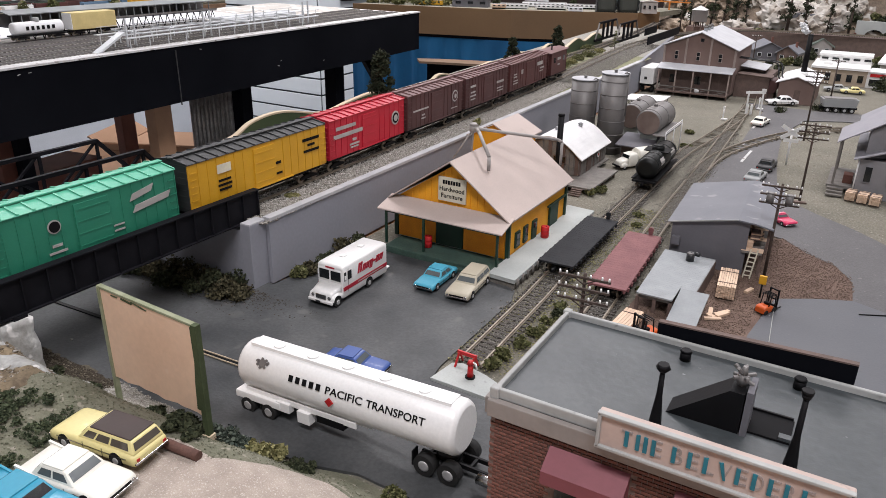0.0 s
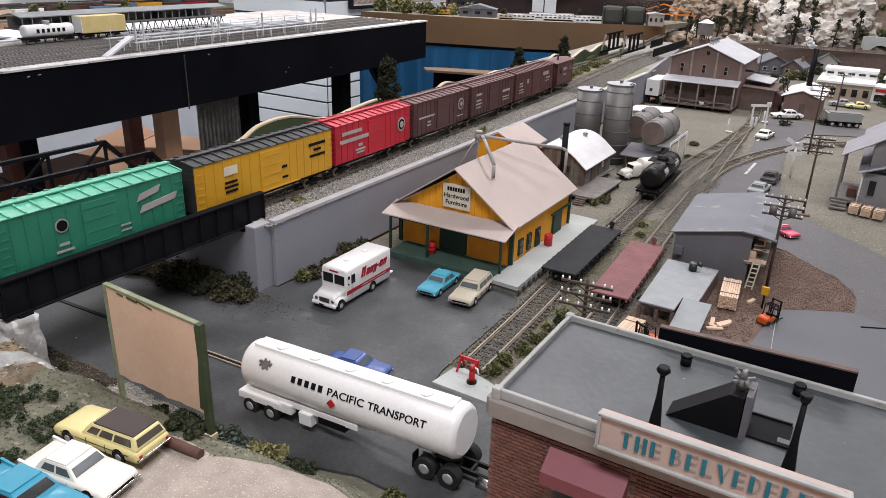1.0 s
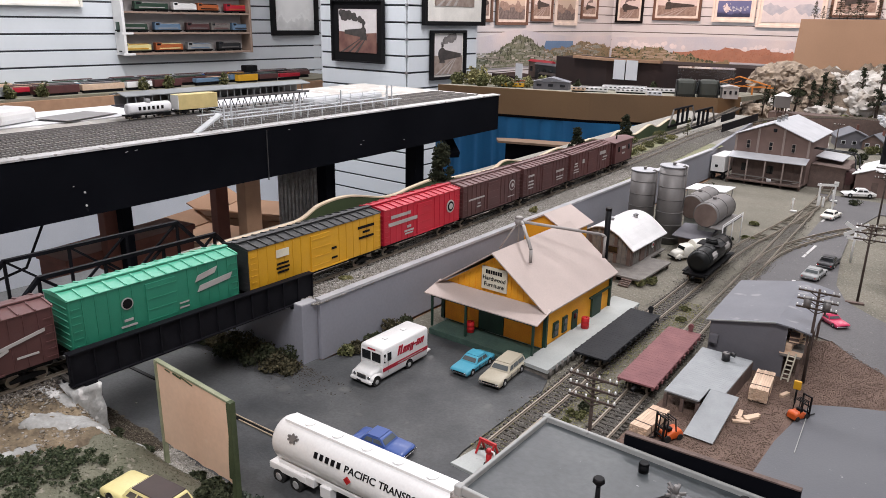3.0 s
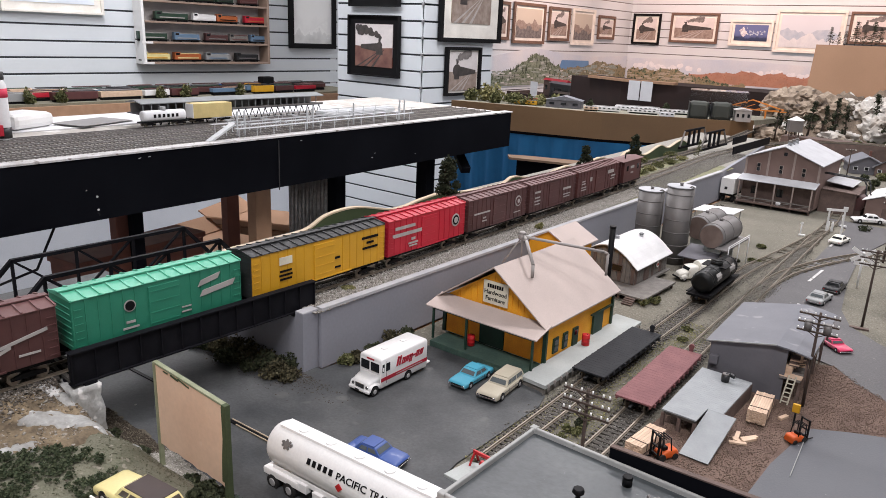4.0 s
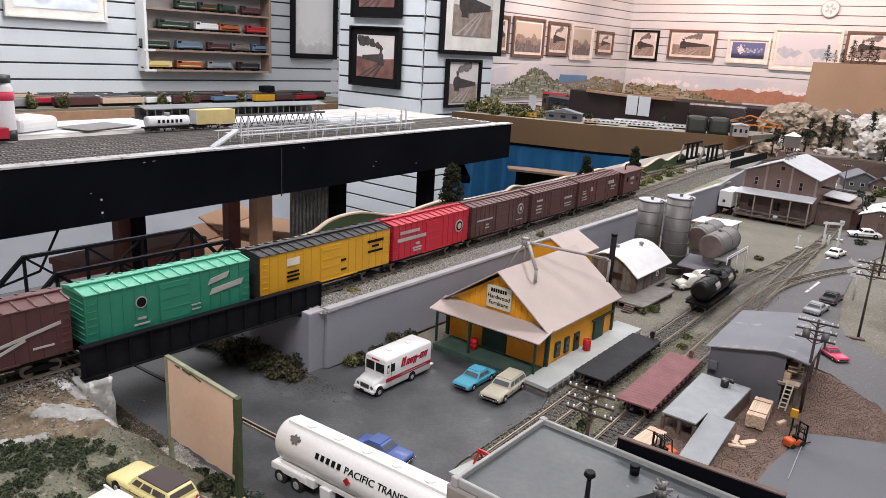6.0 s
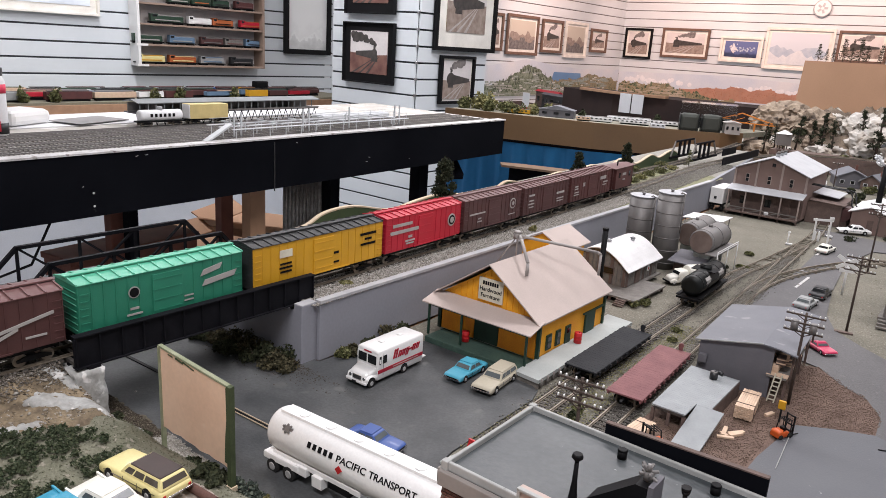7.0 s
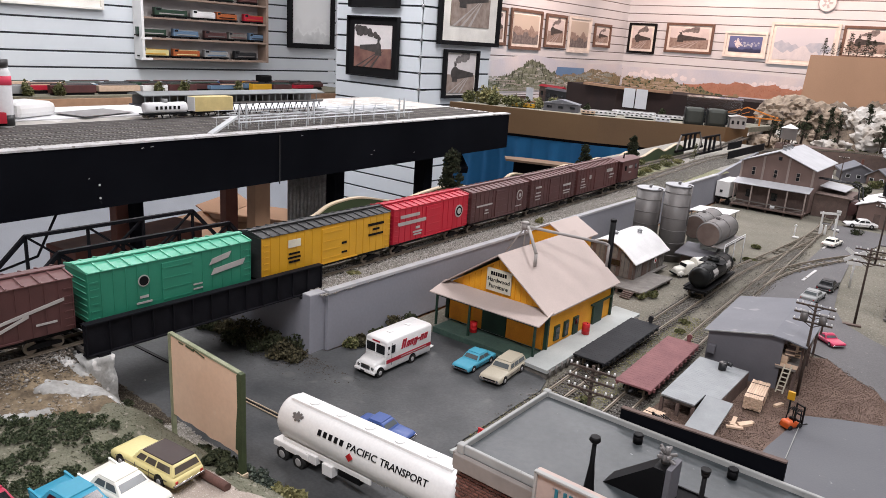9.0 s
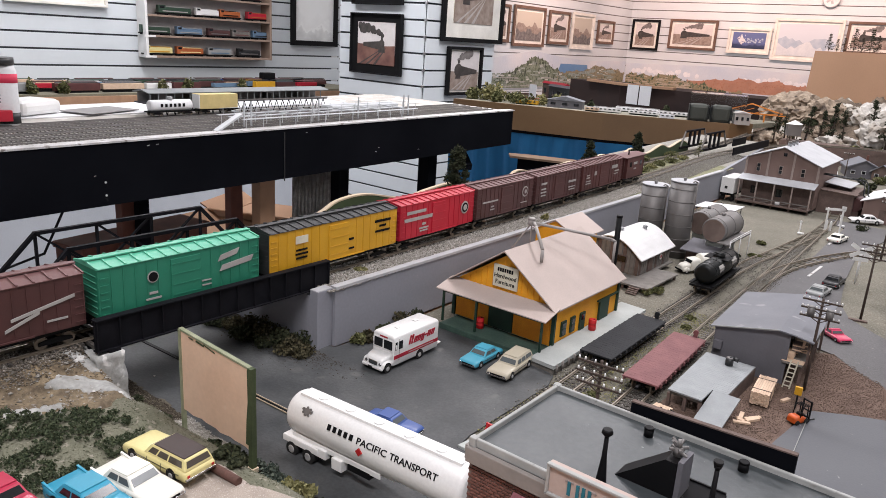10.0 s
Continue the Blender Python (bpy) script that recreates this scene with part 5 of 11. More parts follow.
def motorcar(m, length, width, paint, style, label, group="", roof=None, fins=False, open_top=False, glassmat=None, zs=1.0, detail=True):
    """A small scale car; its nose points to -y."""
    c = thing("model_car", label, "car", m, group)
    l, w = length, width
    gl = glassmat or DARKGLASS
    k = l / 0.060 * zs
    z0, belt, top = 0.0030 * k, 0.0098 * k, 0.0162 * k
    tail = belt + (0.0010 * k if fins else -0.0004 * k)
    st = [(-0.5, 0.90, 0.62), (-0.485, 0.96, 0.80), (-0.44, 1.0, 0.90), (-0.2, 1.0, 1.0), (0.1, 1.0, 1.0), (0.34, 1.0, 1.0), (0.46, 0.98, tail / belt), (0.49, 0.94, 0.90), (0.5, 0.86, 0.72)]
    part("body", loft([section(y * l, w * ws, z0 + (0.0012 * k if abs(y) > 0.49 else 0), belt * hs, 0.0016 * k) for y, ws, hs in st]), paint, c)
    if fins:
        for s in (-1, 1):
            part("tail_fin", prism([(0.18 * l, belt * 0.9), (0.49 * l, belt * 0.9), (0.505 * l, belt * 1.22), (0.44 * l, belt * 1.16)], s * w * 0.44 - 0.0007, s * w * 0.44 + 0.0007, "x"), paint, c)
    cab = {"sedan": (-0.18, -0.06, 0.22, 0.33), "wagon": (-0.16, -0.05, 0.44, 0.485), "coupe": (-0.10, 0.02, 0.16, 0.34), "limo": (-0.14, -0.03, 0.2, 0.30)}[style]
    if open_top:
        part("seat", box((0, 0.06 * l, belt), (w * 0.7, l * 0.25, 0.002)), BLACK, c)
        part("windscreen", box((0, -0.12 * l, belt + 0.0018 * k), (w * 0.8, 0.0006, 0.0042 * k), rx=25), gl, c)
    else:
        y0, y1, y2, y3 = (v * l for v in cab)
        wb, wt = w * 0.90, w * 0.72
        rings = []
        for f in (0.0, 0.62, 0.9, 1.0):
            ya, yb = y0 + (y1 - y0) * f, y3 + (y2 - y3) * f
            hw = (wb + (wt - wb) * f) / 2 * (0.94 if f == 1.0 else 1)
            zz = belt * 0.97 + (top - belt * 0.97) * f
            if f == 1.0:
                ya, yb = ya + 0.002 * k, yb - 0.0015 * k
            rings.append([(-hw, ya, zz), (hw, ya, zz), (hw, yb, zz), (-hw, yb, zz)])
        shell = loft(rings, smooth=False)
        bmesh.ops.bevel(shell, geom=shell.edges[:], offset=0.0007 * k, segments=2, profile=0.5, affect="EDGES")
        part("cabin", shell, paint, c)
        rt = 0.0004
        part("roof", box((0, (y1 + y2) / 2 + 0.0003, top + rt / 2), (wt * 0.97, (y2 - y1) - 0.0020 * k, 0.0008), bev=0.0003), roof or paint, c)

        def pane(name, q):
            bm = bmesh.new()
            q = [Vector(v) for v in q]
            n = (q[1] - q[0]).cross(q[2] - q[0]).normalized()
            mid = sum(q, Vector()) / 4
            if n.dot(mid - Vector((0, (y0 + y3) / 2, belt))) < 0:
                n = -n
            put(bm, [v + n * 0.00025 for v in q] + [v - n * 0.0004 for v in q], [(0, 1, 2, 3), (7, 6, 5, 4), (0, 4, 5, 1), (1, 5, 6, 2), (2, 6, 7, 3), (3, 7, 4, 0)])
            bmesh.ops.recalc_face_normals(bm, faces=bm.faces[:])
            part(name, bm, gl, c)

        def at(f, t, side):
            """A point on the cabin side: f up, t along."""
            ya, yb = y0 + (y1 - y0) * f, y3 + (y2 - y3) * f
            hw = (wb + (wt - wb) * f) / 2
            return (side * hw, ya + (yb - ya) * t, belt * 0.97 + (top - belt * 0.97) * f)
        hi, lo = 0.78, 0.24
        for yy, t in (("windscreen", 0), ("rear_window", 1)):
            p = [at(lo, t, -0.86), at(lo, t, 0.86), at(hi, t, 0.86), at(hi, t, -0.86)]
            pane(yy, p)
        cuts = {"sedan": [(0.10, 0.46), (0.52, 0.86)], "wagon": [(0.08, 0.27), (0.31, 0.55), (0.59, 0.92)], "coupe": [(0.12, 0.6), (0.66, 0.85)], "limo": [(0.1, 0.48), (0.53, 0.88)]}[style]
        for side in (-1, 1):
            for a, b in cuts:
                pane("side_window", [at(lo, a, side), at(lo, b, side), at(hi, min(b, 0.97), side), at(hi, max(a, 0.05), side)])
    r = 0.0038 * k
    for x in (-1, 1):
        for y in (-0.31, 0.29):
            part("wheel_arch", rod((x * (w / 2 - 0.0022 * k), y * l, r * 1.12), (x * (w / 2 + 0.00012), y * l, r * 1.12), r * 1.16, n=18), BLACK, c)
            wheel(c, x * (w / 2 - 0.0008 * k), y * l, r, 0.0022 * k)
        if detail:
            part("side_trim", box((x * (w / 2 + 0.0001), 0.01 * l, belt * 0.70), (0.0004, l * 0.80, 0.0005 * k)), CHROME, c)
            for y in (-0.08, 0.14):
                part("door_seam", box((x * (w / 2 + 0.00005), y * l, belt * 0.62), (0.0003, 0.0003, belt * 0.52)), GREYBLACK, c)
    if detail:
        for y, nm in ((-0.5, "front_bumper"), (0.5, "rear_bumper")):
            part(nm, box((0, y * l, z0 + 0.0016 * k), (w * 0.94, 0.0014, 0.0013 * k), bev=0.0003), CHROME, c)
        part("grille", box((0, -0.499 * l, belt * 0.55), (w * 0.60, 0.0008, 0.0022 * k)), BLACK, c)
        for x in (-1, 1):
            part("headlight", rod((x * w * 0.37, -0.5 * l + 0.0002, belt * 0.58), (x * w * 0.37, -0.5 * l - 0.0006, belt * 0.58), 0.0012 * k, n=10), CHROME, c)
            part("tail_light", box((x * w * 0.38, 0.5 * l, belt * 0.66), (0.0018 * k, 0.0008, 0.0014 * k)), RED, c)
    return c


def paint(name, c, rough=0.46):
    return mat(name, c, tuple(v * 0.93 for v in c), rough, 30, 600, 0.02, coat=0.08)


TURQ = paint("turquoise_paint", (0.03, 0.28, 0.42))
SKYBLUE = paint("light_blue_paint", (0.06, 0.33, 0.46))
BEIGE = paint("beige_paint", (0.44, 0.40, 0.31))
LEMON = paint("pale_yellow_paint", (0.76, 0.67, 0.31))
IVORY = paint("ivory_paint", (0.79, 0.775, 0.70))
NAVY = paint("dark_blue_paint", (0.03, 0.075, 0.27))
BROWNROOF = mat("dark_brown_roof", (0.045, 0.028, 0.025), None, 0.6, 60, 500, 0.1)
PINKRED = paint("raspberry_paint", (0.42, 0.02, 0.06))
ROSERED = paint("rose_red_paint", (0.52, 0.028, 0.095), 0.3)
SILVER = paint("silver_paint", (0.30, 0.31, 0.31))
GREYBLACK = paint("charcoal_paint", (0.014, 0.015, 0.017))
CLEARISH = mat("pale_window", (0.10, 0.115, 0.12), None, 0.2, 60, 500, 0.0)
ZS = 0.0014
motorcar(pose(-0.0415, -0.0715, ZS, 0, 0, 2), 0.053, 0.0215, SKYBLUE, "sedan", "light blue model sedan parked before the warehouse porch", "parked cars", glassmat=CLEARISH)
motorcar(pose(-0.0065, -0.0690, ZS, 0, 0, 5.5), 0.0600, 0.0240, BEIGE, "wagon", "beige model station wagon parked before the warehouse porch", "parked cars", glassmat=CLEARISH)
motorcar(pose(-0.0130, -0.2390, ZS, 0, 0, 97), 0.052, 0.0215, NAVY, "sedan", "dark blue model sedan hidden behind the tank trailer", "parked cars", glassmat=CLEARISH)
# three on the gravel lot
def on_hill(x, y, rz, lift=0.0016, rx=0.0, ry=0.0):
    return pose(x, y, hill_z(x, y) + lift, rx, ry, rz)


motorcar(on_hill(-0.0405, -0.4285, -83), 0.063, 0.0250, LEMON, "wagon", "pale yellow model station wagon with a dark brown roof", "cars on the gravel lot", roof=BROWNROOF, glassmat=mat("tea_window", (0.09, 0.075, 0.06), None, 0.15, 60, 500, 0.0))
motorcar(on_hill(-0.0275, -0.4570, 99), 0.058, 0.0245, IVORY, "sedan", "ivory white model sedan with tail fins", "cars on the gravel lot", fins=True, glassmat=CLEARISH)
motorcar(on_hill(-0.0300, -0.4835, 98), 0.062, 0.0255, TURQ, "sedan", "turquoise model sedan with tail fins on the gravel", "cars on the gravel lot", fins=True)
motorcar(on_hill(-0.0640, -0.5200, 97), 0.060, 0.0245, PINKRED, "sedan", "dark red model sedan on the gravel", "cars on the gravel lot")
# cars up the road
motorcar(pose(0.1680, 0.4660, ZS, 0, 0, 175), 0.052, 0.0225, SILVER, "sedan", "silver grey model sedan driving up the road", "cars on the road", glassmat=CLEARISH)
motorcar(pose(0.1730, 0.5380, ZS, 0, 0, 178), 0.054, 0.0225, GREYBLACK, "sedan", "black model sedan driving up the road", "cars on the road")
motorcar(pose(0.1180, 0.8450, ZS, 0, 0, 172), 0.054, 0.0225, IVORY, "sedan", "white model car waiting at the crossing", "cars on the road")
motorcar(pose(0.1260, 1.0740, ZS, 0, 0, -60), 0.064, 0.0240, WHITE, "sedan", "white model coupe crossing the street", "cars on the road")
motorcar(pose(0.2240, 0.2980, ZS, 0, 0, 48), 0.037, 0.0185, ROSERED, "coupe", "raspberry red model sports car beside the yard", "cars on the road", glassmat=CLEARISH)
motorcar(pose(0.2130, 1.325, ZS, 0, 0, -80), 0.054, 0.022, SILVER, "sedan", "grey model sedan parked by the white building", "parked far cars", detail=False)
motorcar(pose(0.2480, 1.315, ZS, 0, 0, -76), 0.050, 0.021, LEMON, "sedan", "pale yellow model sedan parked by the white building", "parked far cars", detail=False)

# ---- delivery van ----
van = thing("delivery_van", "white step van with crimson lettering and stripe", "van", pose(-0.1035, -0.1290, ZS, 0, 0, 0.5))
VW, VT = 0.0286, 0.0356
part("body", loft([section(y, w, 0.0042, z, 0.0022) for y, w, z in ((-0.0268, 0.0278, 0.0330), (-0.0262, VW, 0.0350), (-0.0230, VW, VT), (0.0420, VW, VT), (0.0430, 0.0280, 0.0350))]), WHITE, van)
part("hood", loft([section(y, w, 0.0050, z, 0.0026) for y, w, z in ((-0.0412, 0.0200, 0.0105), (-0.0405, 0.0222, 0.0128), (-0.0370, 0.0236, 0.0150), (-0.0262, 0.0262, 0.0178))]), WHITE, van)
for s in (-1, 1):
    part("front_fender", loft([section(y, 0.0052, 0.0052, z, 0.0020) for y, z in ((-0.0408, 0.0085), (-0.0395, 0.0112), (-0.0340, 0.0124), (-0.0270, 0.0112), (-0.0262, 0.0085))]), WHITE, van).location.x = s * 0.0117
part("screen_frame", box((0, -0.0268, 0.0250), (0.0262, 0.0010, 0.0118), bev=0.0004), WHITE, van)
for x in (-0.0065, 0.0065):
    part("windscreen", box((x, -0.0272, 0.0250), (0.0112, 0.0012, 0.0092), bev=0.0005), DARKGLASS, van)
part("grille", box((0, -0.0414, 0.0092), (0.0118, 0.0012, 0.0046), bev=0.0006), CHROME, van)
for k in range(3):
    part("grille_bar", box((0, -0.0421, 0.0078 + 0.0014 * k), (0.0104, 0.0005, 0.0005)), GREYBLACK, van)
for x in (-0.0092, 0.0092):
    part("headlight", rod((x, -0.0400, 0.0092), (x, -0.0416, 0.0092), 0.0017, n=12), CHROME, van)
part("front_bumper", box((0, -0.0422, 0.0052), (0.0272, 0.0024, 0.0028), bev=0.0007), WHITE, van)
part("bumper_plate", box((-0.002, -0.0435, 0.0050), (0.0052, 0.0005, 0.0018)), GREYBLACK, van)
part("underbody", box((0, 0.002, 0.0042), (0.0220, 0.0760, 0.0030)), BLACK, van)
part("rear_step", box((0, 0.0470, 0.0062), (0.0240, 0.0085, 0.0010), rx=8), WHITE, van)
for s in (-1, 1):
    part("door_line", box((s * (VW / 2 + 0.00005), -0.0190, 0.0200), (0.0004, 0.0004, 0.0230)), TINGREY, van)
    part("vent_window", box((s * (VW / 2 + 0.0001), -0.0236, 0.0250), (0.0006, 0.0028, 0.0084), bev=0.0002), DARKGLASS, van)
    part("side_window", box((s * (VW / 2 + 0.0001), -0.0170, 0.0250), (0.0006, 0.0056, 0.0084), bev=0.0002), DARKGLASS, van)
    part("stripe", box((s * (VW / 2 + 0.0001), 0.0080, 0.0132), (0.0005, 0.0690, 0.0038)), DARKRED, van)
    part("stripe_line", box((s * (VW / 2 + 0.0004), 0.0150, 0.0132), (0.0004, 0.0400, 0.0007)), LETTER, van)
    part("mirror", box((s * (VW / 2 + 0.0012), -0.0246, 0.0245), (0.0012, 0.0008, 0.0042)), WHITE, van)
    for y in (-0.0353, 0.0133):
        part("wheel_arch", rod((s * (VW / 2 - 0.0030), y, 0.0052), (s * (VW / 2 + 0.0001), y, 0.0052), 0.0056, n=18), BLACK, van)
        wheel(van, s * (VW / 2 - 0.0010), y, 0.0046, 0.0028)
for k, (dx, w, h, up) in enumerate([(-0.0165, 0.0050, 0.0096, 0.0010), (-0.0108, 0.0040, 0.0062, -0.0008), (-0.0060, 0.0038, 0.0062, -0.0006), (-0.0014, 0.0038, 0.0080, -0.0014), (0.0030, 0.0026, 0.0016, 0.0), (0.0074, 0.0042, 0.0062, 0.0), (0.0126, 0.0042, 0.0062, 0.0002)]):
    emblem = bmesh.new()
    for e in (-1, 1):
        ex = dx + e * w * 0.30
        ew = w * (0.36 if h > 0.002 else 0.9)
        prism([(ex - ew / 2 - 0.0010, -h / 2 + up), (ex + ew / 2 - 0.0010, -h / 2 + up), (ex + ew / 2 + 0.0010, h / 2 + up), (ex - ew / 2 + 0.0010, h / 2 + up)], -0.0003, 0.0003, "z", emblem)
    if h > 0.002:
        box((dx + 0.0006, up + (0.0026 if k % 2 else h * 0.32), 0), (w * 0.9, 0.0014, 0.0006), bm=emblem)
    emblem.transform(pose(VW / 2 + 0.0003, 0.0185, 0.0250) @ YZ @ Matrix.Diagonal((1.18, 1, 1, 1)))
    part("emblem_shape", emblem, DARKRED, van)
bars(van, pose(0, -0.0270, 0.0322, 90), 0.0100, 0.0015, [(0, 0, 1, 1)], DARKRED, "emblem_bar")
for y in (-0.006, 0.022):
    part("roof_vent", box((-0.001, y, VT + 0.0005), (0.0050, 0.0052, 0.0010), bev=0.0003), WHITE, van)

# ---- tank trailer ----
tt = thing("tank_trailer", "glossy white tank trailer with black lettering and a red diamond", "trailer", pose(0.0338, -0.3040, ZS + 0.0031, 0, -2.29, 0.66))
TR, TZ, TL = 0.0175, 0.0298, 0.0860
rings = []
for x, f in ((-TL, 0.80), (-TL + 0.0015, 0.93), (-TL + 0.004, 1.0), (TL - 0.004, 1.0), (TL - 0.0015, 0.93), (TL, 0.80)):
    rings.append([(x, TR * f * math.cos(a * math.tau / 28) * 0.98, TZ + TR * f * math.sin(a * math.tau / 28) * 1.02) for a in range(28)])
part("tank", loft(rings), WHITE, tt)
spine = loft([[(x, -0.0062, TZ + 0.0158), (x, 0.0062, TZ + 0.0158), (x, 0.0058, TZ + 0.0186), (x, -0.0058, TZ + 0.0186)] for x in (-0.079, 0.079)], smooth=False)
part("catwalk", spine, WHITE, tt)
for k in range(5):
    part("manhole", rod((-0.058 + 0.029 * k, 0, TZ + 0.0184), (-0.058 + 0.029 * k, 0, TZ + 0.0196), 0.0042, n=16), WHITE, tt)
for s in (-1, 1):
    part("skirt", box((-0.034, s * 0.0128, TZ - 0.0150), (0.094, 0.0016, 0.0046), bev=0.0004), WHITE, tt)
part("fender", box((-0.0690, 0, 0.0128), (0.0400, 0.0330, 0.0024), bev=0.0006), WHITE, tt)
for s in (-1, 1):
    part("fender_side", box((-0.0690, s * 0.0160, 0.0108), (0.0400, 0.0012, 0.0042), bev=0.0003), WHITE, tt)
part("tool_box", box((-0.0470, -0.0132, 0.0112), (0.0115, 0.0050, 0.0072), bev=0.0004), WHITE, tt)
part("tool_box", box((-0.0290, -0.0132, 0.0088), (0.0105, 0.0060, 0.0090), bev=0.0004), WHITE, tt)
part("valve_tray", box((-0.0080, -0.0110, 0.0108), (0.0220, 0.0060, 0.0050)), BLACK, tt)
part("sub_frame", box((-0.03, 0, 0.0125), (0.10, 0.0120, 0.0046)), WHITE, tt)
for x in (-0.0785, -0.0595):
    for s in (-1, 1):
        tq = part("tyre", rod((x, s * 0.0110, 0.0042), (x, s * 0.0172, 0.0042), 0.0060, n=20), TYRE, tt)
        part("rim", rod((x, s * 0.0170, 0.0042), (x, s * 0.0176, 0.0042), 0.0038, n=14, r2=0.0026), RIM, tq)
def on_side(x, up):
    """A plate on the tank's flank, up radians above its axis."""
    return pose(x, -(TR + 0.0002) * math.cos(up), TZ + (TR + 0.0002) * math.sin(up), 90 - math.degrees(up))


bars(tt, on_side(-0.0250, 0.45), 0.0285, 0.0042, blocks(5, 0.45), INK, "name_bar", 0.0006)
word_fit(tt, "PACIFIC", on_side(0.0068, 0.45), 0.0285, 0.0048, INK)
word_fit(tt, "TRANSPORT", on_side(0.0455, 0.45), 0.0425, 0.0048, INK)
crest_bm = bmesh.new()
rod((0, 0, 0), (0, 0, 0.0006), 0.0030, crest_bm, 8)
for s in (-1, 1):
    box((s * 0.0040, 0.0006, 0.0003), (0.0034, 0.0016, 0.0006), s * 20, crest_bm)
crest_bm.transform(on_side(-0.0623, 0.66))
part("crest", crest_bm, TINGREY, tt, "faint grey crest")
for k in range(7):
    a = k * math.tau / 7
    b_ = rod((0.0042 * math.cos(a), 0.0030 * math.sin(a), 0), (0.0042 * math.cos(a), 0.0030 * math.sin(a), 0.0006), 0.0010, n=6)
    b_.transform(on_side(-0.0623, 0.66))
    part("crest_leaf", b_, TINGREY, tt)
part("diamond", box((-0.0040, -TR - 0.0002, TZ + 0.0004), (0.0046, 0.0010, 0.0046), ry=45), RED, tt, "red hazard diamond")

tr = thing("truck_chassis", "black tandem-axle truck chassis under the trailer's nose", "truck", pose(0.1100, -0.2998, ZS, 0, 0, 0.66))
for s in (-1, 1):
    part("frame_rail", box((0.014, s * 0.0050, 0.0095), (0.070, 0.0016, 0.0030)), BLACK, tr)
    part("mud_flap", box((-0.0230, s * 0.0110, 0.0090), (0.0010, 0.0062, 0.0105)), BLACK, tr)
for k in range(4):
    part("cross_member", box((-0.015 + 0.014 * k, 0, 0.0095), (0.0018, 0.0100, 0.0024)), BLACK, tr)
part("fifth_wheel", rod((-0.004, 0, 0.0112), (-0.004, 0, 0.0140), 0.0085, n=18), BLACK, tr)
for x in (-0.0140, 0.0030):
    part("axle", rod((x, -0.009, 0.0078), (x, 0.009, 0.0078), 0.0014), BLACK, tr)
    for s in (-1, 1):
        tq = part("tyre", rod((x, s * 0.0088, 0.0074), (x, s * 0.0158, 0.0074), 0.0074, n=20), TYRE, tr)
        part("rim", rod((x, s * 0.0155, 0.0074), (x, s * 0.0163, 0.0074), 0.0046, n=14, r2=0.0026), RIM, tq)
part("fuel_tank", rod((0.020, -0.0085, 0.0080), (0.034, -0.0085, 0.0080), 0.0036, n=14), CHROME, tr)

# ---- billboard ----
bb = thing("billboard", "bare peeled plywood billboard on green posts", "billboard", pose(0, 0, 0))
panel = bmesh.new()
nx = 14
lowz = [0.0325 + 0.0006 * math.sin(k * 2.1) + 0.0005 * math.sin(k * 5.3) for k in range(nx + 1)]
pts = [(-0.1140 + 0.0840 * k / nx, lowz[k]) for k in range(nx + 1)] + [(-0.0300, 0.0950), (-0.1140, 0.0985)]
prism(pts, -0.3714, -0.3690, "y", panel)
part("panel", panel, PLY, bb, "bare tan plywood sheet with torn edges")
part("frame_strip", beam((-0.1165, -0.3702, 0.0995), (-0.0270, -0.3702, 0.0960), 0.0034, 0.0016), PALEOLIVE, bb)
part("post", prism([(-0.0300, 0.0075), (-0.0258, 0.0075), (-0.0258, 0.0972), (-0.0300, 0.0972)], -0.3730, -0.3690, "y"), POSTGREEN, bb)
part("post", prism([(-0.1162, 0.0075), (-0.1138, 0.0075), (-0.1138, 0.0995), (-0.1162, 0.0995)], -0.3725, -0.3692, "y"), PALEOLIVE, bb)
part("post_foot", box((-0.0278, -0.3711, 0.0130), (0.0062, 0.0056, 0.0130)), HILLEDGE, bb, "bare pale foot of the post")
for k in range(3):
    part("paint_chip", box((-0.100 + 0.0115 * k, -0.3717, 0.0965 - 0.0004 * k), (0.0060 + 0.004 * (k % 3), 0.0006, 0.0006 + 0.0005 * (k % 2)), ry=3 + 3 * (k % 3)), POSTGREEN, bb)
part("edge_paint", prism([(-0.0345, 0.036), (-0.0305, 0.036), (-0.0305, 0.0945), (-0.0322, 0.0945), (-0.0318, 0.070), (-0.0335, 0.055)], -0.3719, -0.3714, "y"), POSTGREEN, bb)

# ---- log ----
solid("log", rod((-0.026, -0.4120, hill_z(-0.026, -0.412) + 0.0022), (0.0085, -0.4090, hill_z(0.0085, -0.409) + 0.0026), 0.0030, n=12), mat("red_brown_log", (0.13, 0.06, 0.045), (0.09, 0.045, 0.035), 0.8, 90, 700, 0.4), "short red-brown log lying on the bank", "log")

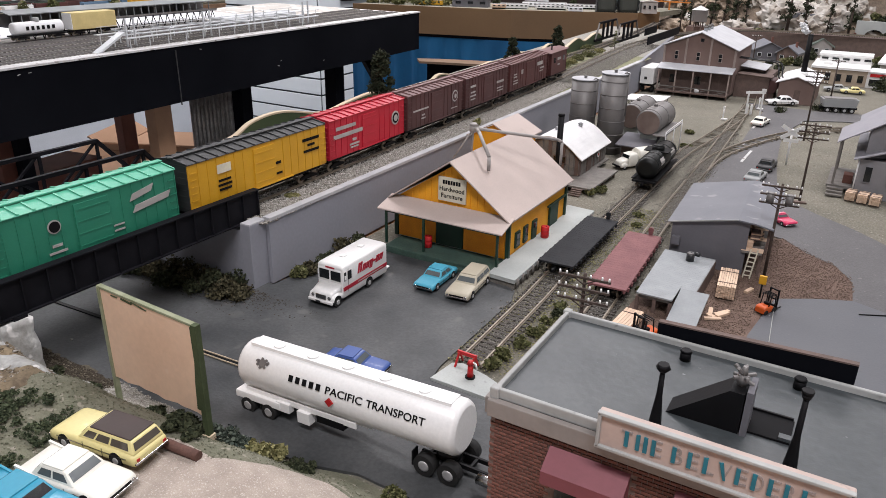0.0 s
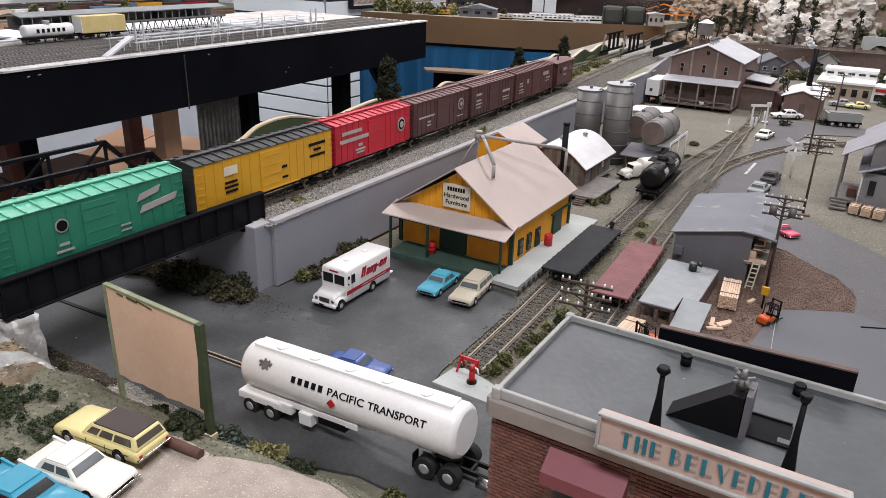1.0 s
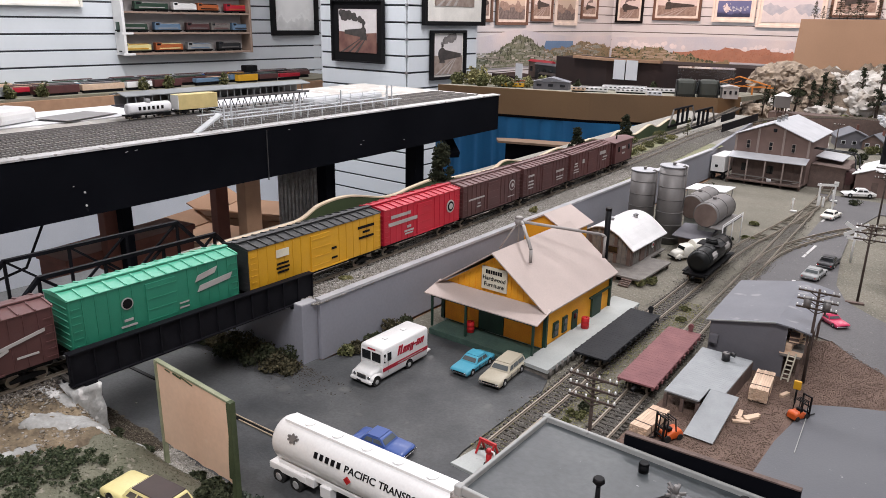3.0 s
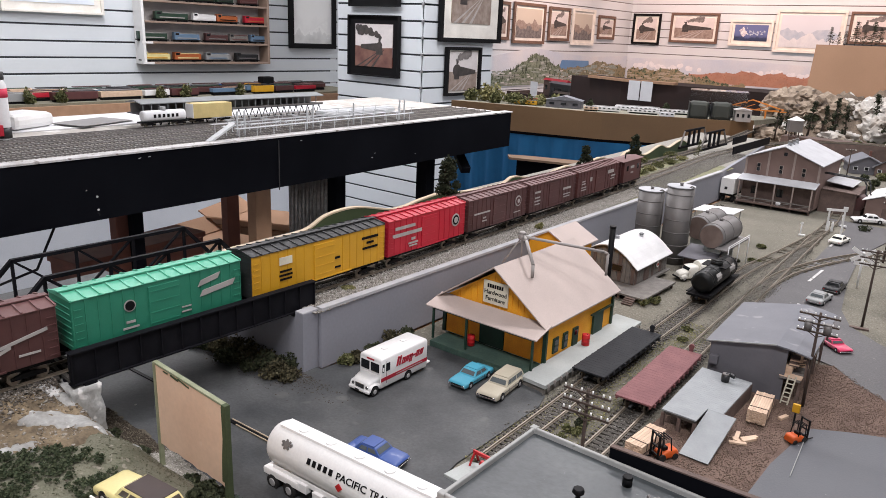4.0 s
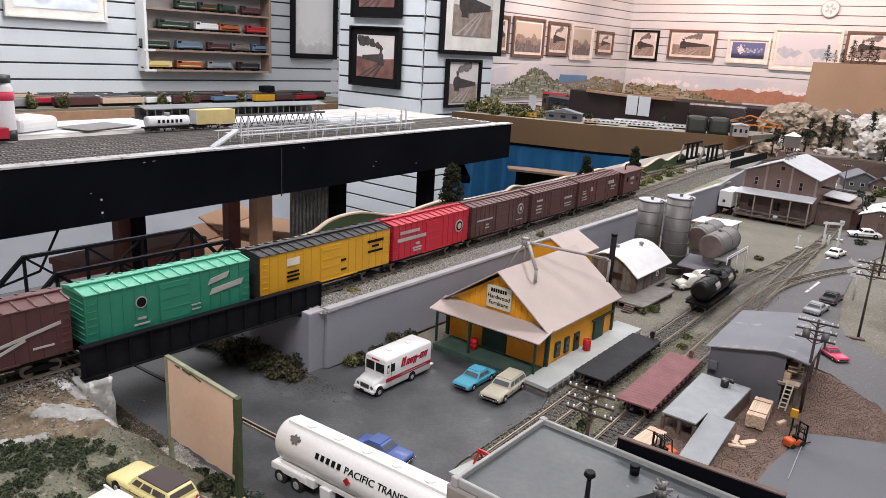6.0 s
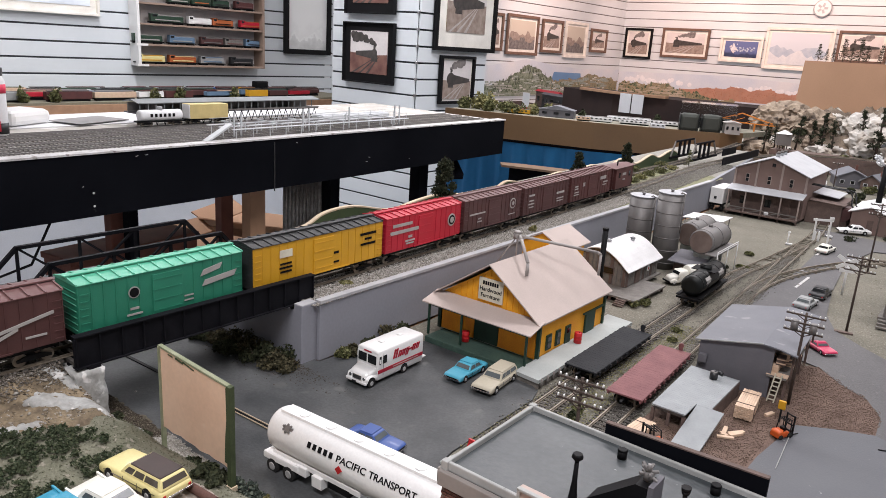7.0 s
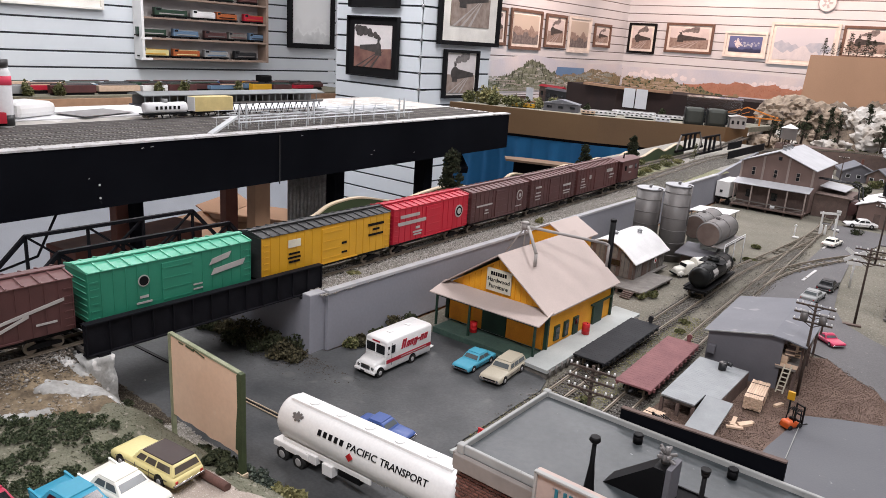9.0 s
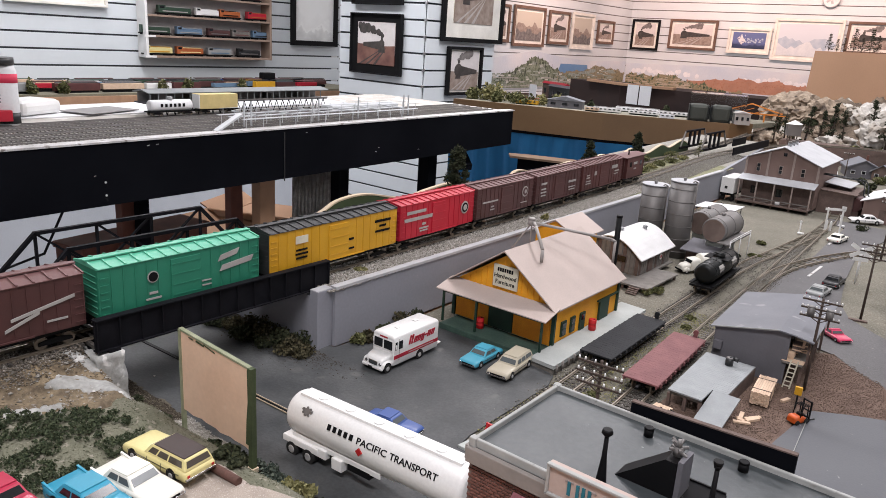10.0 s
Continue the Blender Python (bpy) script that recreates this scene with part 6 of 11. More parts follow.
# ---- rolling stock ----
def truck(parent, y, z, gauge=GAUGE, wheelbase=0.021, r=0.0052):
    """A two-axle bogie; z is the rail top."""
    b = part("bogie", box((0, y, z + r + 0.0012), (gauge + 0.0055, 0.0050, 0.0034), bev=0.0004), BLACK, parent)
    for s in (-1, 1):
        part("side_frame", prism([(y - wheelbase * 0.62, z + r - 0.001), (y + wheelbase * 0.62, z + r - 0.001), (y + wheelbase * 0.62, z + r + 0.0012), (y + wheelbase * 0.25, z + r + 0.0034), (y - wheelbase * 0.25, z + r + 0.0034), (y - wheelbase * 0.62, z + r + 0.0012)], s * (gauge / 2 + 0.0022) - 0.0008, s * (gauge / 2 + 0.0022) + 0.0008, "x"), BLACK, b)
    for dy in (-wheelbase / 2, wheelbase / 2):
        w = rod((-gauge / 2 - 0.0008, y + dy, z + r), (-gauge / 2 + 0.0008, y + dy, z + r), r, n=14)
        rod((gauge / 2 - 0.0008, y + dy, z + r), (gauge / 2 + 0.0008, y + dy, z + r), r, w, 14)
        rod((-gauge / 2, y + dy, z + r), (gauge / 2, y + dy, z + r), 0.0010, w, 6)
        part("wheelset", w, RAIL, b)
    return b


def placed(line, y):
    """The pose on a track line at y, with +y along the track."""
    length = along(line, 0)[3]
    best = min((abs(along(line, length * k / 600)[1] - y), k) for k in range(601))[1]
    x, yy, a, _ = along(line, length * best / 600)
    return pose(x, y, 0, 0, 0, math.degrees(a) - 90)


def boxcar(line, y0, y1, z, side, roof, label, style, group="freight train cars"):
    """A boxcar between y0 and y1; z is the rail top."""
    l, w, zb, zt = y1 - y0, 0.037, 0.0160, 0.0585
    c = thing("boxcar", label, "boxcar", placed(line, (y0 + y1) / 2) @ pose(0, 0, z), group)
    part("body", box((0, 0, (zb + zt) / 2), (w, l, zt - zb), bev=0.0005), side, c)
    part("underframe", box((0, 0, zb - 0.002), (w * 0.72, l * 0.96, 0.005)), BLACK, c)
    rf = prism([(-w / 2 - 0.0009, zt), (w / 2 + 0.0009, zt), (w / 2 + 0.0009, zt + 0.0006), (0, zt + 0.0036), (-w / 2 - 0.0009, zt + 0.0006)], -l / 2 - 0.0006, l / 2 + 0.0006, "y")
    r = part("roof", rf, roof, c)
    n = int(l / 0.0115)
    for k in range(n + 1):
        y = -l / 2 + l * k / n
        for s in (-1, 1):
            part("roof_rib", beam((s * (w / 2 + 0.0006), y, zt + 0.0011), (s * 0.0035, y, zt + 0.0037), 0.0014, 0.0010), roof, r)
    part("running_board", box((0, 0, zt + 0.0048), (0.0058, l + 0.004, 0.0010)), roof, r)
    n = int(l / 0.0105)
    for s in (-1, 1):
        for k in range(n + 1):
            y = -l / 2 + 0.0008 + (l - 0.0016) * k / n
            if abs(y) > 0.0165:
                part("side_post", box((s * (w / 2 + 0.0002), y, (zb + zt) / 2), (0.0007, 0.0009, zt - zb - 0.002)), side, c)
        d = part("door", box((s * (w / 2 + 0.0006), 0, (zb + zt) / 2 - 0.0010), (0.0012, 0.0290, zt - zb - 0.005), bev=0.0002), side, c, "sliding side door")
        for k in range(4):
            part("door_rib", box((s * (w / 2 + 0.0013), 0, zb + 0.006 + k * 0.0095), (0.0005, 0.0280, 0.0010)), side, d)
        part("door_rail", box((s * (w / 2 + 0.0010), 0.008, zb + 0.0010), (0.0016, 0.062, 0.0012)), side, c)
        for e in (-1, 1):
            for k in range(6):
                part("ladder_rung", box((s * (w / 2 + 0.0012), e * (l / 2 - 0.0050), zb + 0.004 + k * 0.0062), (0.0006, 0.0072, 0.0006)), side, c)
    endm = BOXBLACK if style == "yellow" else side
    for e in (-1, 1):
        if endm is not side:
            part("end_panel", box((0, e * (l / 2 + 0.0001), (zb + zt) / 2), (w - 0.0004, 0.0010, zt - zb - 0.0004)), endm, c, "black end panel")
        for k in range(7):
            part("end_rib", rod((-w / 2 + 0.002, e * l / 2, zb + 0.004 + k * 0.0054), (w / 2 - 0.002, e * l / 2, zb + 0.004 + k * 0.0054), 0.0007, n=6), endm, c)
        part("coupler", box((0, e * (l / 2 + 0.004), 0.0105), (0.0028, 0.009, 0.0028), bev=0.0004), BLACK, c)
    part("brake_wheel", rod((0.006, l / 2 + 0.0012, zt - 0.008), (0.006, l / 2 + 0.0020, zt - 0.008), 0.0034, n=12), BLACK, c)
    for e in (-1, 1):
        truck(c, e * (l / 2 - 0.022), 0)
    pl = pose(w / 2 + 0.0008, 0, (zb + zt) / 2) @ YZ

    def marks(rows, colour=LETTER, name="lettering_bar"):
        bars(c, pl, l, zt - zb, rows, colour, name)
    if style == "green":
        em = rod((0, 0, 0), (0, 0, 0.0005), 0.0052, n=18)
        em.transform(pl @ pose(-l * 0.20, 0.006, 0))
        part("emblem", em, LETTER, c, "round white emblem")
        em = rod((0, 0, 0), (0, 0, 0.0008), 0.0042, n=18)
        em.transform(pl @ pose(-l * 0.20, 0.006, 0))
        part("emblem_core", em, INK, c)
        marks([(-0.20, -0.20, 0.05, 0.05), (-0.20, -0.32, 0.09, 0.04), (0.13, -0.2, 0.06, 0.03), (0.13, -0.3, 0.06, 0.03)])
        sl = bmesh.new()
        for k, (x, yy, ln) in enumerate([(0.285, 0.26, 0.13), (0.34, 0.03, 0.22)]):
            prism([(l * (x - ln / 2) - 0.002, yy * (zt - zb) - 0.0045), (l * (x + ln / 2) - 0.002, yy * (zt - zb) - 0.0005), (l * (x + ln / 2) + 0.001, yy * (zt - zb) + 0.0050), (l * (x - ln / 2) + 0.001, yy * (zt - zb) + 0.0010)], -0.0003, 0.0004, "z", sl)
        sl.transform(pl)
        part("slogan_shape", sl, LETTER, c, "slanted white slogan shapes")
    elif style == "yellow":
        part("shield", box((w / 2 + 0.0009, -l * 0.28, (zb + zt) / 2 + 0.010), (0.0005, 0.0165, 0.0080)), CREAM, c, "small white and red shield")
        marks([(-0.28, 0.27, 0.072, 0.03), (-0.28, 0.20, 0.072, 0.03)], RED, "shield_bar")
        marks([(-0.28, -0.02, 0.08, 0.05), (-0.28, -0.12, 0.09, 0.05), (-0.28, -0.22, 0.08, 0.05), (0.07, -0.05, 0.10, 0.06), (0.07, -0.30, 0.11, 0.05), (0.37, 0.26, 0.14, 0.07), (0.37, 0.12, 0.06, 0.06), (0.37, -0.02, 0.13, 0.06)], INK)
    elif style == "red":
        marks([(-0.30, 0.26, 0.24, 0.09), (-0.27, 0.06, 0.36, 0.10), (-0.20, -0.14, 0.05, 0.07), (-0.20, -0.26, 0.12, 0.05), (-0.20, -0.34, 0.10, 0.04)])
        for rr, mt, dz in ((0.0085, LETTER, 0.0005), (0.0064, INK, 0.0009), (0.0040, LETTER, 0.0012)):
            em = rod((0, 0, 0), (0, 0, dz), rr, n=20)
            em.transform(pl @ pose(l * 0.36, 0.002, 0))
            part("emblem", em, mt, c)
    elif style == "round":
        marks([(-0.28, 0.02, 0.26, 0.05), (-0.24, -0.16, 0.05, 0.05), (-0.24, -0.26, 0.07, 0.04), (0.33, -0.28, 0.12, 0.03)])
        for rr, mt, dz in ((0.0080, LETTER, 0.0005), (0.0062, side, 0.0009), (0.0030, LETTER, 0.0012)):
            em = rod((0, 0, 0), (0, 0, dz), rr, n=20)
            em.transform(pl @ pose(l * 0.34, 0.004, 0))
            part("emblem", em, mt, c)
    elif style == "slant":
        slash = bmesh.new()
        for x, yy, ln in ((0.30, 0.02, 0.30), (0.20, -0.16, 0.16)):
            prism([(l * (x - ln / 2), yy * (zt - zb) - 0.006), (l * (x + ln / 2), yy * (zt - zb) + 0.0035), (l * (x + ln / 2), yy * (zt - zb) + 0.0062), (l * (x - ln / 2), yy * (zt - zb) - 0.0036)], -0.0003, 0.0004, "z", slash)
        slash.transform(pl)
        part("slash_shape", slash, LETTER, c, "slanted white slash")
        marks([(-0.33, 0.10, 0.12, 0.05), (-0.33, -0.05, 0.10, 0.05), (-0.33, -0.18, 0.12, 0.04), (0.36, -0.26, 0.10, 0.04)])
    elif style == "chief":
        marks([(-0.20, 0.12, 0.05, 0.16), (-0.37, 0.10, 0.07, 0.05), (-0.37, 0.0, 0.08, 0.05), (-0.36, -0.14, 0.11, 0.04), (-0.36, -0.24, 0.12, 0.04), (0.28, 0.22, 0.15, 0.14), (0.35, 0.02, 0.12, 0.06), (0.33, -0.1, 0.10, 0.04)])
    else:
        marks([(-0.34, 0.2, 0.12, 0.07), (-0.34, 0.0, 0.10, 0.05), (-0.34, -0.12, 0.12, 0.05), (-0.34, -0.24, 0.10, 0.04), (0.30, 0.06, 0.18, 0.08), (0.30, -0.16, 0.16, 0.04), (0.30, -0.26, 0.14, 0.04)])
    return c


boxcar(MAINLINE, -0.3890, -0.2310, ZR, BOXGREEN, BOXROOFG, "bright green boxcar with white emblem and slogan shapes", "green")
boxcar(MAINLINE, -0.2190, -0.0315, ZR, BOXYELLOW, BOXBLACK, "long yellow refrigerator boxcar with a black roof", "yellow")
boxcar(MAINLINE, -0.0245, 0.1290, ZR, BOXRED, BOXRED, "bright red boxcar with a round white emblem", "red")
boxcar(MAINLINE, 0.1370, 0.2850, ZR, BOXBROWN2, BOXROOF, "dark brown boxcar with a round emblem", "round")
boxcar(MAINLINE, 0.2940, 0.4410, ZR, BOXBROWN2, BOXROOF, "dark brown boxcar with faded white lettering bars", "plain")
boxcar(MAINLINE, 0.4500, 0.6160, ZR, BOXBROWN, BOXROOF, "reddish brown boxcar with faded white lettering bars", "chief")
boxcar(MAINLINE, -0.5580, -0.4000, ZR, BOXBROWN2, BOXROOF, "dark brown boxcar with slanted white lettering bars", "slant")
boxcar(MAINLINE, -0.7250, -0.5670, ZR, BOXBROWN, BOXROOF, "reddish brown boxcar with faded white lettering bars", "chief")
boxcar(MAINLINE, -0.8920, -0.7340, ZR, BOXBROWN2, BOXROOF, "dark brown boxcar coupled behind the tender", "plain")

# caboose
cb = thing("caboose", "oxide red caboose at the end of the train", "caboose", placed(MAINLINE, 0.6850) @ pose(0, 0, ZR), "freight train cars")
part("body", box((0, 0, 0.0350), (0.035, 0.080, 0.040), bev=0.0005), BOXBROWN, cb)
part("roof", prism([(-0.019, 0.055), (0.019, 0.055), (0.019, 0.0558), (0, 0.0588), (-0.019, 0.0558)], -0.051, 0.051, "y"), BOXROOF, cb)
part("platform", box((0, 0, 0.0140), (0.033, 0.102, 0.0022)), BLACK, cb)
for y in (-0.024, 0.026):
    part("window", box((0.0177, y, 0.0410), (0.0008, 0.0075, 0.0095)), DARKGLASS, cb)
for e in (-1, 1):
    part("end_rail", box((0, e * 0.050, 0.0200), (0.030, 0.0008, 0.0100)), BOXBROWN, cb)
    for x in (-0.0145, 0.0145):
        part("end_post", rod((x, e * 0.0495, 0.014), (x, e * 0.0495, 0.055), 0.0007, n=6), BOXBROWN, cb)
    truck(cb, e * 0.030, 0)
bars(cb, pose(0.0180, 0, 0.035) @ YZ, 0.08, 0.04, [(-0.02, 0.18, 0.22, 0.12), (-0.02, -0.08, 0.16, 0.07)], LETTER)
part("smoke_pipe", rod((0.006, -0.012, 0.057), (0.006, -0.012, 0.066), 0.0014, n=8), BLACK, cb)

# steam locomotive and tender at the head of the train, past the bridges
LOCO = mat("loco_black", (0.006, 0.007, 0.007), (0.010, 0.011, 0.011), 0.40, 40, 700, 0.1, spec=0.22)
td = thing("tender", "black locomotive tender with a coal load", "tender", placed(MAINLINE, -0.9850) @ pose(0, 0, ZR))
part("tank", box((0, 0, 0.034), (0.036, 0.150, 0.036), bev=0.001), LOCO, td)
part("coal_load", lumps("coal_load", np.c_[RNG.uniform(-0.014, 0.014, 240), RNG.uniform(-0.065, 0.01, 240), RNG.uniform(0.051, 0.056, 240)], RNG.uniform(0.002, 0.004, 240), BLACK), None, td)
part("deck", box((0, 0.035, 0.0535), (0.034, 0.07, 0.003)), LOCO, td)
bars(td, pose(0.0184, 0, 0.036) @ YZ, 0.15, 0.036, [(0, 0, 0.30, 0.10)], LETTER)
for e in (-1, 1):
    truck(td, e * 0.045, 0, wheelbase=0.036)
lo = thing("steam_locomotive", "large black streamlined steam locomotive at the train's head", "locomotive", placed(MAINLINE, -1.2250) @ pose(0, 0, ZR))
rings = []
for y, r in ((-0.145, 0.004), (-0.1435, 0.012), (-0.140, 0.0165), (-0.05, 0.0170), (0.03, 0.0185), (0.085, 0.0190)):
    rings.append([(r * math.cos(a * math.tau / 24), y, 0.038 + r * math.sin(a * math.tau / 24)) for a in range(24)])
part("boiler", loft(rings), LOCO, lo)
part("cab", box((0, 0.108, 0.042), (0.037, 0.040, 0.038), bev=0.001), LOCO, lo)
part("cab_roof", box((0, 0.110, 0.0625), (0.039, 0.050, 0.0022), bev=0.0008), LOCO, lo)
for s in (-1, 1):
    part("cab_window", box((s * 0.0187, 0.104, 0.050), (0.0006, 0.014, 0.010)), DARKGLASS, lo)
    part("running_board", box((s * 0.0165, -0.02, 0.031), (0.006, 0.23, 0.0014)), LOCO, lo)
    part("handrail", rod((s * 0.0172, -0.135, 0.043), (s * 0.0192, 0.085, 0.044), 0.0005, n=6), CHROME, lo)
    part("cylinder", rod((s * 0.0155, -0.118, 0.0125), (s * 0.0155, -0.092, 0.0125), 0.0058, n=14), LOCO, lo)
    part("main_rod", box((s * 0.0150, -0.035, 0.0100), (0.0014, 0.12, 0.0022)), CHROME, lo)
    for k in range(4):
        w = part("driving_wheel", rod((s * 0.0085, -0.070 + 0.036 * k, 0.0115), (s * 0.0110, -0.070 + 0.036 * k, 0.0115), 0.0112, n=22), LOCO, lo)
        part("wheel_hub", rod((s * 0.0108, -0.070 + 0.036 * k, 0.0115), (s * 0.0125, -0.070 + 0.036 * k, 0.0115), 0.0042, n=12), CHROME, w)
part("smoke_box_door", rod((0, -0.145, 0.038), (0, -0.148, 0.038), 0.008, n=18), LOCO, lo)
part("headlight", rod((0, -0.143, 0.054), (0, -0.148, 0.054), 0.0036, n=14), CHROME, lo)
part("chimney", box((0, -0.115, 0.0555), (0.010, 0.022, 0.006), bev=0.002), LOCO, lo)
for y in (-0.06, 0.0, 0.05):
    part("dome", box((0, y, 0.0565), (0.012, 0.026, 0.006), bev=0.0024), LOCO, lo)
part("pilot", prism([(-0.0155, 0.002), (0.0155, 0.002), (0.012, 0.018), (-0.012, 0.018)], -0.155, -0.140, "y"), LOCO, lo)
part("frame", box((0, -0.01, 0.0165), (0.014, 0.26, 0.012)), BLACK, lo)
truck(lo, -0.120, 0)
truck(lo, 0.100, 0)

# ---- stock on the sidings ----
def flatcar(line, y0, y1, z, deck, label):
    l, w = y1 - y0, 0.0365
    c = thing("flatcar", label, "flatcar", placed(line, (y0 + y1) / 2) @ pose(0, 0, z), "flatcars on the sidings")
    part("deck", box((0, 0, 0.0118), (w, l, 0.0016), bev=0.0003), deck, c)
    for k in range(26):
        part("deck_plank", box((0, -l / 2 + l * (k + 0.5) / 26, 0.0127), (w - 0.001, l / 26 - 0.00012, 0.0004)), deck, c)
    part("side_sill", prism([(-l / 2, 0.0112), (l / 2, 0.0112), (l / 2, 0.0088), (l * 0.3, 0.0062), (-l * 0.3, 0.0062), (-l / 2, 0.0088)], -w / 2 + 0.001, -w / 2 + 0.0026, "x"), deck, c)
    part("side_sill", prism([(-l / 2, 0.0112), (l / 2, 0.0112), (l / 2, 0.0088), (l * 0.3, 0.0062), (-l * 0.3, 0.0062), (-l / 2, 0.0088)], w / 2 - 0.0026, w / 2 - 0.001, "x"), deck, c)
    part("centre_sill", box((0, 0, 0.0085), (0.008, l * 0.96, 0.005)), BLACK, c)
    for k in range(11):
        for s in (-1, 1):
            part("stake_pocket", box((s * (w / 2 + 0.0004), -l / 2 + 0.008 + (l - 0.016) * k / 10, 0.0100), (0.0016, 0.0026, 0.0034)), deck, c)
    for e in (-1, 1):
        part("coupler", box((0, e * (l / 2 + 0.0035), 0.0075), (0.0028, 0.009, 0.0028), bev=0.0004), BLACK, c)
        truck(c, e * (l / 2 - 0.020), 0, r=0.0042)
    part("brake_stand", box((0.006, l / 2 + 0.0008, 0.0150), (0.0044, 0.0018, 0.0075), bev=0.0003), deck, c)
    part("brake_wheel", rod((0.006, l / 2 - 0.0002, 0.0182), (0.006, l / 2 + 0.0024, 0.0182), 0.0029, n=14), deck, c)
    return c


flatcar(LINE_A, -0.002, 0.146, 0.0052, GREYDECK, "black flatcar beside the freight platform")
flatcar(LINE_B, -0.026, 0.124, 0.0052, MAROON, "maroon flatcar with a worn plank deck")

tk = thing("tank_car", "black railway tank car with white lettering bars", "tank car", placed(LINE_A, 0.381) @ pose(0, 0, 0.0052))
rings = []
for y, f in ((-0.060, 0.55), (-0.0585, 0.82), (-0.055, 1.0), (0.055, 1.0), (0.0585, 0.82), (0.060, 0.55)):
    rings.append([(0.0150 * f * math.cos(a * math.tau / 22), y, 0.0275 + 0.0150 * f * math.sin(a * math.tau / 22)) for a in range(22)])
part("tank", loft(rings), LOCO, tk)
part("dome", rod((0, 0, 0.040), (0, 0, 0.0465), 0.0085, n=18), LOCO, tk)
part("dome_cap", rod((0, 0, 0.0465), (0, 0, 0.0480), 0.0075, n=18, r2=0.0050), LOCO, tk)
part("dome_walk", box((0, 0, 0.0405), (0.034, 0.026, 0.0010)), BLACK, tk)
for y in (-0.050, -0.026, 0.026, 0.050):
    part("tank_strap", rod((0, y - 0.0006, 0.0275), (0, y + 0.0006, 0.0275), 0.0154, n=22), LOCO, tk)
part("frame", box((0, 0, 0.0115), (0.031, 0.134, 0.003), bev=0.0003), BLACK, tk)
for x in (-0.0150, 0.0150):
    part("walkway", box((x, 0, 0.0142), (0.0045, 0.128, 0.0008)), BLACK, tk)
    part("handrail", rod((x * 1.05, -0.060, 0.029), (x * 1.05, 0.060, 0.029), 0.0004, n=6), BLACK, tk)
bars(tk, pose(0.0150, 0, 0.0310, 0, 0, 0) @ YZ, 0.11, 0.014, [(-0.26, 0, 0.16, 0.5), (0.26, 0, 0.2, 0.5)], LETTER)
bars(tk, pose(0.0132, 0.0, 0.0352, 0, -28, 0) @ YZ, 0.11, 0.014, [(-0.26, 0, 0.17, 0.35), (0.26, 0, 0.2, 0.35)], LETTER)
for e in (-1, 1):
    truck(tk, e * 0.044, 0, r=0.0046)
    part("coupler", box((0, e * 0.071, 0.0095), (0.0028, 0.009, 0.0028), bev=0.0004), BLACK, tk)

# ---- grey gabled storehouse by the yard ----
hs = thing("storehouse", "dark grey storehouse with a broad faded grey roof", "building", pose(0.1370, 0.1060, 0, 0, 0, 3))
HW, HD = 0.0735, 0.138
ROOFLINE = [(-0.0048, 0.0440), (0.028, 0.0508), (0.0625, 0.0578), (0.080, 0.0566), (0.0955, 0.0535)]
part("front_wall", prism([(0, 0), (HW, 0), (HW, 0.0562), (0.0625, 0.0570), (0, 0.0442)], 0.0, 0.003, "y"), GREYWALL, hs)
part("rear_wall", prism([(0, 0), (HW, 0), (HW, 0.0562), (0.0625, 0.0570), (0, 0.0442)], HD - 0.003, HD, "y"), GREYWALL, hs)
part("side_wall", box((0.0015, HD / 2, 0.0222), (0.003, HD - 0.0062, 0.0444)), GREYWALL, hs)
part("open_side_wall", box((HW - 0.016, HD / 2, 0.0270), (0.003, HD - 0.0062, 0.054)), WOODBROWN, hs, "brown boarded wall inside the open side")
for n, (p, q) in enumerate(zip(ROOFLINE, ROOFLINE[1:])):
    part("roof_slope", prism([p, q, (q[0], q[1] + 0.0015), (p[0], p[1] + 0.0015)], -0.0030 - 0.0006 * n, HD + 0.008, "y"), GREYROOF, hs, "broad faded grey roof sheet")
part("eave_edge", beam((-0.0046, -0.0034, 0.0452), (0.0625, -0.0042, 0.0592), 0.0007, 0.0012), COPING, hs)
part("meter_box", box((0.0060, -0.0028, 0.0265), (0.0082, 0.0056, 0.0090), bev=0.0003), GREYWALL, hs)
dk = part("side_dock", box((0.0795, HD / 2 - 0.002, 0.0268), (0.0190, HD, 0.0022)), WOODGREY, hs, "plank side dock")
for k in range(12):
    part("dock_plank", box((0.0795, 0.004 + 0.0115 * k, 0.0281), (0.0205, 0.0108, 0.0006)), LUMBER if k % 3 == 0 else WOODGREY, dk)
for y in (0.004, 0.046, 0.090, HD - 0.006):
    part("dock_leg", box((0.0880, y, 0.0130), (0.0024, 0.0024, 0.0260)), WOODBROWN, hs)
    part("dock_post", box((0.0915, y, 0.0405), (0.0020, 0.0020, 0.0250)), WOODBROWN, hs)
for x in (0.0785, 0.0850):
    part("ladder_rail", beam((x - 0.0030, -0.0060, 0.001), (x, -0.0020, 0.0310), 0.0010, 0.0010), CREAM, hs)
for k in range(6):
    f = (k + 0.6) / 6.4
    part("ladder_rung", box((0.0788 + 0.003 * f, -0.0060 + 0.004 * f, 0.001 + 0.030 * f), (0.0066, 0.0009, 0.0010)), CREAM, hs)
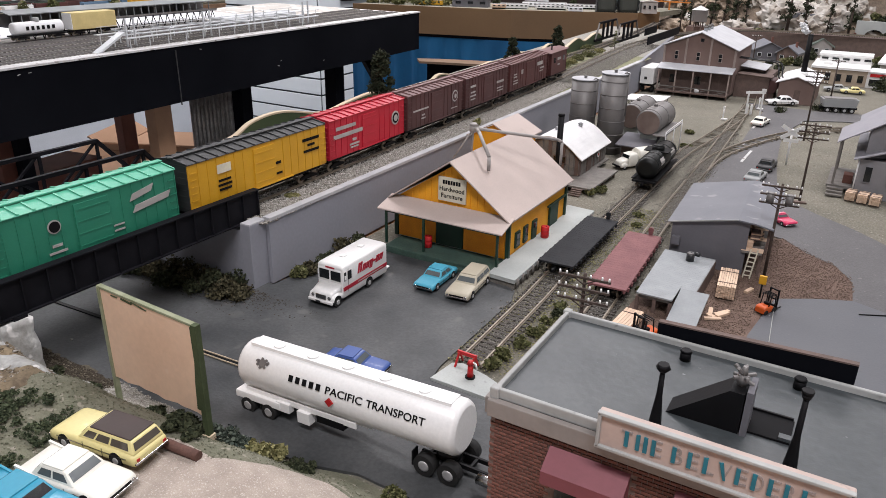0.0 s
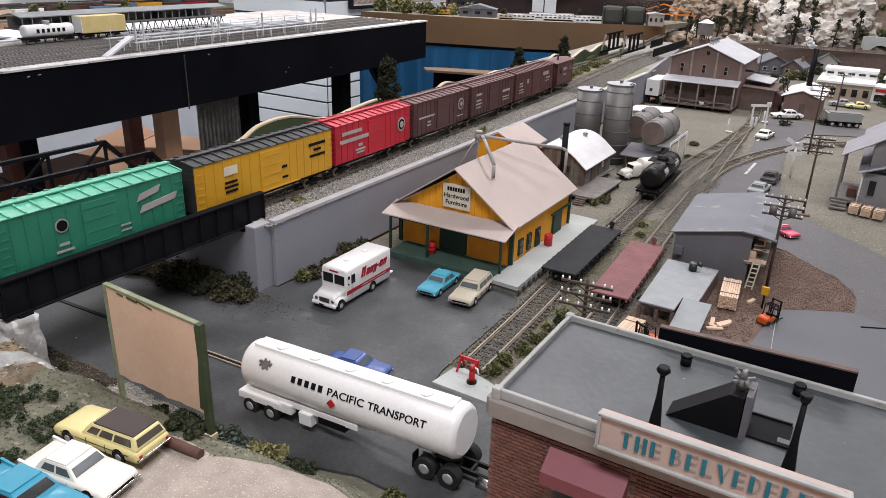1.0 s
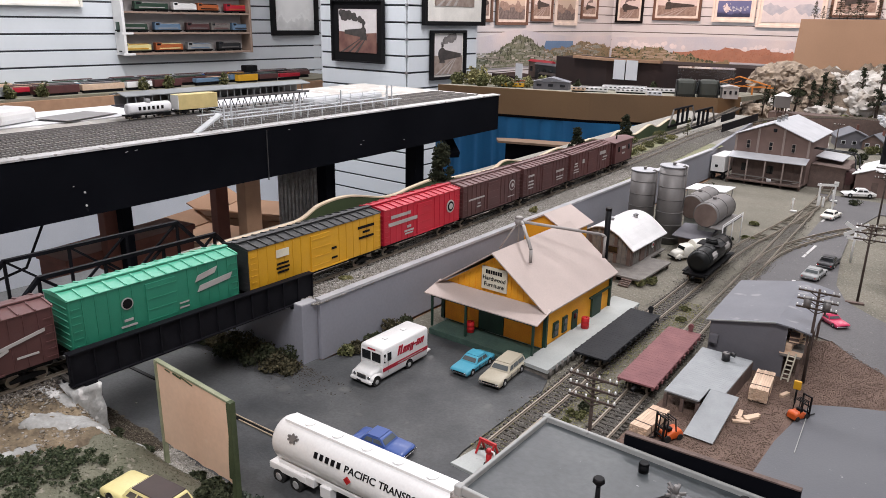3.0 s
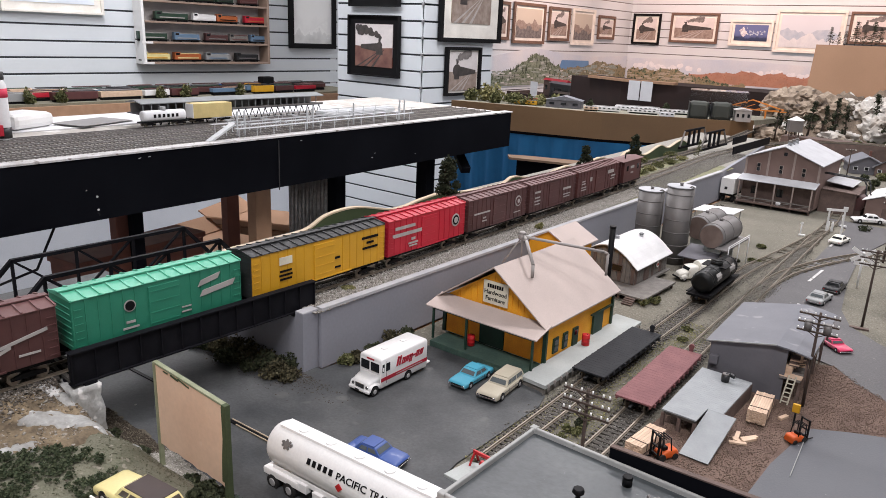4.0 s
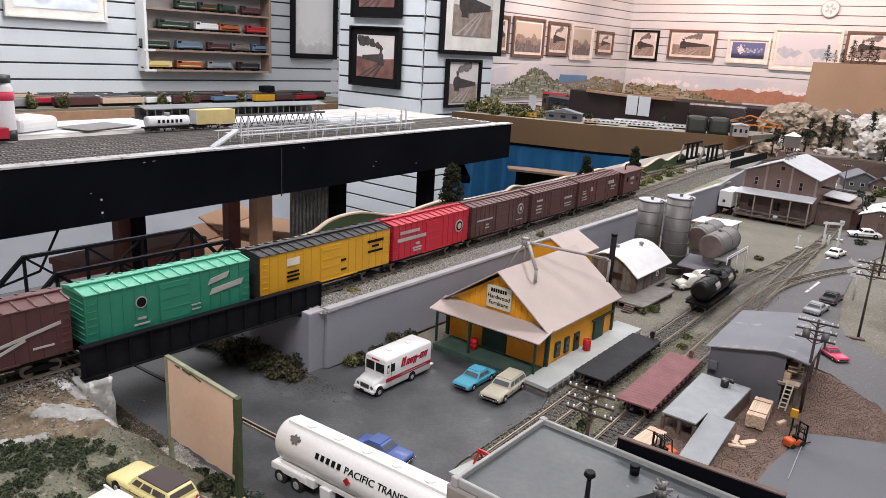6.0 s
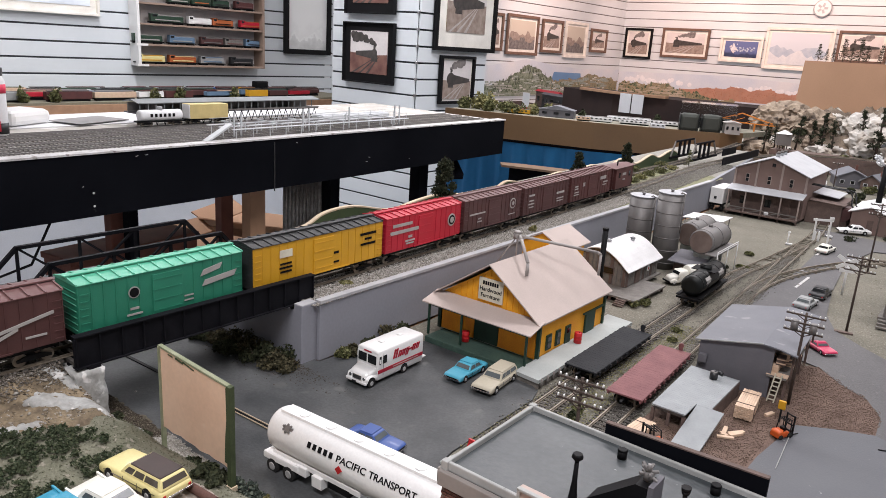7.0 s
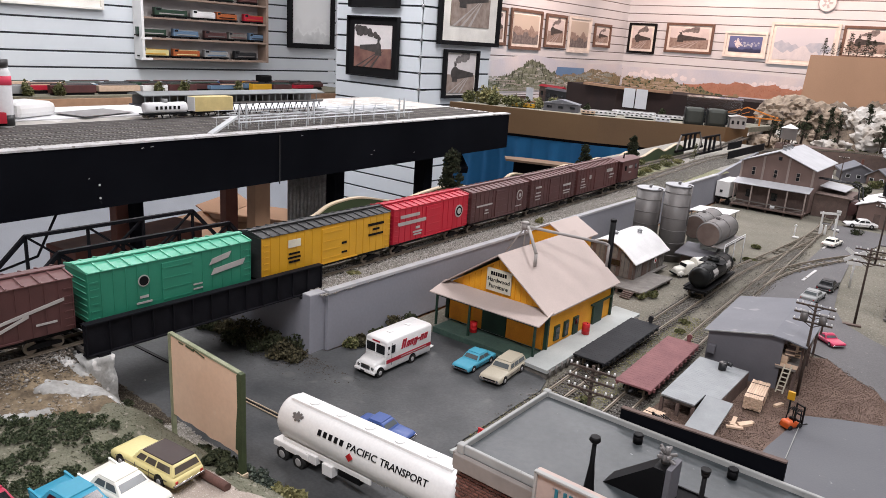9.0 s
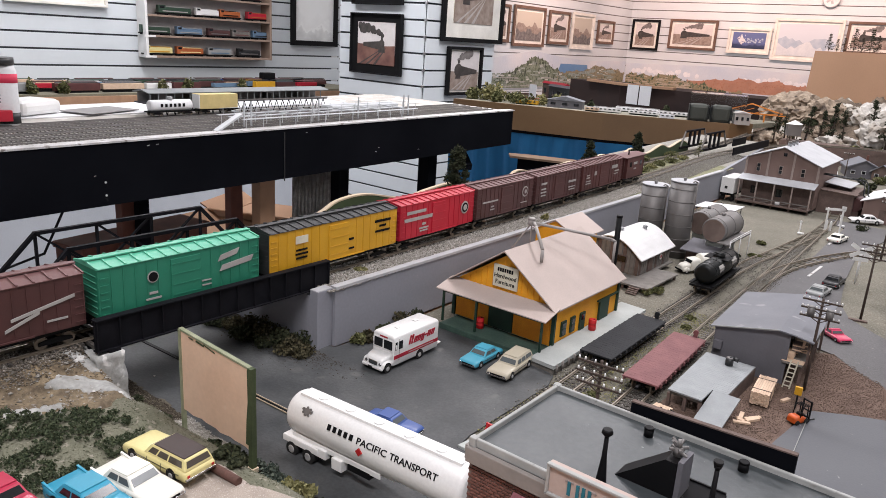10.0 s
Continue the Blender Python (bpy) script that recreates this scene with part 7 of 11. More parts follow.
for k in range(6):
    b = thing("crate", "stacked timber crate on the side dock", "crate", hs.matrix_world @ pose(0.0745 + 0.005 * (k % 2), 0.012 + 0.014 * (k // 2), 0.0285 + (0.0089 if k % 2 and k < 4 else 0), 0, 0, 6 * k), "crates on the dock")
    part("crate_body", box((0, 0, 0.0042), (0.0085, 0.0110, 0.0084), bev=0.0003), WOODBROWN if k % 3 else LUMBER, b)
    for z in (0.0020, 0.0064):
        part("crate_batten", box((0, 0, z), (0.0091, 0.0116, 0.0013)), LUMBER, b)

# ---- loading dock with ramp ----
ldk = thing("loading_dock", "light grey plank loading dock with a sloping ramp", "dock", pose(0, 0, 0))
DOCK = mat("grey_dock_boards", (0.30, 0.32, 0.33), (0.25, 0.265, 0.275), 0.7, 60, 600, 0.15)
ZD = 0.0185
for k in range(28):
    y0 = -0.0235 + 0.1155 * k / 28
    x1 = 0.1725 if y0 < 0.004 else 0.1870
    x0 = 0.1405 - 0.0045 * k / 28
    part("dock_board", box(((x0 + x1) / 2, y0 + 0.002, ZD - 0.0006), (x1 - x0, 0.00405, 0.0014)), DOCK, ldk)
part("dock_frame", box((0.156, 0.034, 0.0152), (0.028, 0.110, 0.0036)), WOODGREY, ldk)
part("ramp", prism([(0.006, ZD + 0.0002), (0.006, ZD - 0.0018), (-0.0585, 0.0014), (-0.0600, 0.0030)], 0.1733, 0.1985, "x"), DOCK, ldk, "smooth grey ramp")
part("ramp_cheek", prism([(0.005, ZD - 0.002), (0.005, 0.001), (-0.056, 0.001)], 0.1733, 0.1745, "x"), GREYWALL, ldk)
part("ramp_side", prism([(0.093, ZD - 0.002), (0.093, 0.001), (-0.056, 0.001), (0.005, ZD - 0.002)], 0.1860, 0.1872, "x"), WOODBROWN, ldk)
for x, y in ((0.1415, -0.021), (0.1570, -0.021), (0.1710, -0.021), (0.1400, 0.03), (0.1380, 0.085), (0.1850, 0.085), (0.1850, 0.04)):
    part("dock_post", box((x, y, 0.0072), (0.0030, 0.0030, 0.0142)), WOODBROWN, ldk)
vt = thing("dock_barrel", "dark blue-black drum with a bent pipe on the dock", "drum", pose(0.1650, 0.0755, ZD))
part("drum", rod((0, 0, 0), (0, 0, 0.0078), 0.0040, n=14), GREYBLACK, vt)
part("bent_pipe", tube([(0, 0, 0.0070), (0.004, 0.002, 0.0076), (0.0085, 0.002, 0.0066)], 0.0022), GREYBLACK, vt)
part("lid", rod((0, 0, 0.0078), (0, 0, 0.0086), 0.0036, n=14, r2=0.003), TINGREY, vt)


# ---- lumber ----
def lumber_stack(m, nx, ny, nz, w, l, h, label):
    t = thing("lumber_stack", label, "lumber", m, "lumber piles")
    for j in range(nz):
        for i in range(nx):
            part("plank", box(((i - nx / 2 + 0.5) * w, random.uniform(-0.0008, 0.0008), h * (j + 0.5) + 0.002), (w - 0.00025, l, h - 0.0002)), LUMBER, t)
    for y in (-l * 0.3, l * 0.3):
        part("bearer", box((0, y, 0.0010), (nx * w, 0.003, 0.0020)), WOODBROWN, t)
        part("strap", box((0, y, h * nz / 2 + 0.0021), (nx * w + 0.0006, 0.0007, h * nz + 0.0006)), WOODBROWN, t)
    return t


lumber_stack(pose(0.2050, 0.0615, 0.0012, 0, 0, 6), 8, 1, 7, 0.0021, 0.046, 0.0018, "tall stack of fresh sawn planks tied with straps")
lumber_stack(pose(0.1445, -0.0640, 0.0012, 0, 0, -4), 6, 1, 4, 0.0027, 0.044, 0.0018, "fresh sawn plank bundle beside the yard track")
for k, (x, y, rz, l) in enumerate([(0.2020, 0.0045, 8, 0.018), (0.2110, 0.0100, -35, 0.017), (0.2120, 0.0060, -30, 0.015), (0.2060, -0.0060, -62, 0.015), (0.2240, 0.0720, -20, 0.012), (0.2035, -0.0010, 60, 0.008)]):
    pk = solid("loose_plank", box((0, 0, 0.0012), (0.0038, l, 0.0018 if k % 2 else 0.0026), bev=0.0002), LUMBER, "loose sawn plank lying on the bark yard", "plank", "loose planks", m=pose(x, y, 0.0012, 0, 0, rz))
for x, y in ((0.291, 0.443), (0.3055, 0.440), (0.320, 0.437)):
    lumber_stack(pose(x, y, 0.0, 0, 0, -8), 4, 1, 5, 0.0030, 0.020, 0.0022, "square bundle of yellow planks by the grey house")


# ---- forklifts ----
def forklift(m, label):
    f = thing("forklift", label, "forklift", m, "forklifts")
    part("chassis", loft([section(y, w, 0.0018, z, 0.0012) for y, w, z in ((-0.0105, 0.0105, 0.0070), (-0.0085, 0.0115, 0.0092), (0.000, 0.0115, 0.0088), (0.0075, 0.0110, 0.0060))]), mat("orange_paint", (0.62, 0.10, 0.012), None, 0.45, 60, 500, 0.05), f)
    for x in (-0.0050, 0.0050):
        part("roof_post", rod((x, -0.0030, 0.0085), (x, -0.0010, 0.0205), 0.0006, n=6), BLACK, f)
        part("roof_post", rod((x, 0.0075, 0.0058), (x, 0.0065, 0.0205), 0.0006, n=6), BLACK, f)
        part("mast", box((x, 0.0105, 0.0130), (0.0014, 0.0014, 0.0240)), BLACK, f)
        part("fork", box((x * 0.7, 0.0160, 0.0020), (0.0012, 0.0110, 0.0008)), BLACK, f)
    for k in range(4):
        part("roof_bar", box((0, -0.0010 + 0.0026 * k, 0.0207), (0.0115, 0.0008, 0.0007)), BLACK, f)
    for z in (0.006, 0.0135, 0.024):
        part("mast_bar", box((0, 0.0105, z), (0.0110, 0.0014, 0.0012)), BLACK, f)
    part("seat", box((0, 0.0015, 0.0098), (0.0062, 0.0046, 0.0036), bev=0.0006), BLACK, f)
    for x in (-0.0055, 0.0055):
        for y, r in ((-0.0070, 0.0028), (0.0060, 0.0032)):
            part("tyre", rod((x - 0.0011, y, r), (x + 0.0011, y, r), r, n=14), TYRE, f)


forklift(pose(0.2440, 0.0345, 0.0018, 0, 0, -28) @ Matrix.Scale(0.85, 4), "orange forklift with a black mast and roof guard")
forklift(pose(0.1650, -0.0720, 0.0012, 0, 0, 150), "orange forklift beside the plank bundle")
yb2 = thing("yellow_sign_box", "small yellow box on a thin post", "signal box", pose(0.2350, 0.0640, 0.001))
part("post", rod((0, 0, 0), (0, 0, 0.0150), 0.0009, n=8), BLACK, yb2)
part("yellow_box", box((0, 0, 0.0185), (0.0066, 0.0030, 0.0085), bev=0.0006), BOXYELLOW, yb2)


# ---- poles ----
def utility_pole(x, y, h, label, turn=0, transformers=False, lean=0.0, arms=3, span=0.030):
    p = thing("utility_pole", label, "utility pole", pose(x, y, 0, 0, lean, turn), "utility poles")
    part("pole", rod((0, 0, -0.001), (0, 0, h), 0.0017, n=9, r2=0.0012), POLE, p)
    for k in range(arms):
        z = h - 0.0030 - 0.0085 * k
        a = part("crossarm", box((0, -0.0016, z), (span, 0.0016, 0.0017), bev=0.0002), POLE, p)
        for s in (-1, 1):
            part("brace", beam((s * span * 0.24, -0.0018, z), (0, -0.0018, z - 0.0048), 0.0006, 0.0008), POLE, p)
            for d in (0.47, 0.34, 0.12):
                ins = rod((s * span * d, -0.0016, z + 0.0008), (s * span * d, -0.0016, z + 0.0030), 0.0009, n=8, r2=0.0006)
                part("insulator", ins, WHITE, a)
    if transformers:
        for s in (-1, 1):
            tf = part("transformer", rod((s * 0.0085, -0.0010, h - 0.0195), (s * 0.0085, -0.0010, h - 0.0105), 0.0036, n=14), TINGREY, p)
            part("transformer_lid", rod((s * 0.0085, -0.0010, h - 0.0105), (s * 0.0085, -0.0010, h - 0.0095), 0.0038, n=14, r2=0.0028), TINGREY, tf)
    return p


utility_pole(0.1456, -0.1905, 0.1035, "dark wooden utility pole with three crossarms by the siding", 4, span=0.036)
utility_pole(0.2315, 0.1120, 0.1005, "dark wooden utility pole with two grey transformers", 4, True, span=0.036)
utility_pole(0.2340, 0.3980, 0.1045, "dark wooden utility pole with three crossarms by the road", 6, span=0.036)
utility_pole(0.2020, 0.7650, 0.1200, "dark wooden utility pole with three crossarms past the crossing", 8, span=0.036)
for x, y, h in ((-0.02, 1.62, 0.085), (0.14, 2.02, 0.09), (0.215, 1.10, 0.10), (0.36, 1.5, 0.1)):
    utility_pole(x, y, h, "thin wooden utility pole in the model town", 5, arms=1, span=0.026)
solid("pole_base_plank", box((0.232, 0.392, 0.001), (0.022, 0.006, 0.002), 12), WOODBROWN, "weathered board at the pole's foot", "board")


# ---- crossing signs ----
def crossbuck(x, y, h, label, turn=0, gates=False):
    c = thing("crossbuck", label, "crossing sign", pose(x, y, 0, 0, 0, turn), "crossing signs")
    part("post", rod((0, 0, 0), (0, 0, h), 0.0017, n=8), WHITE, c)
    for a in (-32, 32):
        part("blade", box((0, -0.0018, h - 0.005), (0.036, 0.0012, 0.0056), ry=a), WHITE, c)
    part("plate", box((0, -0.0020, h - 0.0175), (0.021, 0.0012, 0.0052)), WHITE, c)


crossbuck(0.1955, 0.5790, 0.0560, "white railway crossbuck sign with a plate", 12)
for x, y, h in ((0.049, 0.852, 0.026), (0.092, 0.998, 0.024)):
    g = thing("crossing_signal", "white crossing signal post with a round base", "crossing signal", pose(x, y, 0), "crossing signals")
    part("post", rod((0, 0, 0), (0, 0, h), 0.0013, n=8), WHITE, g)
    part("base", box((0.003, 0, 0.0015), (0.012, 0.007, 0.003), bev=0.0008), WHITE, g)
    part("lamp_head", rod((0, -0.0015, h - 0.002), (0, 0.0015, h - 0.002), 0.0026, n=10), WHITE, g)
for x in (0.0790, 0.0865):
    g = thing("relay_case", "white trackside relay case", "trackside box", pose(x, 0.935, 0), "relay cases")
    part("case", box((0, 0, 0.0085), (0.0042, 0.0042, 0.0170), bev=0.0005), WHITE, g)
    part("case_top", rod((0, 0, 0.017), (0, 0, 0.020), 0.0022, n=10, r2=0.0010), WHITE, g)
gt = thing("crossing_gate", "white wooden crossing gate on two posts", "gate", pose(0.0900, 0.9260, 0))
for x in (-0.0115, 0.0150):
    part("gate_post", box((x, 0, 0.0235), (0.0030, 0.0030, 0.047)), WHITE, gt)
part("gate_bar", box((0.001, 0, 0.0455), (0.036, 0.0026, 0.0044), ry=-6), WHITE, gt)
part("gate_bar", box((0.0155, 0, 0.0510), (0.008, 0.0026, 0.0060)), WHITE, gt)

# ---- red oil barrels ----
for x, y, z, s in ((0.0105, 0.0725, 0.0108, 1.2), (-0.0860, -0.0140, 0.0080, 1.15)):
    b = thing("red_barrel", "red metal barrel standing by the warehouse wall", "barrel", pose(x, y, z) @ Matrix.Scale(0.86, 4), "red barrels")
    rings = []
    for zz, r in ((0, 0.0040), (0.0006, 0.0044), (0.0040, 0.0043), (0.0044, 0.0046), (0.0048, 0.0043), (0.0082, 0.0043), (0.0086, 0.0046), (0.0090, 0.0043), (0.0122, 0.0044), (0.0126, 0.0040)):
        rings.append([(r * s * math.cos(a * math.tau / 16), r * s * math.sin(a * math.tau / 16), zz * s) for a in range(16)])
    part("drum", loft(rings), RED, b)
    part("bung", rod((0.0018, 0, 0.0126 * s), (0.0018, 0, 0.0131 * s), 0.0007, n=8), BLACK, b)

# ---- red bumper stop and hose at the siding's end ----
bs = thing("track_bumper", "red track bumper at the end of the siding", "bumper", pose(0.0590, -0.1900, 0.0030, 0, 0, -2) @ Matrix.Scale(0.85, 4))
for x in (-0.008, 0.008):
    part("bumper_leg", beam((x, 0.004, 0), (x, -0.002, 0.0125), 0.0016, 0.0016), RED, bs)
    part("bumper_leg", beam((x, -0.010, 0), (x, -0.002, 0.0125), 0.0016, 0.0016), RED, bs)
part("bumper_beam", box((0, -0.002, 0.0120), (0.020, 0.0022, 0.0034), bev=0.0003), RED, bs)
hy = thing("red_pump", "small red hand pump with a white hose on the slab", "pump", pose(0.0690, -0.2050, 0.0030))
part("pump_body", rod((0, 0, 0), (0, 0, 0.0120), 0.0026, n=12, r2=0.0020), RED, hy)
part("pump_head", rod((0, 0, 0.0120), (0, 0, 0.0150), 0.0030, n=12, r2=0.0014), RED, hy)
part("pump_handle", tube([(0, 0, 0.0135), (0.004, 0.001, 0.0125), (0.005, 0.001, 0.008)], 0.0007), WHITE, hy)
part("pump_foot", rod((0, 0, 0), (0, 0, 0.0012), 0.0040, n=12), BLACK, hy)

# ---- barrel-roofed wooden shed ----
qs = thing("wooden_shed", "weathered plank shed with a white curved tin roof on a dock", "building", pose(0, 0, 0))
SX0, SX1, SY0, SY1, SZ0 = -0.129, -0.042, 0.312, 0.425, 0.0095
arc = [(SX0 + (SX1 - SX0) * k / 14, 0.0370 + 0.0330 * math.sin(math.pi * (0.10 + 0.80 * k / 14)) - 0.0102) for k in range(15)]
part("wall_shell", prism([(SX0, SZ0), (SX1, SZ0)] + arc[::-1], SY0, SY1, "y"), WOODGREY, qs)
sr = []
for y in (SY0 - 0.006, SY1 + 0.006):
    ring = [(x - 0.0785 + 0.0785, y, z + 0.0006) for x, z in arc]
    ring = [(SX0 - 0.006, y, arc[0][1] - 0.0040)] + ring + [(SX1 + 0.006, y, arc[-1][1] - 0.0040)]
    sr.append(ring + [(x, y, z + 0.0014) for x, y, z in ring[::-1]])
part("curved_roof", loft(sr, smooth=False), TINWHITE, qs, "white curved tin roof")
for k in range(13):
    x = SX0 + 0.003 + (SX1 - SX0 - 0.006) * k / 12
    zt = float(np.interp(x, [a for a, _ in arc], [b for _, b in arc]))
    part("wall_plank", box((x, SY0 - 0.0005, (SZ0 + zt - 0.002) / 2), (0.0050, 0.0012, zt - SZ0 - 0.004)), WOODGREY if k % 3 else WOODBROWN, qs)
for k in range(16):
    part("wall_plank", box((SX1 + 0.0005, SY0 + 0.004 + (SY1 - SY0 - 0.008) * k / 15, (SZ0 + 0.0360) / 2), (0.0012, 0.0060, 0.0360 - SZ0 - 0.001)), WOODGREY if k % 4 else WOODBROWN, qs)
wn = part("window", box((-0.0700, SY0 - 0.0014, 0.0300), (0.0190, 0.0016, 0.0110)), WOODBROWN, qs)
part("pane", box((-0.0700, SY0 - 0.0024, 0.0300), (0.0165, 0.0006, 0.0085)), DARKGLASS, wn)
part("shed_door", box((SX1 + 0.0014, 0.350, 0.0215), (0.0014, 0.0150, 0.0230)), WOODBROWN, qs)
rs = rod((SX1 + 0.0020, 0.386, 0.0250), (SX1 + 0.0028, 0.386, 0.0250), 0.0046, n=16)
part("round_sign", rs, WHITE, qs, "round white sign with a red centre")
part("sign_centre", rod((SX1 + 0.0027, 0.386, 0.0250), (SX1 + 0.0032, 0.386, 0.0250), 0.0022, n=12), RED, qs)
part("dock_floor", prism([(-0.122, 0.268), (-0.006, 0.268), (-0.004, 0.372), (-0.036, 0.372), (-0.036, 0.430), (-0.122, 0.430)], 0.0068, 0.0092, "z"), WOODGREY, qs)
for x, y in ((-0.118, 0.272), (-0.08, 0.272), (-0.045, 0.272), (-0.010, 0.272), (-0.008, 0.32), (-0.008, 0.368)):
    part("dock_post", box((x, y, 0.0034), (0.0032, 0.0032, 0.0068)), WOODBROWN, qs)
# black block behind the posts stands in for the shade under the dock
part("dock_skirt", box((-0.07, 0.30, 0.0034), (0.09, 0.05, 0.0066)), BLACK, qs)
for k in range(4):
    part("step", box((-0.0250, 0.2650 - 0.0032 * k, 0.0066 - 0.0018 * k), (0.0150, 0.0034, 0.0012)), WOODBROWN, qs)
for x, y in ((-0.092, 0.350), (-0.074, 0.395)):
    v = part("roof_ventilator", rod((x, y, 0.0560), (x, y, 0.0635), 0.0030, n=12), TIN, qs)
    part("ventilator_cap", rod((x, y, 0.0635), (x, y, 0.0665), 0.0044, n=12, r2=0.0008), TIN, v)
bst = thing("black_stack", "tall round black metal smokestack behind the warehouse", "smokestack", pose(-0.0260, 0.1900, 0))
part("stack_tube", rod((0, 0, 0), (0, 0, 0.1200), 0.0036, n=14), BLACK, bst)
part("stack_rim", rod((0, 0, 0.1185), (0, 0, 0.1215), 0.0040, n=14), BLACK, bst)


# ---- silos and tanks ----
def silo(x, y, r, h, label):
    s = thing("silo", label, "silo", pose(x, y, 0), "steel silos")
    part("shell", rod((0, 0, 0), (0, 0, h), r, n=32), TINGREY, s)
    k = 0
    z = 0.010
    while z < h:
        part("band", rod((0, 0, z), (0, 0, z + 0.0013), r + 0.0007, n=32), TINGREY, s)
        z += 0.0205
    part("top_plate", rod((0, 0, h), (0, 0, h + 0.0016), r + 0.0010, n=32), TIN, s)
    part("hatch", rod((0, 0, h + 0.0016), (0, 0, h + 0.0046), 0.0024, n=10), TINGREY, s)
    part("hatch_cap", rod((0, 0, h + 0.0046), (0, 0, h + 0.0060), 0.0032, n=10), TINGREY, s)
    part("fill_pipe", tube([(r * 0.7, -r * 0.3, h), (r * 0.9, -r * 0.3, h + 0.004), (r + 0.0025, -r * 0.3, h + 0.002), (r + 0.0025, -r * 0.3, h * 0.5)], 0.0011), TINGREY, s)


silo(-0.0615, 0.500, 0.0210, 0.1240, "tall grey banded steel silo")
silo(-0.1130, 0.510, 0.0210, 0.1090, "shorter grey banded steel silo")


RUSTYEND = mat("rusty_tank_end", (0.20, 0.150, 0.130), (0.13, 0.092, 0.078), 0.7, 50, 500, 0.2)


def lying_tank(x, y0, y1, z, r, label):
    t = thing("storage_tank", label, "storage tank", pose(x, 0, 0), "storage tanks")
    rings = []
    l = y1 - y0
    for f, s in ((0, 0.90), (0.015, 0.98), (0.04, 1), (0.96, 1), (0.985, 0.98), (1, 0.90)):
        rings.append([(r * s * math.cos(a * math.tau / 30), y0 + l * f, z + r * s * math.sin(a * math.tau / 30)) for a in range(30)])
    part("tank", loft(rings), TINGREY, t)
    for f in (0.06, 0.5, 0.94):
        part("band", rod((0, y0 + l * f - 0.0006, z), (0, y0 + l * f + 0.0006, z), r + 0.0006, n=30), TINGREY, t)
    part("rusty_end", rod((0, y0 - 0.0004, z), (0, y0 + 0.001, z), r * 0.90, n=30), RUSTYEND, t, "dull rusty tank end")
    part("manhole", rod((0, y0 + l * 0.4, z + r - 0.001), (0, y0 + l * 0.4, z + r + 0.004), 0.0030, n=10), TINGREY, t)
    for f in (0.15, 0.85):
        part("saddle", box((0, y0 + l * f, (z - r * 0.7) / 2), (r * 1.3, 0.006, z - r * 0.7)), CONC, t)


lying_tank(0.0025, 0.480, 0.570, 0.0585, 0.0196, "grey horizontal steel tank on saddles with a rusty end")
lying_tank(-0.0520, 0.575, 0.668, 0.0440, 0.0208, "pale grey horizontal steel tank further back")
sr_ = thing("canopy", "flat white sheet canopy over the tanks", "canopy", pose(-0.066, 0.712, 0))
part("sheet", box((0, 0, 0.0520), (0.074, 0.060, 0.0012), ry=-3), TINWHITE, sr_)
for x in (-0.033, 0.033):
    for y in (-0.024, 0.024):
        part("canopy_post", rod((x, y, 0), (x, y, 0.0515 + x * 0.05), 0.0010, n=6), TINGREY, sr_)
lr = thing("pump_house", "low dark shed roof beside the tanks", "shed", pose(-0.008, 0.482, 0))
part("shed_shell", box((0, 0.004, 0.0120), (0.044, 0.040, 0.0240)), WOODBROWN, lr)
part("shed_roof", prism([(-0.028, 0.024), (0.028, 0.0325), (0.028, 0.0340), (-0.028, 0.0255)], -0.029, 0.026, "x"), GREYWALL, lr)
rl = thing("pipe_rail", "white pipe handrail along the tank platform", "railing", pose(0.034, 0.52, 0))
part("platform", box((-0.010, 0, 0.0440), (0.018, 0.11, 0.0016)), TINGREY, rl)
for y in (-0.05, 0, 0.05):
    part("rail_post", rod((0, y, 0), (0, y, 0.0510), 0.0008, n=6), TINWHITE, rl)
part("rail_bar", rod((0, -0.05, 0.0505), (0, 0.05, 0.0505), 0.0007, n=6), TINWHITE, rl)
part("rail_bar", rod((0, -0.05, 0.0475), (0, 0.05, 0.0475), 0.0007, n=6), TINWHITE, rl)
wt = thing("tank_truck", "old white tank truck parked beside the tank car", "truck", pose(-0.0045, 0.4310, 0, 0, 0, -34) @ Matrix.Scale(0.92, 4))
part("cab", loft([section(y, 0.021, 0.004, z, 0.003) for y, z in ((-0.010, 0.019), (-0.007, 0.024), (0.006, 0.025), (0.008, 0.021))]), IVORY, wt)
part("hood", loft([section(y, w, 0.004, z, 0.003) for y, w, z in ((-0.026, 0.013, 0.012), (-0.022, 0.016, 0.015), (-0.010, 0.019, 0.017))]), IVORY, wt)
part("windscreen", box((0, -0.0090, 0.0195), (0.0160, 0.0022, 0.0052), rx=-20), DARKGLASS, wt)
tkr = [[(0.0125 * f * math.cos(a * math.tau / 20), y, 0.020 + 0.0115 * f * math.sin(a * math.tau / 20)) for a in range(20)] for y, f in ((0.010, 0.9), (0.013, 1), (0.050, 1), (0.053, 0.9))]
part("tank", loft(tkr), IVORY, wt)
part("front_bumper", box((0, -0.0270, 0.0058), (0.0190, 0.0016, 0.0022)), BLACK, wt)
for x in (-1, 1):
    part("fender", loft([section(y, 0.005, 0.004, z, 0.0018) for y, z in ((-0.0240, 0.008), (-0.018, 0.0115), (-0.011, 0.008))]), IVORY, wt).location.x = x * 0.0085
    for y in (-0.018, 0.022, 0.036):
        wheel(wt, x * 0.0090, y, 0.0045, 0.0034)

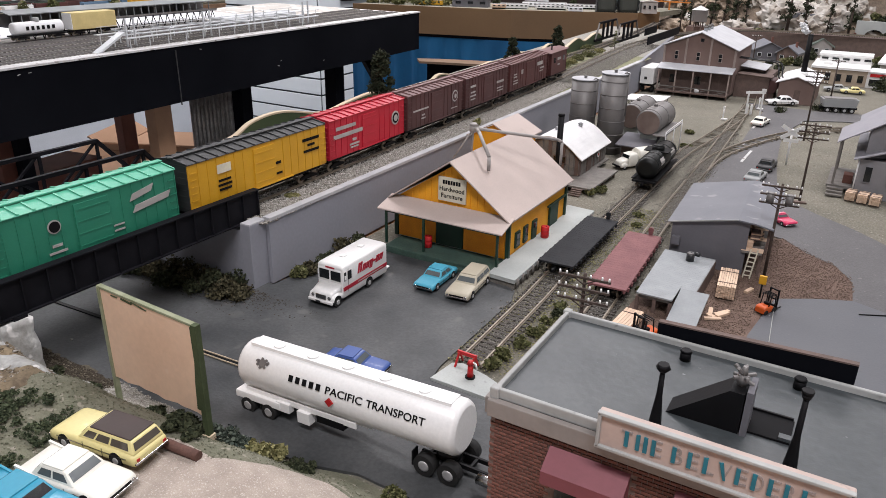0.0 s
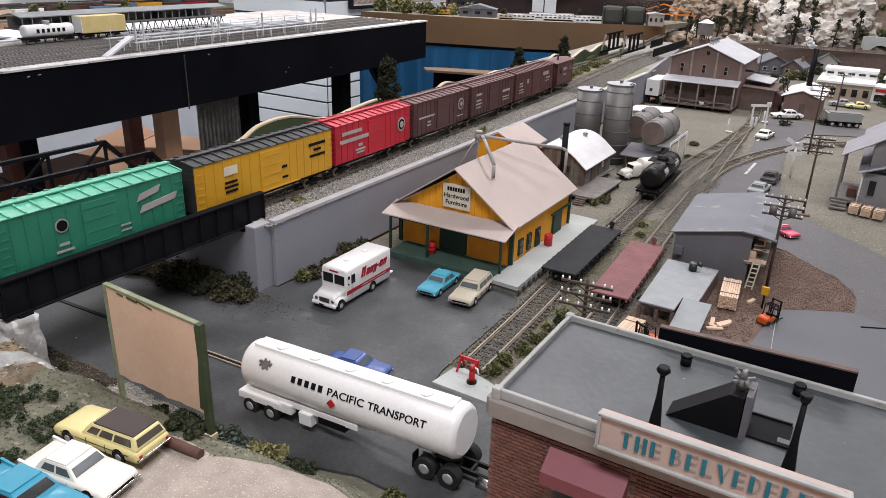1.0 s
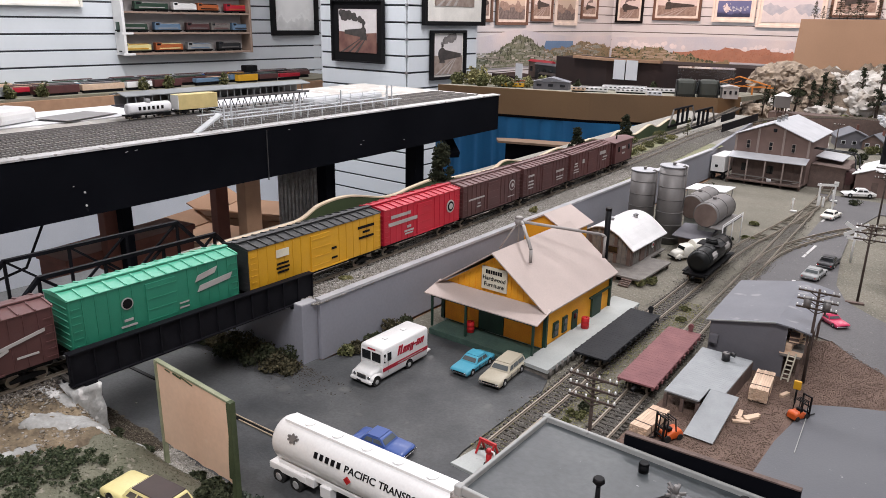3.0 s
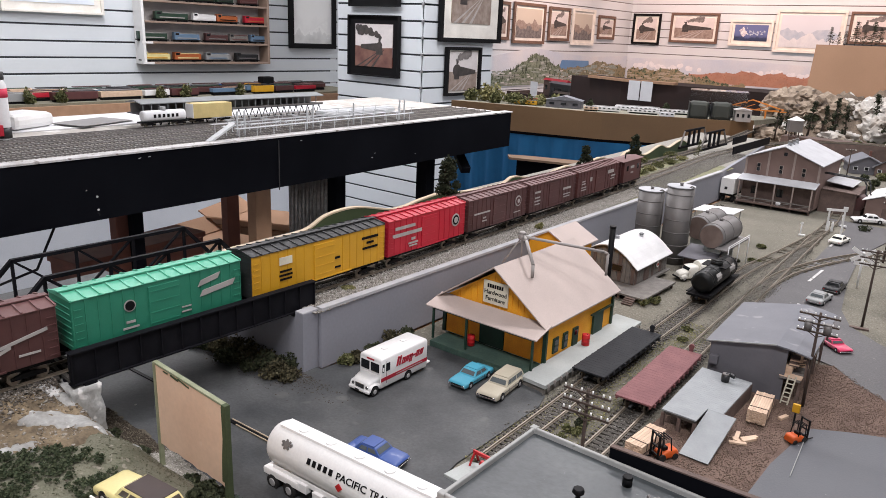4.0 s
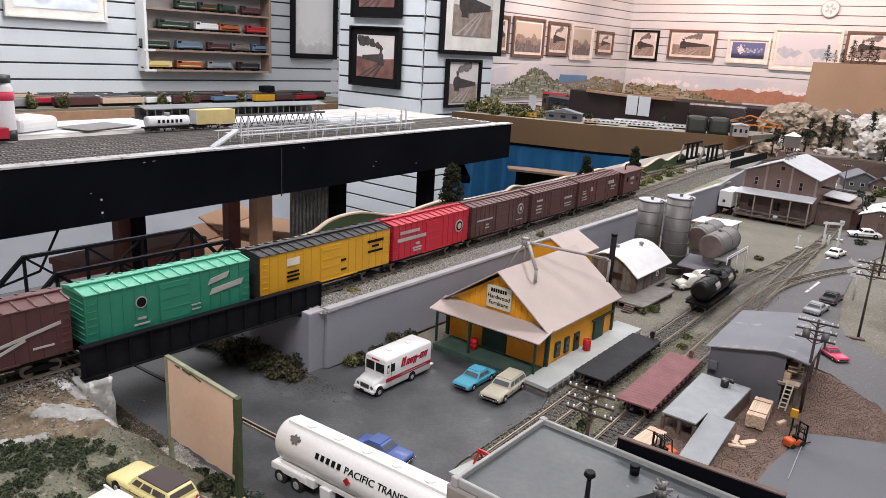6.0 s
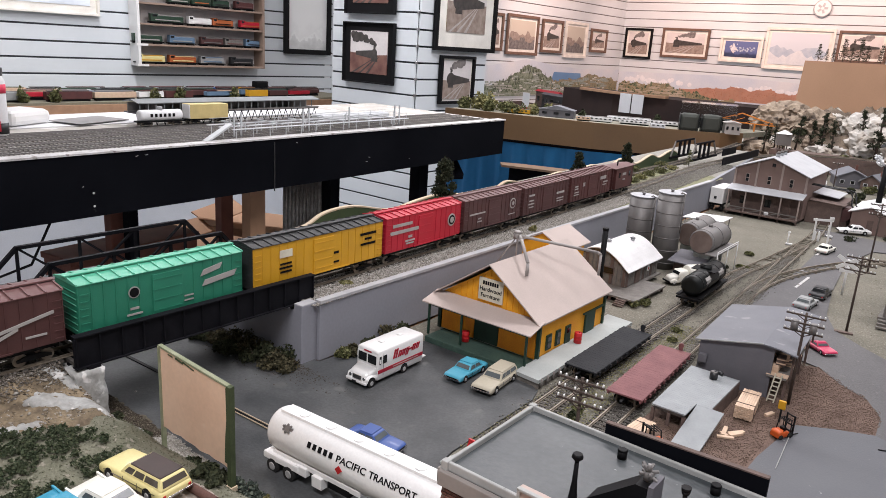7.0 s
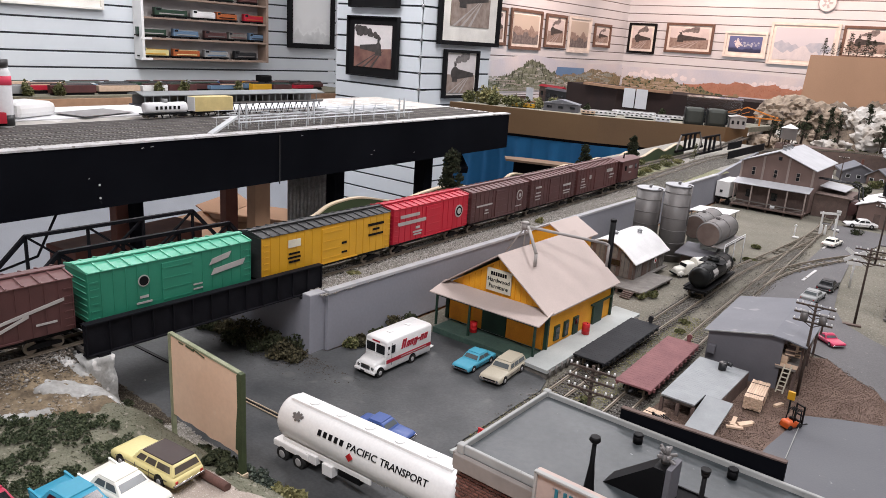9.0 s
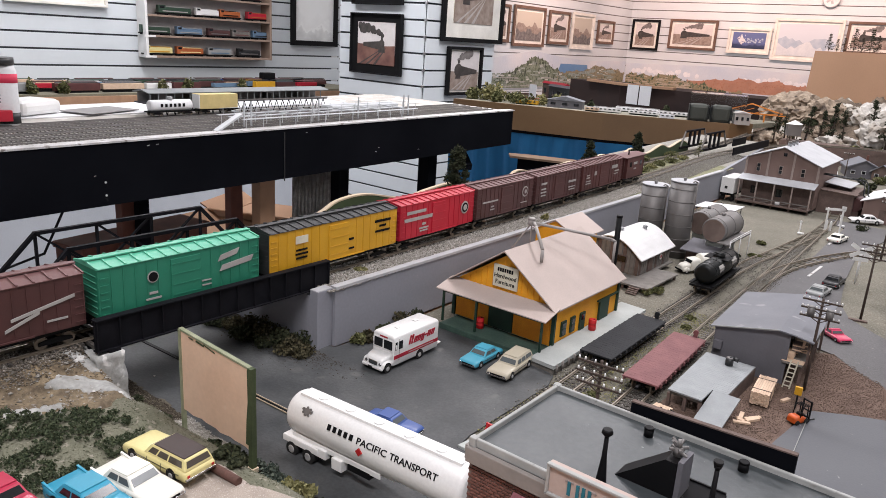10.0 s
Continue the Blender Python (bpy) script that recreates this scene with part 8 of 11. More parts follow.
# ---- feed mill ----
ml = thing("feed_mill", "brown plank feed mill with a tin roof and railed porch", "building", pose(0, 0, 0))
MX0, MX1, MY0, MY1, MXA = -0.137, 0.018, 1.085, 1.285, -0.0590
part("wall_shell", prism([(MX0, 0.006), (MX1, 0.006), (MX1, 0.1030), (MXA, 0.1335), (MX0, 0.1030)], MY0, MY1, "y"), MILLBROWN, ml)
for s, ex in ((1, MX1 + 0.006), (-1, MX0 - 0.006)):
    sl = 0.0305 / abs((MX1 if s > 0 else MX0) - MXA)
    ze = 0.1345 - sl * abs(ex - MXA)
    part("roof_slope", prism([(MXA, 0.1345), (ex, ze), (ex, ze + 0.0016), (MXA, 0.1361)], MY0 - 0.007, MY1 + 0.006, "y"), TIN, ml, "grey tin roof slope")
for x in (MX0 + 0.0015, -0.0885, -0.0355, MX1 - 0.0015):
    zt = 0.1030 + 0.0305 * (1 - abs(x - MXA) / 0.078)
    part("trim_board", box((x, MY0 - 0.0008, (0.064 + zt) / 2), (0.0042, 0.0022, zt - 0.066)), MILLTRIM, ml)
for x in (-0.108, -0.0605, -0.0135):
    w = part("window", box((x, MY0 - 0.0008, 0.0840), (0.0085, 0.0022, 0.0190)), MILLTRIM, ml)
    part("pane", box((x, MY0 - 0.0022, 0.0840), (0.0062, 0.0008, 0.0165)), DARKGLASS, w)
    part("sash", box((x, MY0 - 0.0028, 0.0840), (0.0066, 0.0006, 0.0010)), MILLTRIM, w)
part("loft_window", box((MXA + 0.003, MY0 - 0.0008, 0.1190), (0.0070, 0.0022, 0.0070)), DARKGLASS, ml)
part("porch_roof", prism([(MY0, 0.0645), (MY0 - 0.0340, 0.0555), (MY0 - 0.0340, 0.0568), (MY0, 0.0658)], MX0 - 0.004, MX1 + 0.004, "x"), TIN, ml)
part("porch_floor", box(((MX0 + MX1) / 2, MY0 - 0.0200, 0.0085), (MX1 - MX0, 0.040, 0.003)), WOODBROWN, ml)
for k in range(5):
    x = MX0 + 0.002 + (MX1 - MX0 - 0.004) * k / 4
    part("porch_post", box((x, MY0 - 0.0320, 0.0325), (0.0026, 0.0026, 0.0470)), MILLTRIM, ml)
    part("pile", box((x, MY0 - 0.0320, 0.0035), (0.0034, 0.0034, 0.0070)), WOODBROWN, ml)
for k in range(4):
    xa = MX0 + 0.002 + (MX1 - MX0 - 0.004) * k / 4
    xb = xa + (MX1 - MX0 - 0.004) / 4
    part("porch_rail", beam((xa, MY0 - 0.0345, 0.0190), (xb, MY0 - 0.0345, 0.0190), 0.0014, 0.0018), WOODGREY, ml)
    part("porch_brace", beam((xa, MY0 - 0.0345, 0.0060), (xb, MY0 - 0.0345, 0.0190), 0.0012, 0.0014), WOODGREY, ml)
# darker panel over the siding stands in for deep shade under the porch
part("lower_wall", box(((MX0 + MX1) / 2, MY0 - 0.0004, 0.0360), (MX1 - MX0 - 0.002, 0.0014, 0.0520)), WOODBROWN, ml, "brown panel painting the porch's shade on the lower storey")
for x in (-0.110, -0.055):
    part("store_window", box((x, MY0 - 0.0014, 0.0320), (0.0130, 0.0016, 0.0170)), DARKGLASS, ml)
part("mill_door", box((-0.020, MY0 - 0.0012, 0.0280), (0.0240, 0.0016, 0.0340)), WOODBROWN, ml)
solid("feed_sack", box((-0.0480, MY0 - 0.0300, 0.0140), (0.010, 0.006, 0.008), bev=0.0024), WHITEMATT, "white feed sack on the mill porch", "sack")
for y in (1.115, 1.145, 1.175):
    v = part("roof_ventilator", rod((MXA, y, 0.1345), (MXA, y, 0.1425), 0.0042, n=12), TIN, ml)
    part("ventilator_cap", rod((MXA, y, 0.1425), (MXA, y, 0.1470), 0.0056, n=12, r2=0.0024), WOODGREY, v)
ax = thing("mill_annex", "dark red-brown lean-to annex with bent pipes beside the mill", "shed", pose(0.048, 1.185, 0))
part("annex_shell", box((0.006, 0, 0.0240), (0.070, 0.130, 0.0480)), WOODBROWN, ax)
part("annex_roof", prism([(-0.028, 0.062), (0.026, 0.056), (0.026, 0.0575), (-0.028, 0.0635)], -0.030, 0.07, "y"), TIN, ax)
part("lower_roof", prism([(-0.028, 0.050), (0.046, 0.047), (0.046, 0.0484), (-0.028, 0.0514)], -0.068, -0.031, "y"), WOODBROWN, ax)
part("side_tank", rod((0.044, -0.055, 0.026), (0.044, 0.0, 0.026), 0.0145, n=18), BOXBROWN2, ax)
part("tank_stand", box((0.044, -0.028, 0.006), (0.018, 0.05, 0.012)), WOODBROWN, ax)
for k in range(2):
    y = -0.052 + 0.013 * k
    part("bent_pipe", tube([(-0.030, y, 0.0830), (0.040 + 0.006 * k, y, 0.0800), (0.050 + 0.006 * k, y, 0.0770), (0.054 + 0.006 * k, y, 0.0690), (0.056 + 0.006 * k, y, 0.0500), (0.060 + 0.006 * k, y, 0.0455)], 0.0015), GREYBLACK, ax)
rf = thing("white_trailer", "white box trailer backed against the retaining wall", "trailer", pose(-0.1590, 1.090, 0))
part("box_body", box((0, 0, 0.0370), (0.030, 0.085, 0.036), bev=0.001), WHITE, rf)
part("trailer_floor", box((0, 0, 0.0165), (0.028, 0.083, 0.004)), BLACK, rf)
part("rear_hatch", box((-0.002, -0.0428, 0.0320), (0.006, 0.0010, 0.006)), GREYBLACK, rf)
for x in (-0.011, 0.011):
    part("tyre", rod((x - 0.003, -0.028, 0.0075), (x + 0.003, -0.028, 0.0075), 0.0075, n=14), TYRE, rf)

# ---- boiler house with tall stack ----
bh = thing("boiler_house", "small brown brick boiler house with a white roof", "building", pose(0.1460, 1.175, 0))
part("wall_shell", prism([(-0.034, 0), (0.036, 0), (0.036, 0.0430), (0.0, 0.0560), (-0.034, 0.0430)], -0.075, 0.075, "y"), MILLBROWN, bh)
for s in (-1, 1):
    part("roof_slope", prism([(0, 0.0575), (s * 0.041, 0.0425), (s * 0.041, 0.0440), (0, 0.0590)], -0.082, 0.082, "y"), TINWHITE, bh)
part("door", box((0.004, -0.0755, 0.0150), (0.012, 0.001, 0.030)), WOODBROWN, bh)
part("chimney", rod((0.004, -0.02, 0.045), (0.004, -0.02, 0.140), 0.0062, n=16, r2=0.0050), BLACK, bh)
part("chimney_collar", rod((0.004, -0.02, 0.052), (0.004, -0.02, 0.062), 0.0105, n=16, r2=0.0080), TINWHITE, bh)
smoke = np.array([(-0.0045 - 0.012 * f + random.gauss(0, 0.0022), -0.02 + random.gauss(0, 0.003), 0.143 + 0.016 * f + random.gauss(0, 0.0022)) for f in np.linspace(0, 1, 220)])
part("cotton_tuft", lumps("cotton_smoke", smoke, RNG.uniform(0.002, 0.0042, 220), WHITEMATT), None, bh, "white cotton tuft as smoke")
dtk = thing("dump_truck", "grey dump truck with a black chassis", "truck", pose(0.2330, 1.065, 0, 0, 0, -72))
part("dump_body", prism([(-0.030, 0.012), (0.030, 0.012), (0.034, 0.028), (-0.034, 0.028)], -0.0135, 0.0135, "x"), SILVER, dtk)
part("dump_load", box((0, 0, 0.0284), (0.024, 0.060, 0.002)), TINGREY, dtk)
part("chassis", box((0, 0, 0.009), (0.012, 0.070, 0.004)), BLACK, dtk)
for x in (-0.011, 0.011):
    for y in (-0.022, -0.006, 0.010, 0.024):
        wheel(dtk, x, y, 0.0056, 0.0044)


# ---- town houses ----
def house(x, y, w, d, h, rise, wallm, roofm, label, turn=0, windows=3, porch=False):
    t = thing("town_house", label, "house", pose(x, y, 0, 0, 0, turn), "town houses")
    part("wall_shell", prism([(-w / 2, 0), (w / 2, 0), (w / 2, h), (0, h + rise), (-w / 2, h)], -d / 2, d / 2, "y"), wallm, t)
    for s in (-1, 1):
        part("roof_slope", prism([(0, h + rise + 0.0015), (s * (w / 2 + 0.006), h - rise * 0.012 / w - 0.001), (s * (w / 2 + 0.006), h + 0.0006), (0, h + rise + 0.003)], -d / 2 - 0.005, d / 2 + 0.005, "y"), roofm, t)
    for k in range(windows):
        xx = -w / 2 + w * (k + 0.5) / windows
        wn = part("window", box((xx, -d / 2 - 0.0006, h * 0.55), (w / windows * 0.42, 0.0016, h * 0.36)), WHITEMATT, t)
        part("pane", box((xx, -d / 2 - 0.0016, h * 0.55), (w / windows * 0.34, 0.0006, h * 0.30)), DARKGLASS, wn)
        yy = -d / 2 + d * (k + 0.5) / windows
        wn = part("window", box((w / 2 + 0.0006, yy, h * 0.55), (0.0016, d / windows * 0.36, h * 0.36)), WHITEMATT, t)
        part("pane", box((w / 2 + 0.0016, yy, h * 0.55), (0.0006, d / windows * 0.28, h * 0.30)), DARKGLASS, wn)
    if porch:
        part("porch_roof", prism([(-d / 2, h * 0.75), (-d / 2 - 0.02, h * 0.62), (-d / 2 - 0.02, h * 0.65), (-d / 2, h * 0.78)], -w * 0.4, w * 0.4, "x"), roofm, t)
        for s in (-1, 1):
            part("porch_post", box((s * w * 0.36, -d / 2 - 0.018, h * 0.31), (0.002, 0.002, h * 0.62)), WHITEMATT, t)
    part("chimney", box((w * 0.2, d * 0.2, h + rise * 0.9), (0.006, 0.006, rise + 0.006)), BRICKM, t)
    return t


CLAP = mat("pale_clapboard", (0.40, 0.38, 0.36), (0.33, 0.31, 0.3), 0.8, 40, 500, 0.2)
TAN = mat("tan_stucco", (0.38, 0.31, 0.24), (0.32, 0.26, 0.2), 0.85, 40, 500, 0.2)
BROWNTILE = mat("brown_shingles", (0.16, 0.10, 0.085), (0.12, 0.075, 0.065), 0.85, 60, 700, 0.3)
PALEGREEN = mat("faded_green_roof", (0.20, 0.24, 0.21), None, 0.8, 40, 500, 0.2)
house(-0.015, 1.82, 0.085, 0.10, 0.030, 0.020, GREYWALL, GREYROOF, "grey cottage with a grey gabled roof", 20)
house(0.055, 1.80, 0.055, 0.06, 0.026, 0.018, WOODBROWN, GREYROOF, "small dark cottage with a grey roof", -10, 2)
house(0.115, 2.02, 0.06, 0.07, 0.030, 0.020, CLAP, PALEGREEN, "pale cottage with a faded green roof", 15, 2)
house(0.215, 2.10, 0.085, 0.08, 0.030, 0.022, TAN, BROWNTILE, "tan house with a brown shingle roof", 80, 3, True)
house(0.320, 2.06, 0.085, 0.08, 0.030, 0.022, TAN, BROWNTILE, "tan bungalow with a brown shingle roof", 75, 3)
house(0.330, 1.72, 0.06, 0.06, 0.028, 0.018, CLAP, TINWHITE, "white cottage with a pale tin roof", 70, 2)
house(0.44, 1.60, 0.09, 0.08, 0.034, 0.024, CLAP, GREYROOF, "pale house with a grey roof", 70, 3)
house(0.42, 1.25, 0.08, 0.07, 0.032, 0.022, TAN, BROWNTILE, "tan house beside the cross street", 80, 3)
house(-0.060, 1.58, 0.045, 0.05, 0.030, 0.018, CLAP, TINWHITE, "small pale hut behind the mill", 10, 1)
wb = thing("white_factory", "long low tan building with two white roof tiers", "building", pose(0.208, 1.50, 0))
part("wall_shell", box((0, 0, 0.0190), (0.122, 0.150, 0.038)), TAN, wb)
part("parapet", box((0, 0, 0.0400), (0.128, 0.156, 0.0050)), WHITE, wb)
part("upper_storey", box((0.004, 0.045, 0.0500), (0.116, 0.062, 0.018)), WHITE, wb)
part("upper_parapet", box((0.004, 0.045, 0.0610), (0.122, 0.068, 0.0050)), WHITE, wb)
for k in range(5):
    part("window", box((-0.048 + 0.024 * k, -0.0755, 0.0180), (0.012, 0.0014, 0.0170)), DARKGLASS, wb)
for k in range(5):
    part("upper_window", box((-0.042 + 0.024 * k, 0.0135, 0.0520), (0.015, 0.0014, 0.0050)), DARKGLASS, wb)
part("roof_box", box((-0.030, -0.030, 0.0450), (0.020, 0.018, 0.006)), WHITE, wb)
rsn = thing("red_white_store", "small white shop with a red sign band", "building", pose(0.300, 1.46, 0, 0, 0, -8))
part("wall_shell", box((0, 0, 0.0180), (0.055, 0.07, 0.036)), WHITE, rsn)
part("sign_band", box((0, -0.0358, 0.0300), (0.040, 0.0014, 0.0070)), RED, rsn)
part("shop_window", box((0, -0.0356, 0.0130), (0.040, 0.0010, 0.0150)), DARKGLASS, rsn)
part("roof", box((0, 0, 0.0370), (0.059, 0.074, 0.003)), TINWHITE, rsn)

# ---- grey house by the road ----
PALEGREY = mat("pale_grey_siding", (0.24, 0.235, 0.245), (0.20, 0.197, 0.207), 0.8, 40, 500, 0.15)
LILACROOF = mat("lilac_grey_roof", (0.27, 0.265, 0.29), (0.23, 0.226, 0.25), 0.75, 30, 500, 0.1)
gh = thing("grey_house", "pale grey two-storey house with lilac grey roofs and a porch", "house", pose(0, 0, 0))
GX0, GY0 = 0.2925, 0.462
part("lower_wall", box((GX0 + 0.06, GY0 + 0.075, 0.026), (0.12, 0.150, 0.052)), PALEGREY, gh)
part("skirt_roof", prism([(GX0 - 0.008, 0.0515), (GX0 + 0.045, 0.0720), (GX0 + 0.045, 0.0735), (GX0 - 0.008, 0.0530)], GY0 - 0.010, GY0 + 0.155, "y"), LILACROOF, gh)
part("upper_wall", prism([(GX0 + 0.004, 0.053), (GX0 + 0.12, 0.053), (GX0 + 0.12, 0.105), (GX0 + 0.062, 0.125), (GX0 + 0.004, 0.088)], GY0 + 0.012, GY0 + 0.145, "y"), PALEGREY, gh)
part("upper_roof", prism([(GX0 - 0.012, 0.0800), (GX0 + 0.062, 0.1290), (GX0 + 0.062, 0.1306), (GX0 - 0.012, 0.0816)], GY0 + 0.004, GY0 + 0.153, "y"), LILACROOF, gh)
part("upper_roof", prism([(GX0 + 0.062, 0.1290), (GX0 + 0.13, 0.0990), (GX0 + 0.13, 0.1006), (GX0 + 0.062, 0.1306)], GY0 + 0.004, GY0 + 0.153, "y"), LILACROOF, gh)
part("porch_roof", prism([(GX0 - 0.032, 0.0680), (GX0 - 0.004, 0.0860), (GX0 - 0.004, 0.0874), (GX0 - 0.032, 0.0694)], GY0 + 0.005, GY0 + 0.105, "y"), LILACROOF, gh)
for y in (GY0 + 0.010, GY0 + 0.098):
    part("porch_post", box((GX0 - 0.027, y, 0.038), (0.003, 0.003, 0.062)), WOODGREY, gh)
part("porch_deck", box((GX0 - 0.017, GY0 + 0.055, 0.0090), (0.034, 0.100, 0.004)), WOODGREY, gh)
for k in range(3):
    part("porch_step", box((GX0 - 0.022, GY0 - 0.002 - 0.006 * k, 0.0085 - 0.003 * k), (0.020, 0.007, 0.0022)), WOODGREY, gh)
part("porch_bench", box((GX0 - 0.010, GY0 + 0.03, 0.0170), (0.012, 0.020, 0.012), bev=0.001), BRICKM, gh)
for x in (GX0 + 0.012, GX0 + 0.040):
    w = part("window", box((x, GY0 - 0.0008, 0.0330), (0.0105, 0.0020, 0.0230)), PALEGREY, gh)
    part("pane", box((x, GY0 - 0.0020, 0.0330), (0.0080, 0.0008, 0.0200)), DARKGLASS, w)
part("drain_pipe", rod((GX0 - 0.0016, GY0 - 0.0016, 0.0), (GX0 - 0.0016, GY0 - 0.0016, 0.052), 0.0010, n=8), TINWHITE, gh)
part("red_chimney", box((GX0 + 0.032, GY0 + 0.008, 0.088), (0.008, 0.008, 0.075)), MAROON, gh)

# ---- far end: trestle, rocks, cliff backdrop ----
trs = thing("far_truss", "small dark girder truss at the far end of the line", "bridge", pose(0, 0, 0))
for x in (-0.312, -0.368):
    part("chord", beam((x, 1.305, 0.118), (x, 1.445, 0.118), 0.004, 0.005), BLACKSTEEL, trs)
    part("lower_chord", beam((x, 1.275, 0.076), (x, 1.485, 0.076), 0.004, 0.006), BLACKSTEEL, trs)
    for a, b in ((1.28, 1.305), (1.48, 1.445)):
        part("end_post", beam((x, a, 0.076), (x, b, 0.118), 0.0035, 0.004), WOODGREY, trs)
    for k in range(1, 4):
        part("vertical", beam((x, 1.305 + 0.035 * k, 0.076), (x, 1.305 + 0.035 * k, 0.118), 0.004, 0.010), BLACKSTEEL, trs)
for x, y0, y1 in ((-0.300, 1.50, 1.62), (-0.235, 1.30, 1.62)):
    solid("far_girder", box((x, (y0 + y1) / 2, 0.083), (0.003, y1 - y0, 0.020)), BLACKSTEEL, "black plate girder at the far end of the line", "girder", "far girders")


def ridge(x, y):
    """Rocky cliff rising behind the town."""
    f = smooth((y - 2.06 - 0.14 * noise.noise(Vector((x * 3, 0, 4)))) / 0.34)
    top = lerp_table(x, [-0.62, -0.5, -0.44, -0.34, -0.2, 0.0, 0.3, 0.7, 1.1], [0.0, 0.03, 0.09, 0.155, 0.165, 0.20, 0.27, 0.30, 0.32])
    n = 0.0
    amp, fr = 0.085, 6.5
    for k in range(5):
        n += amp * (abs(noise.noise(Vector((x * fr, y * fr, 3.0 + k)))) - 0.22)
        amp, fr = amp * 0.55, fr * 2.1
    return max(-0.01, f * (top + n)) + 0.002 * noise.noise(Vector((x * 30, y * 30, 0)))


CLIFFEARTH = mat("cliff_earth_and_plaster", (0.20, 0.155, 0.115), (0.075, 0.055, 0.040), 0.95, 16, 200, 1.0, mix=0.5, speck=(24, 0.60, (0.50, 0.48, 0.44)), grain=0.25)
PALEROCK = mat("pale_plaster_rock", (0.62, 0.60, 0.57), (0.28, 0.235, 0.185), 0.9, 20, 160, 1.0, mix=0.5, speck=(30, 0.63, (0.085, 0.064, 0.048)), grain=0.1)
TANROCK = mat("tan_plaster_rock", (0.36, 0.29, 0.22), (0.15, 0.11, 0.08), 0.9, 22, 160, 1.0, mix=0.5, speck=(30, 0.63, (0.07, 0.052, 0.04)), grain=0.1)
sheet("rock_cliff", -0.62, 1.1, 1.98, 3.2, 0.0100, ridge, CLIFFEARTH, "pale plaster rock cliff with dark crevices behind the model town")
# loose pale crags at the cliff's foot
def crag(x, y, z, r, h, material, seed):
    """A craggy plaster rock: creased by ridged noise at three sizes."""
    bm = bmesh.new()
    bmesh.ops.create_icosphere(bm, subdivisions=4, radius=1.0)
    off = Vector((seed * 3.7, seed * 1.3, seed * 2.1))
    for v in bm.verts:
        p, d, amp, fr = v.co.copy(), 0.0, 0.42, 1.5
        for k in range(4):
            d += amp * (0.42 - 1.5 * abs(noise.noise(p * fr + off)))
            amp, fr = amp * 0.58, fr * 2.1
        q = p * (1.0 + d)
        v.co = Vector((q.x * r, q.y * r * 0.85, q.z * h))
    return solid("boulder", bm, material, "craggy plaster boulder on the cliff", "boulder", "boulders", m=pose(x, y, z, 0, 0, seed * 47))


for k in range(58):
    x, y = random.uniform(-0.44, 0.52), random.uniform(2.08, 2.45)
    r = random.uniform(0.018, 0.038) if k % 2 else random.uniform(0.045, 0.085)
    crag(x, y, ridge(x, y) + r * 0.1, r, r * random.uniform(0.55, 0.85), PALEROCK if x > -0.20 or k % 4 == 0 else TANROCK, k)
# tunnel portal in the cliff
tp = thing("tunnel_portal", "grey stone tunnel portal in the cliff", "tunnel portal", pose(0.255, 2.125, 0.0))
arch = [(-0.055, 0), (-0.055, 0.10), (0.055, 0.10), (0.055, 0), (0.030, 0)] + [(0.030 * math.cos(a), 0.045 + 0.030 * math.sin(a)) for a in np.linspace(0, math.pi, 12)] + [(-0.030, 0)]
part("stone_face", prism(arch, 0, 0.012, "y"), CONC, tp)
# black plate behind the arch stands in for the unlit tunnel
part("black_bore_plate", box((0, 0.02, 0.045), (0.10, 0.004, 0.09)), INK, tp)
st = thing("grey_depot", "grey depot with a peaked roof at the cliff's foot", "building", pose(0.055, 2.16, 0.055))
part("wall_shell", box((0, 0, 0.016), (0.085, 0.03, 0.05)), GREYWALL, st)
part("roof", prism([(-0.05, 0.040), (0.05, 0.040), (0.042, 0.056), (-0.042, 0.056)], -0.022, 0.022, "y"), GREYROOF, st)
part("gable", prism([(-0.014, 0.036), (0.014, 0.036), (0, 0.060)], -0.0235, -0.018, "y"), CLAP, st)
for x in (-0.025, 0.0, 0.025):
    part("door", box((x, -0.0155, 0.014), (0.014, 0.0012, 0.024)), DARKGLASS, st)
structure("track_shelf", box((0.15, 2.035, 0.030), (0.9, 0.07, 0.06)), WOODBROWN, "brown ledge carrying the far track")
wtw = thing("water_tower", "small grey water tower with a pale conical roof", "water tower", pose(-0.262, 2.0, 0))
part("tower_tank", box((0, 0, 0.0965), (0.042, 0.042, 0.037), 25), TINGREY, wtw)
part("tower_roof", rod((0, 0, 0.1155), (0, 0, 0.1285), 0.032, n=4, r2=0.001, smooth=False), TINWHITE, wtw)
for k in range(4):
    a = k * math.tau / 4 + 0.7
    part("tower_leg", rod((0.018 * math.cos(a), 0.018 * math.sin(a), 0), (0.016 * math.cos(a), 0.016 * math.sin(a), 0.08), 0.0022, n=6), WOODBROWN, wtw)

# cardboard screen behind the cliff
cbd = solid("cardboard_screen", prism([(-0.415, 0.02), (-0.40, 0.362), (1.2, 0.375), (1.2, 0.02)], 2.70, 2.712, "y"), CARDBOARD, "large bare tan board standing behind the rocks", "board")


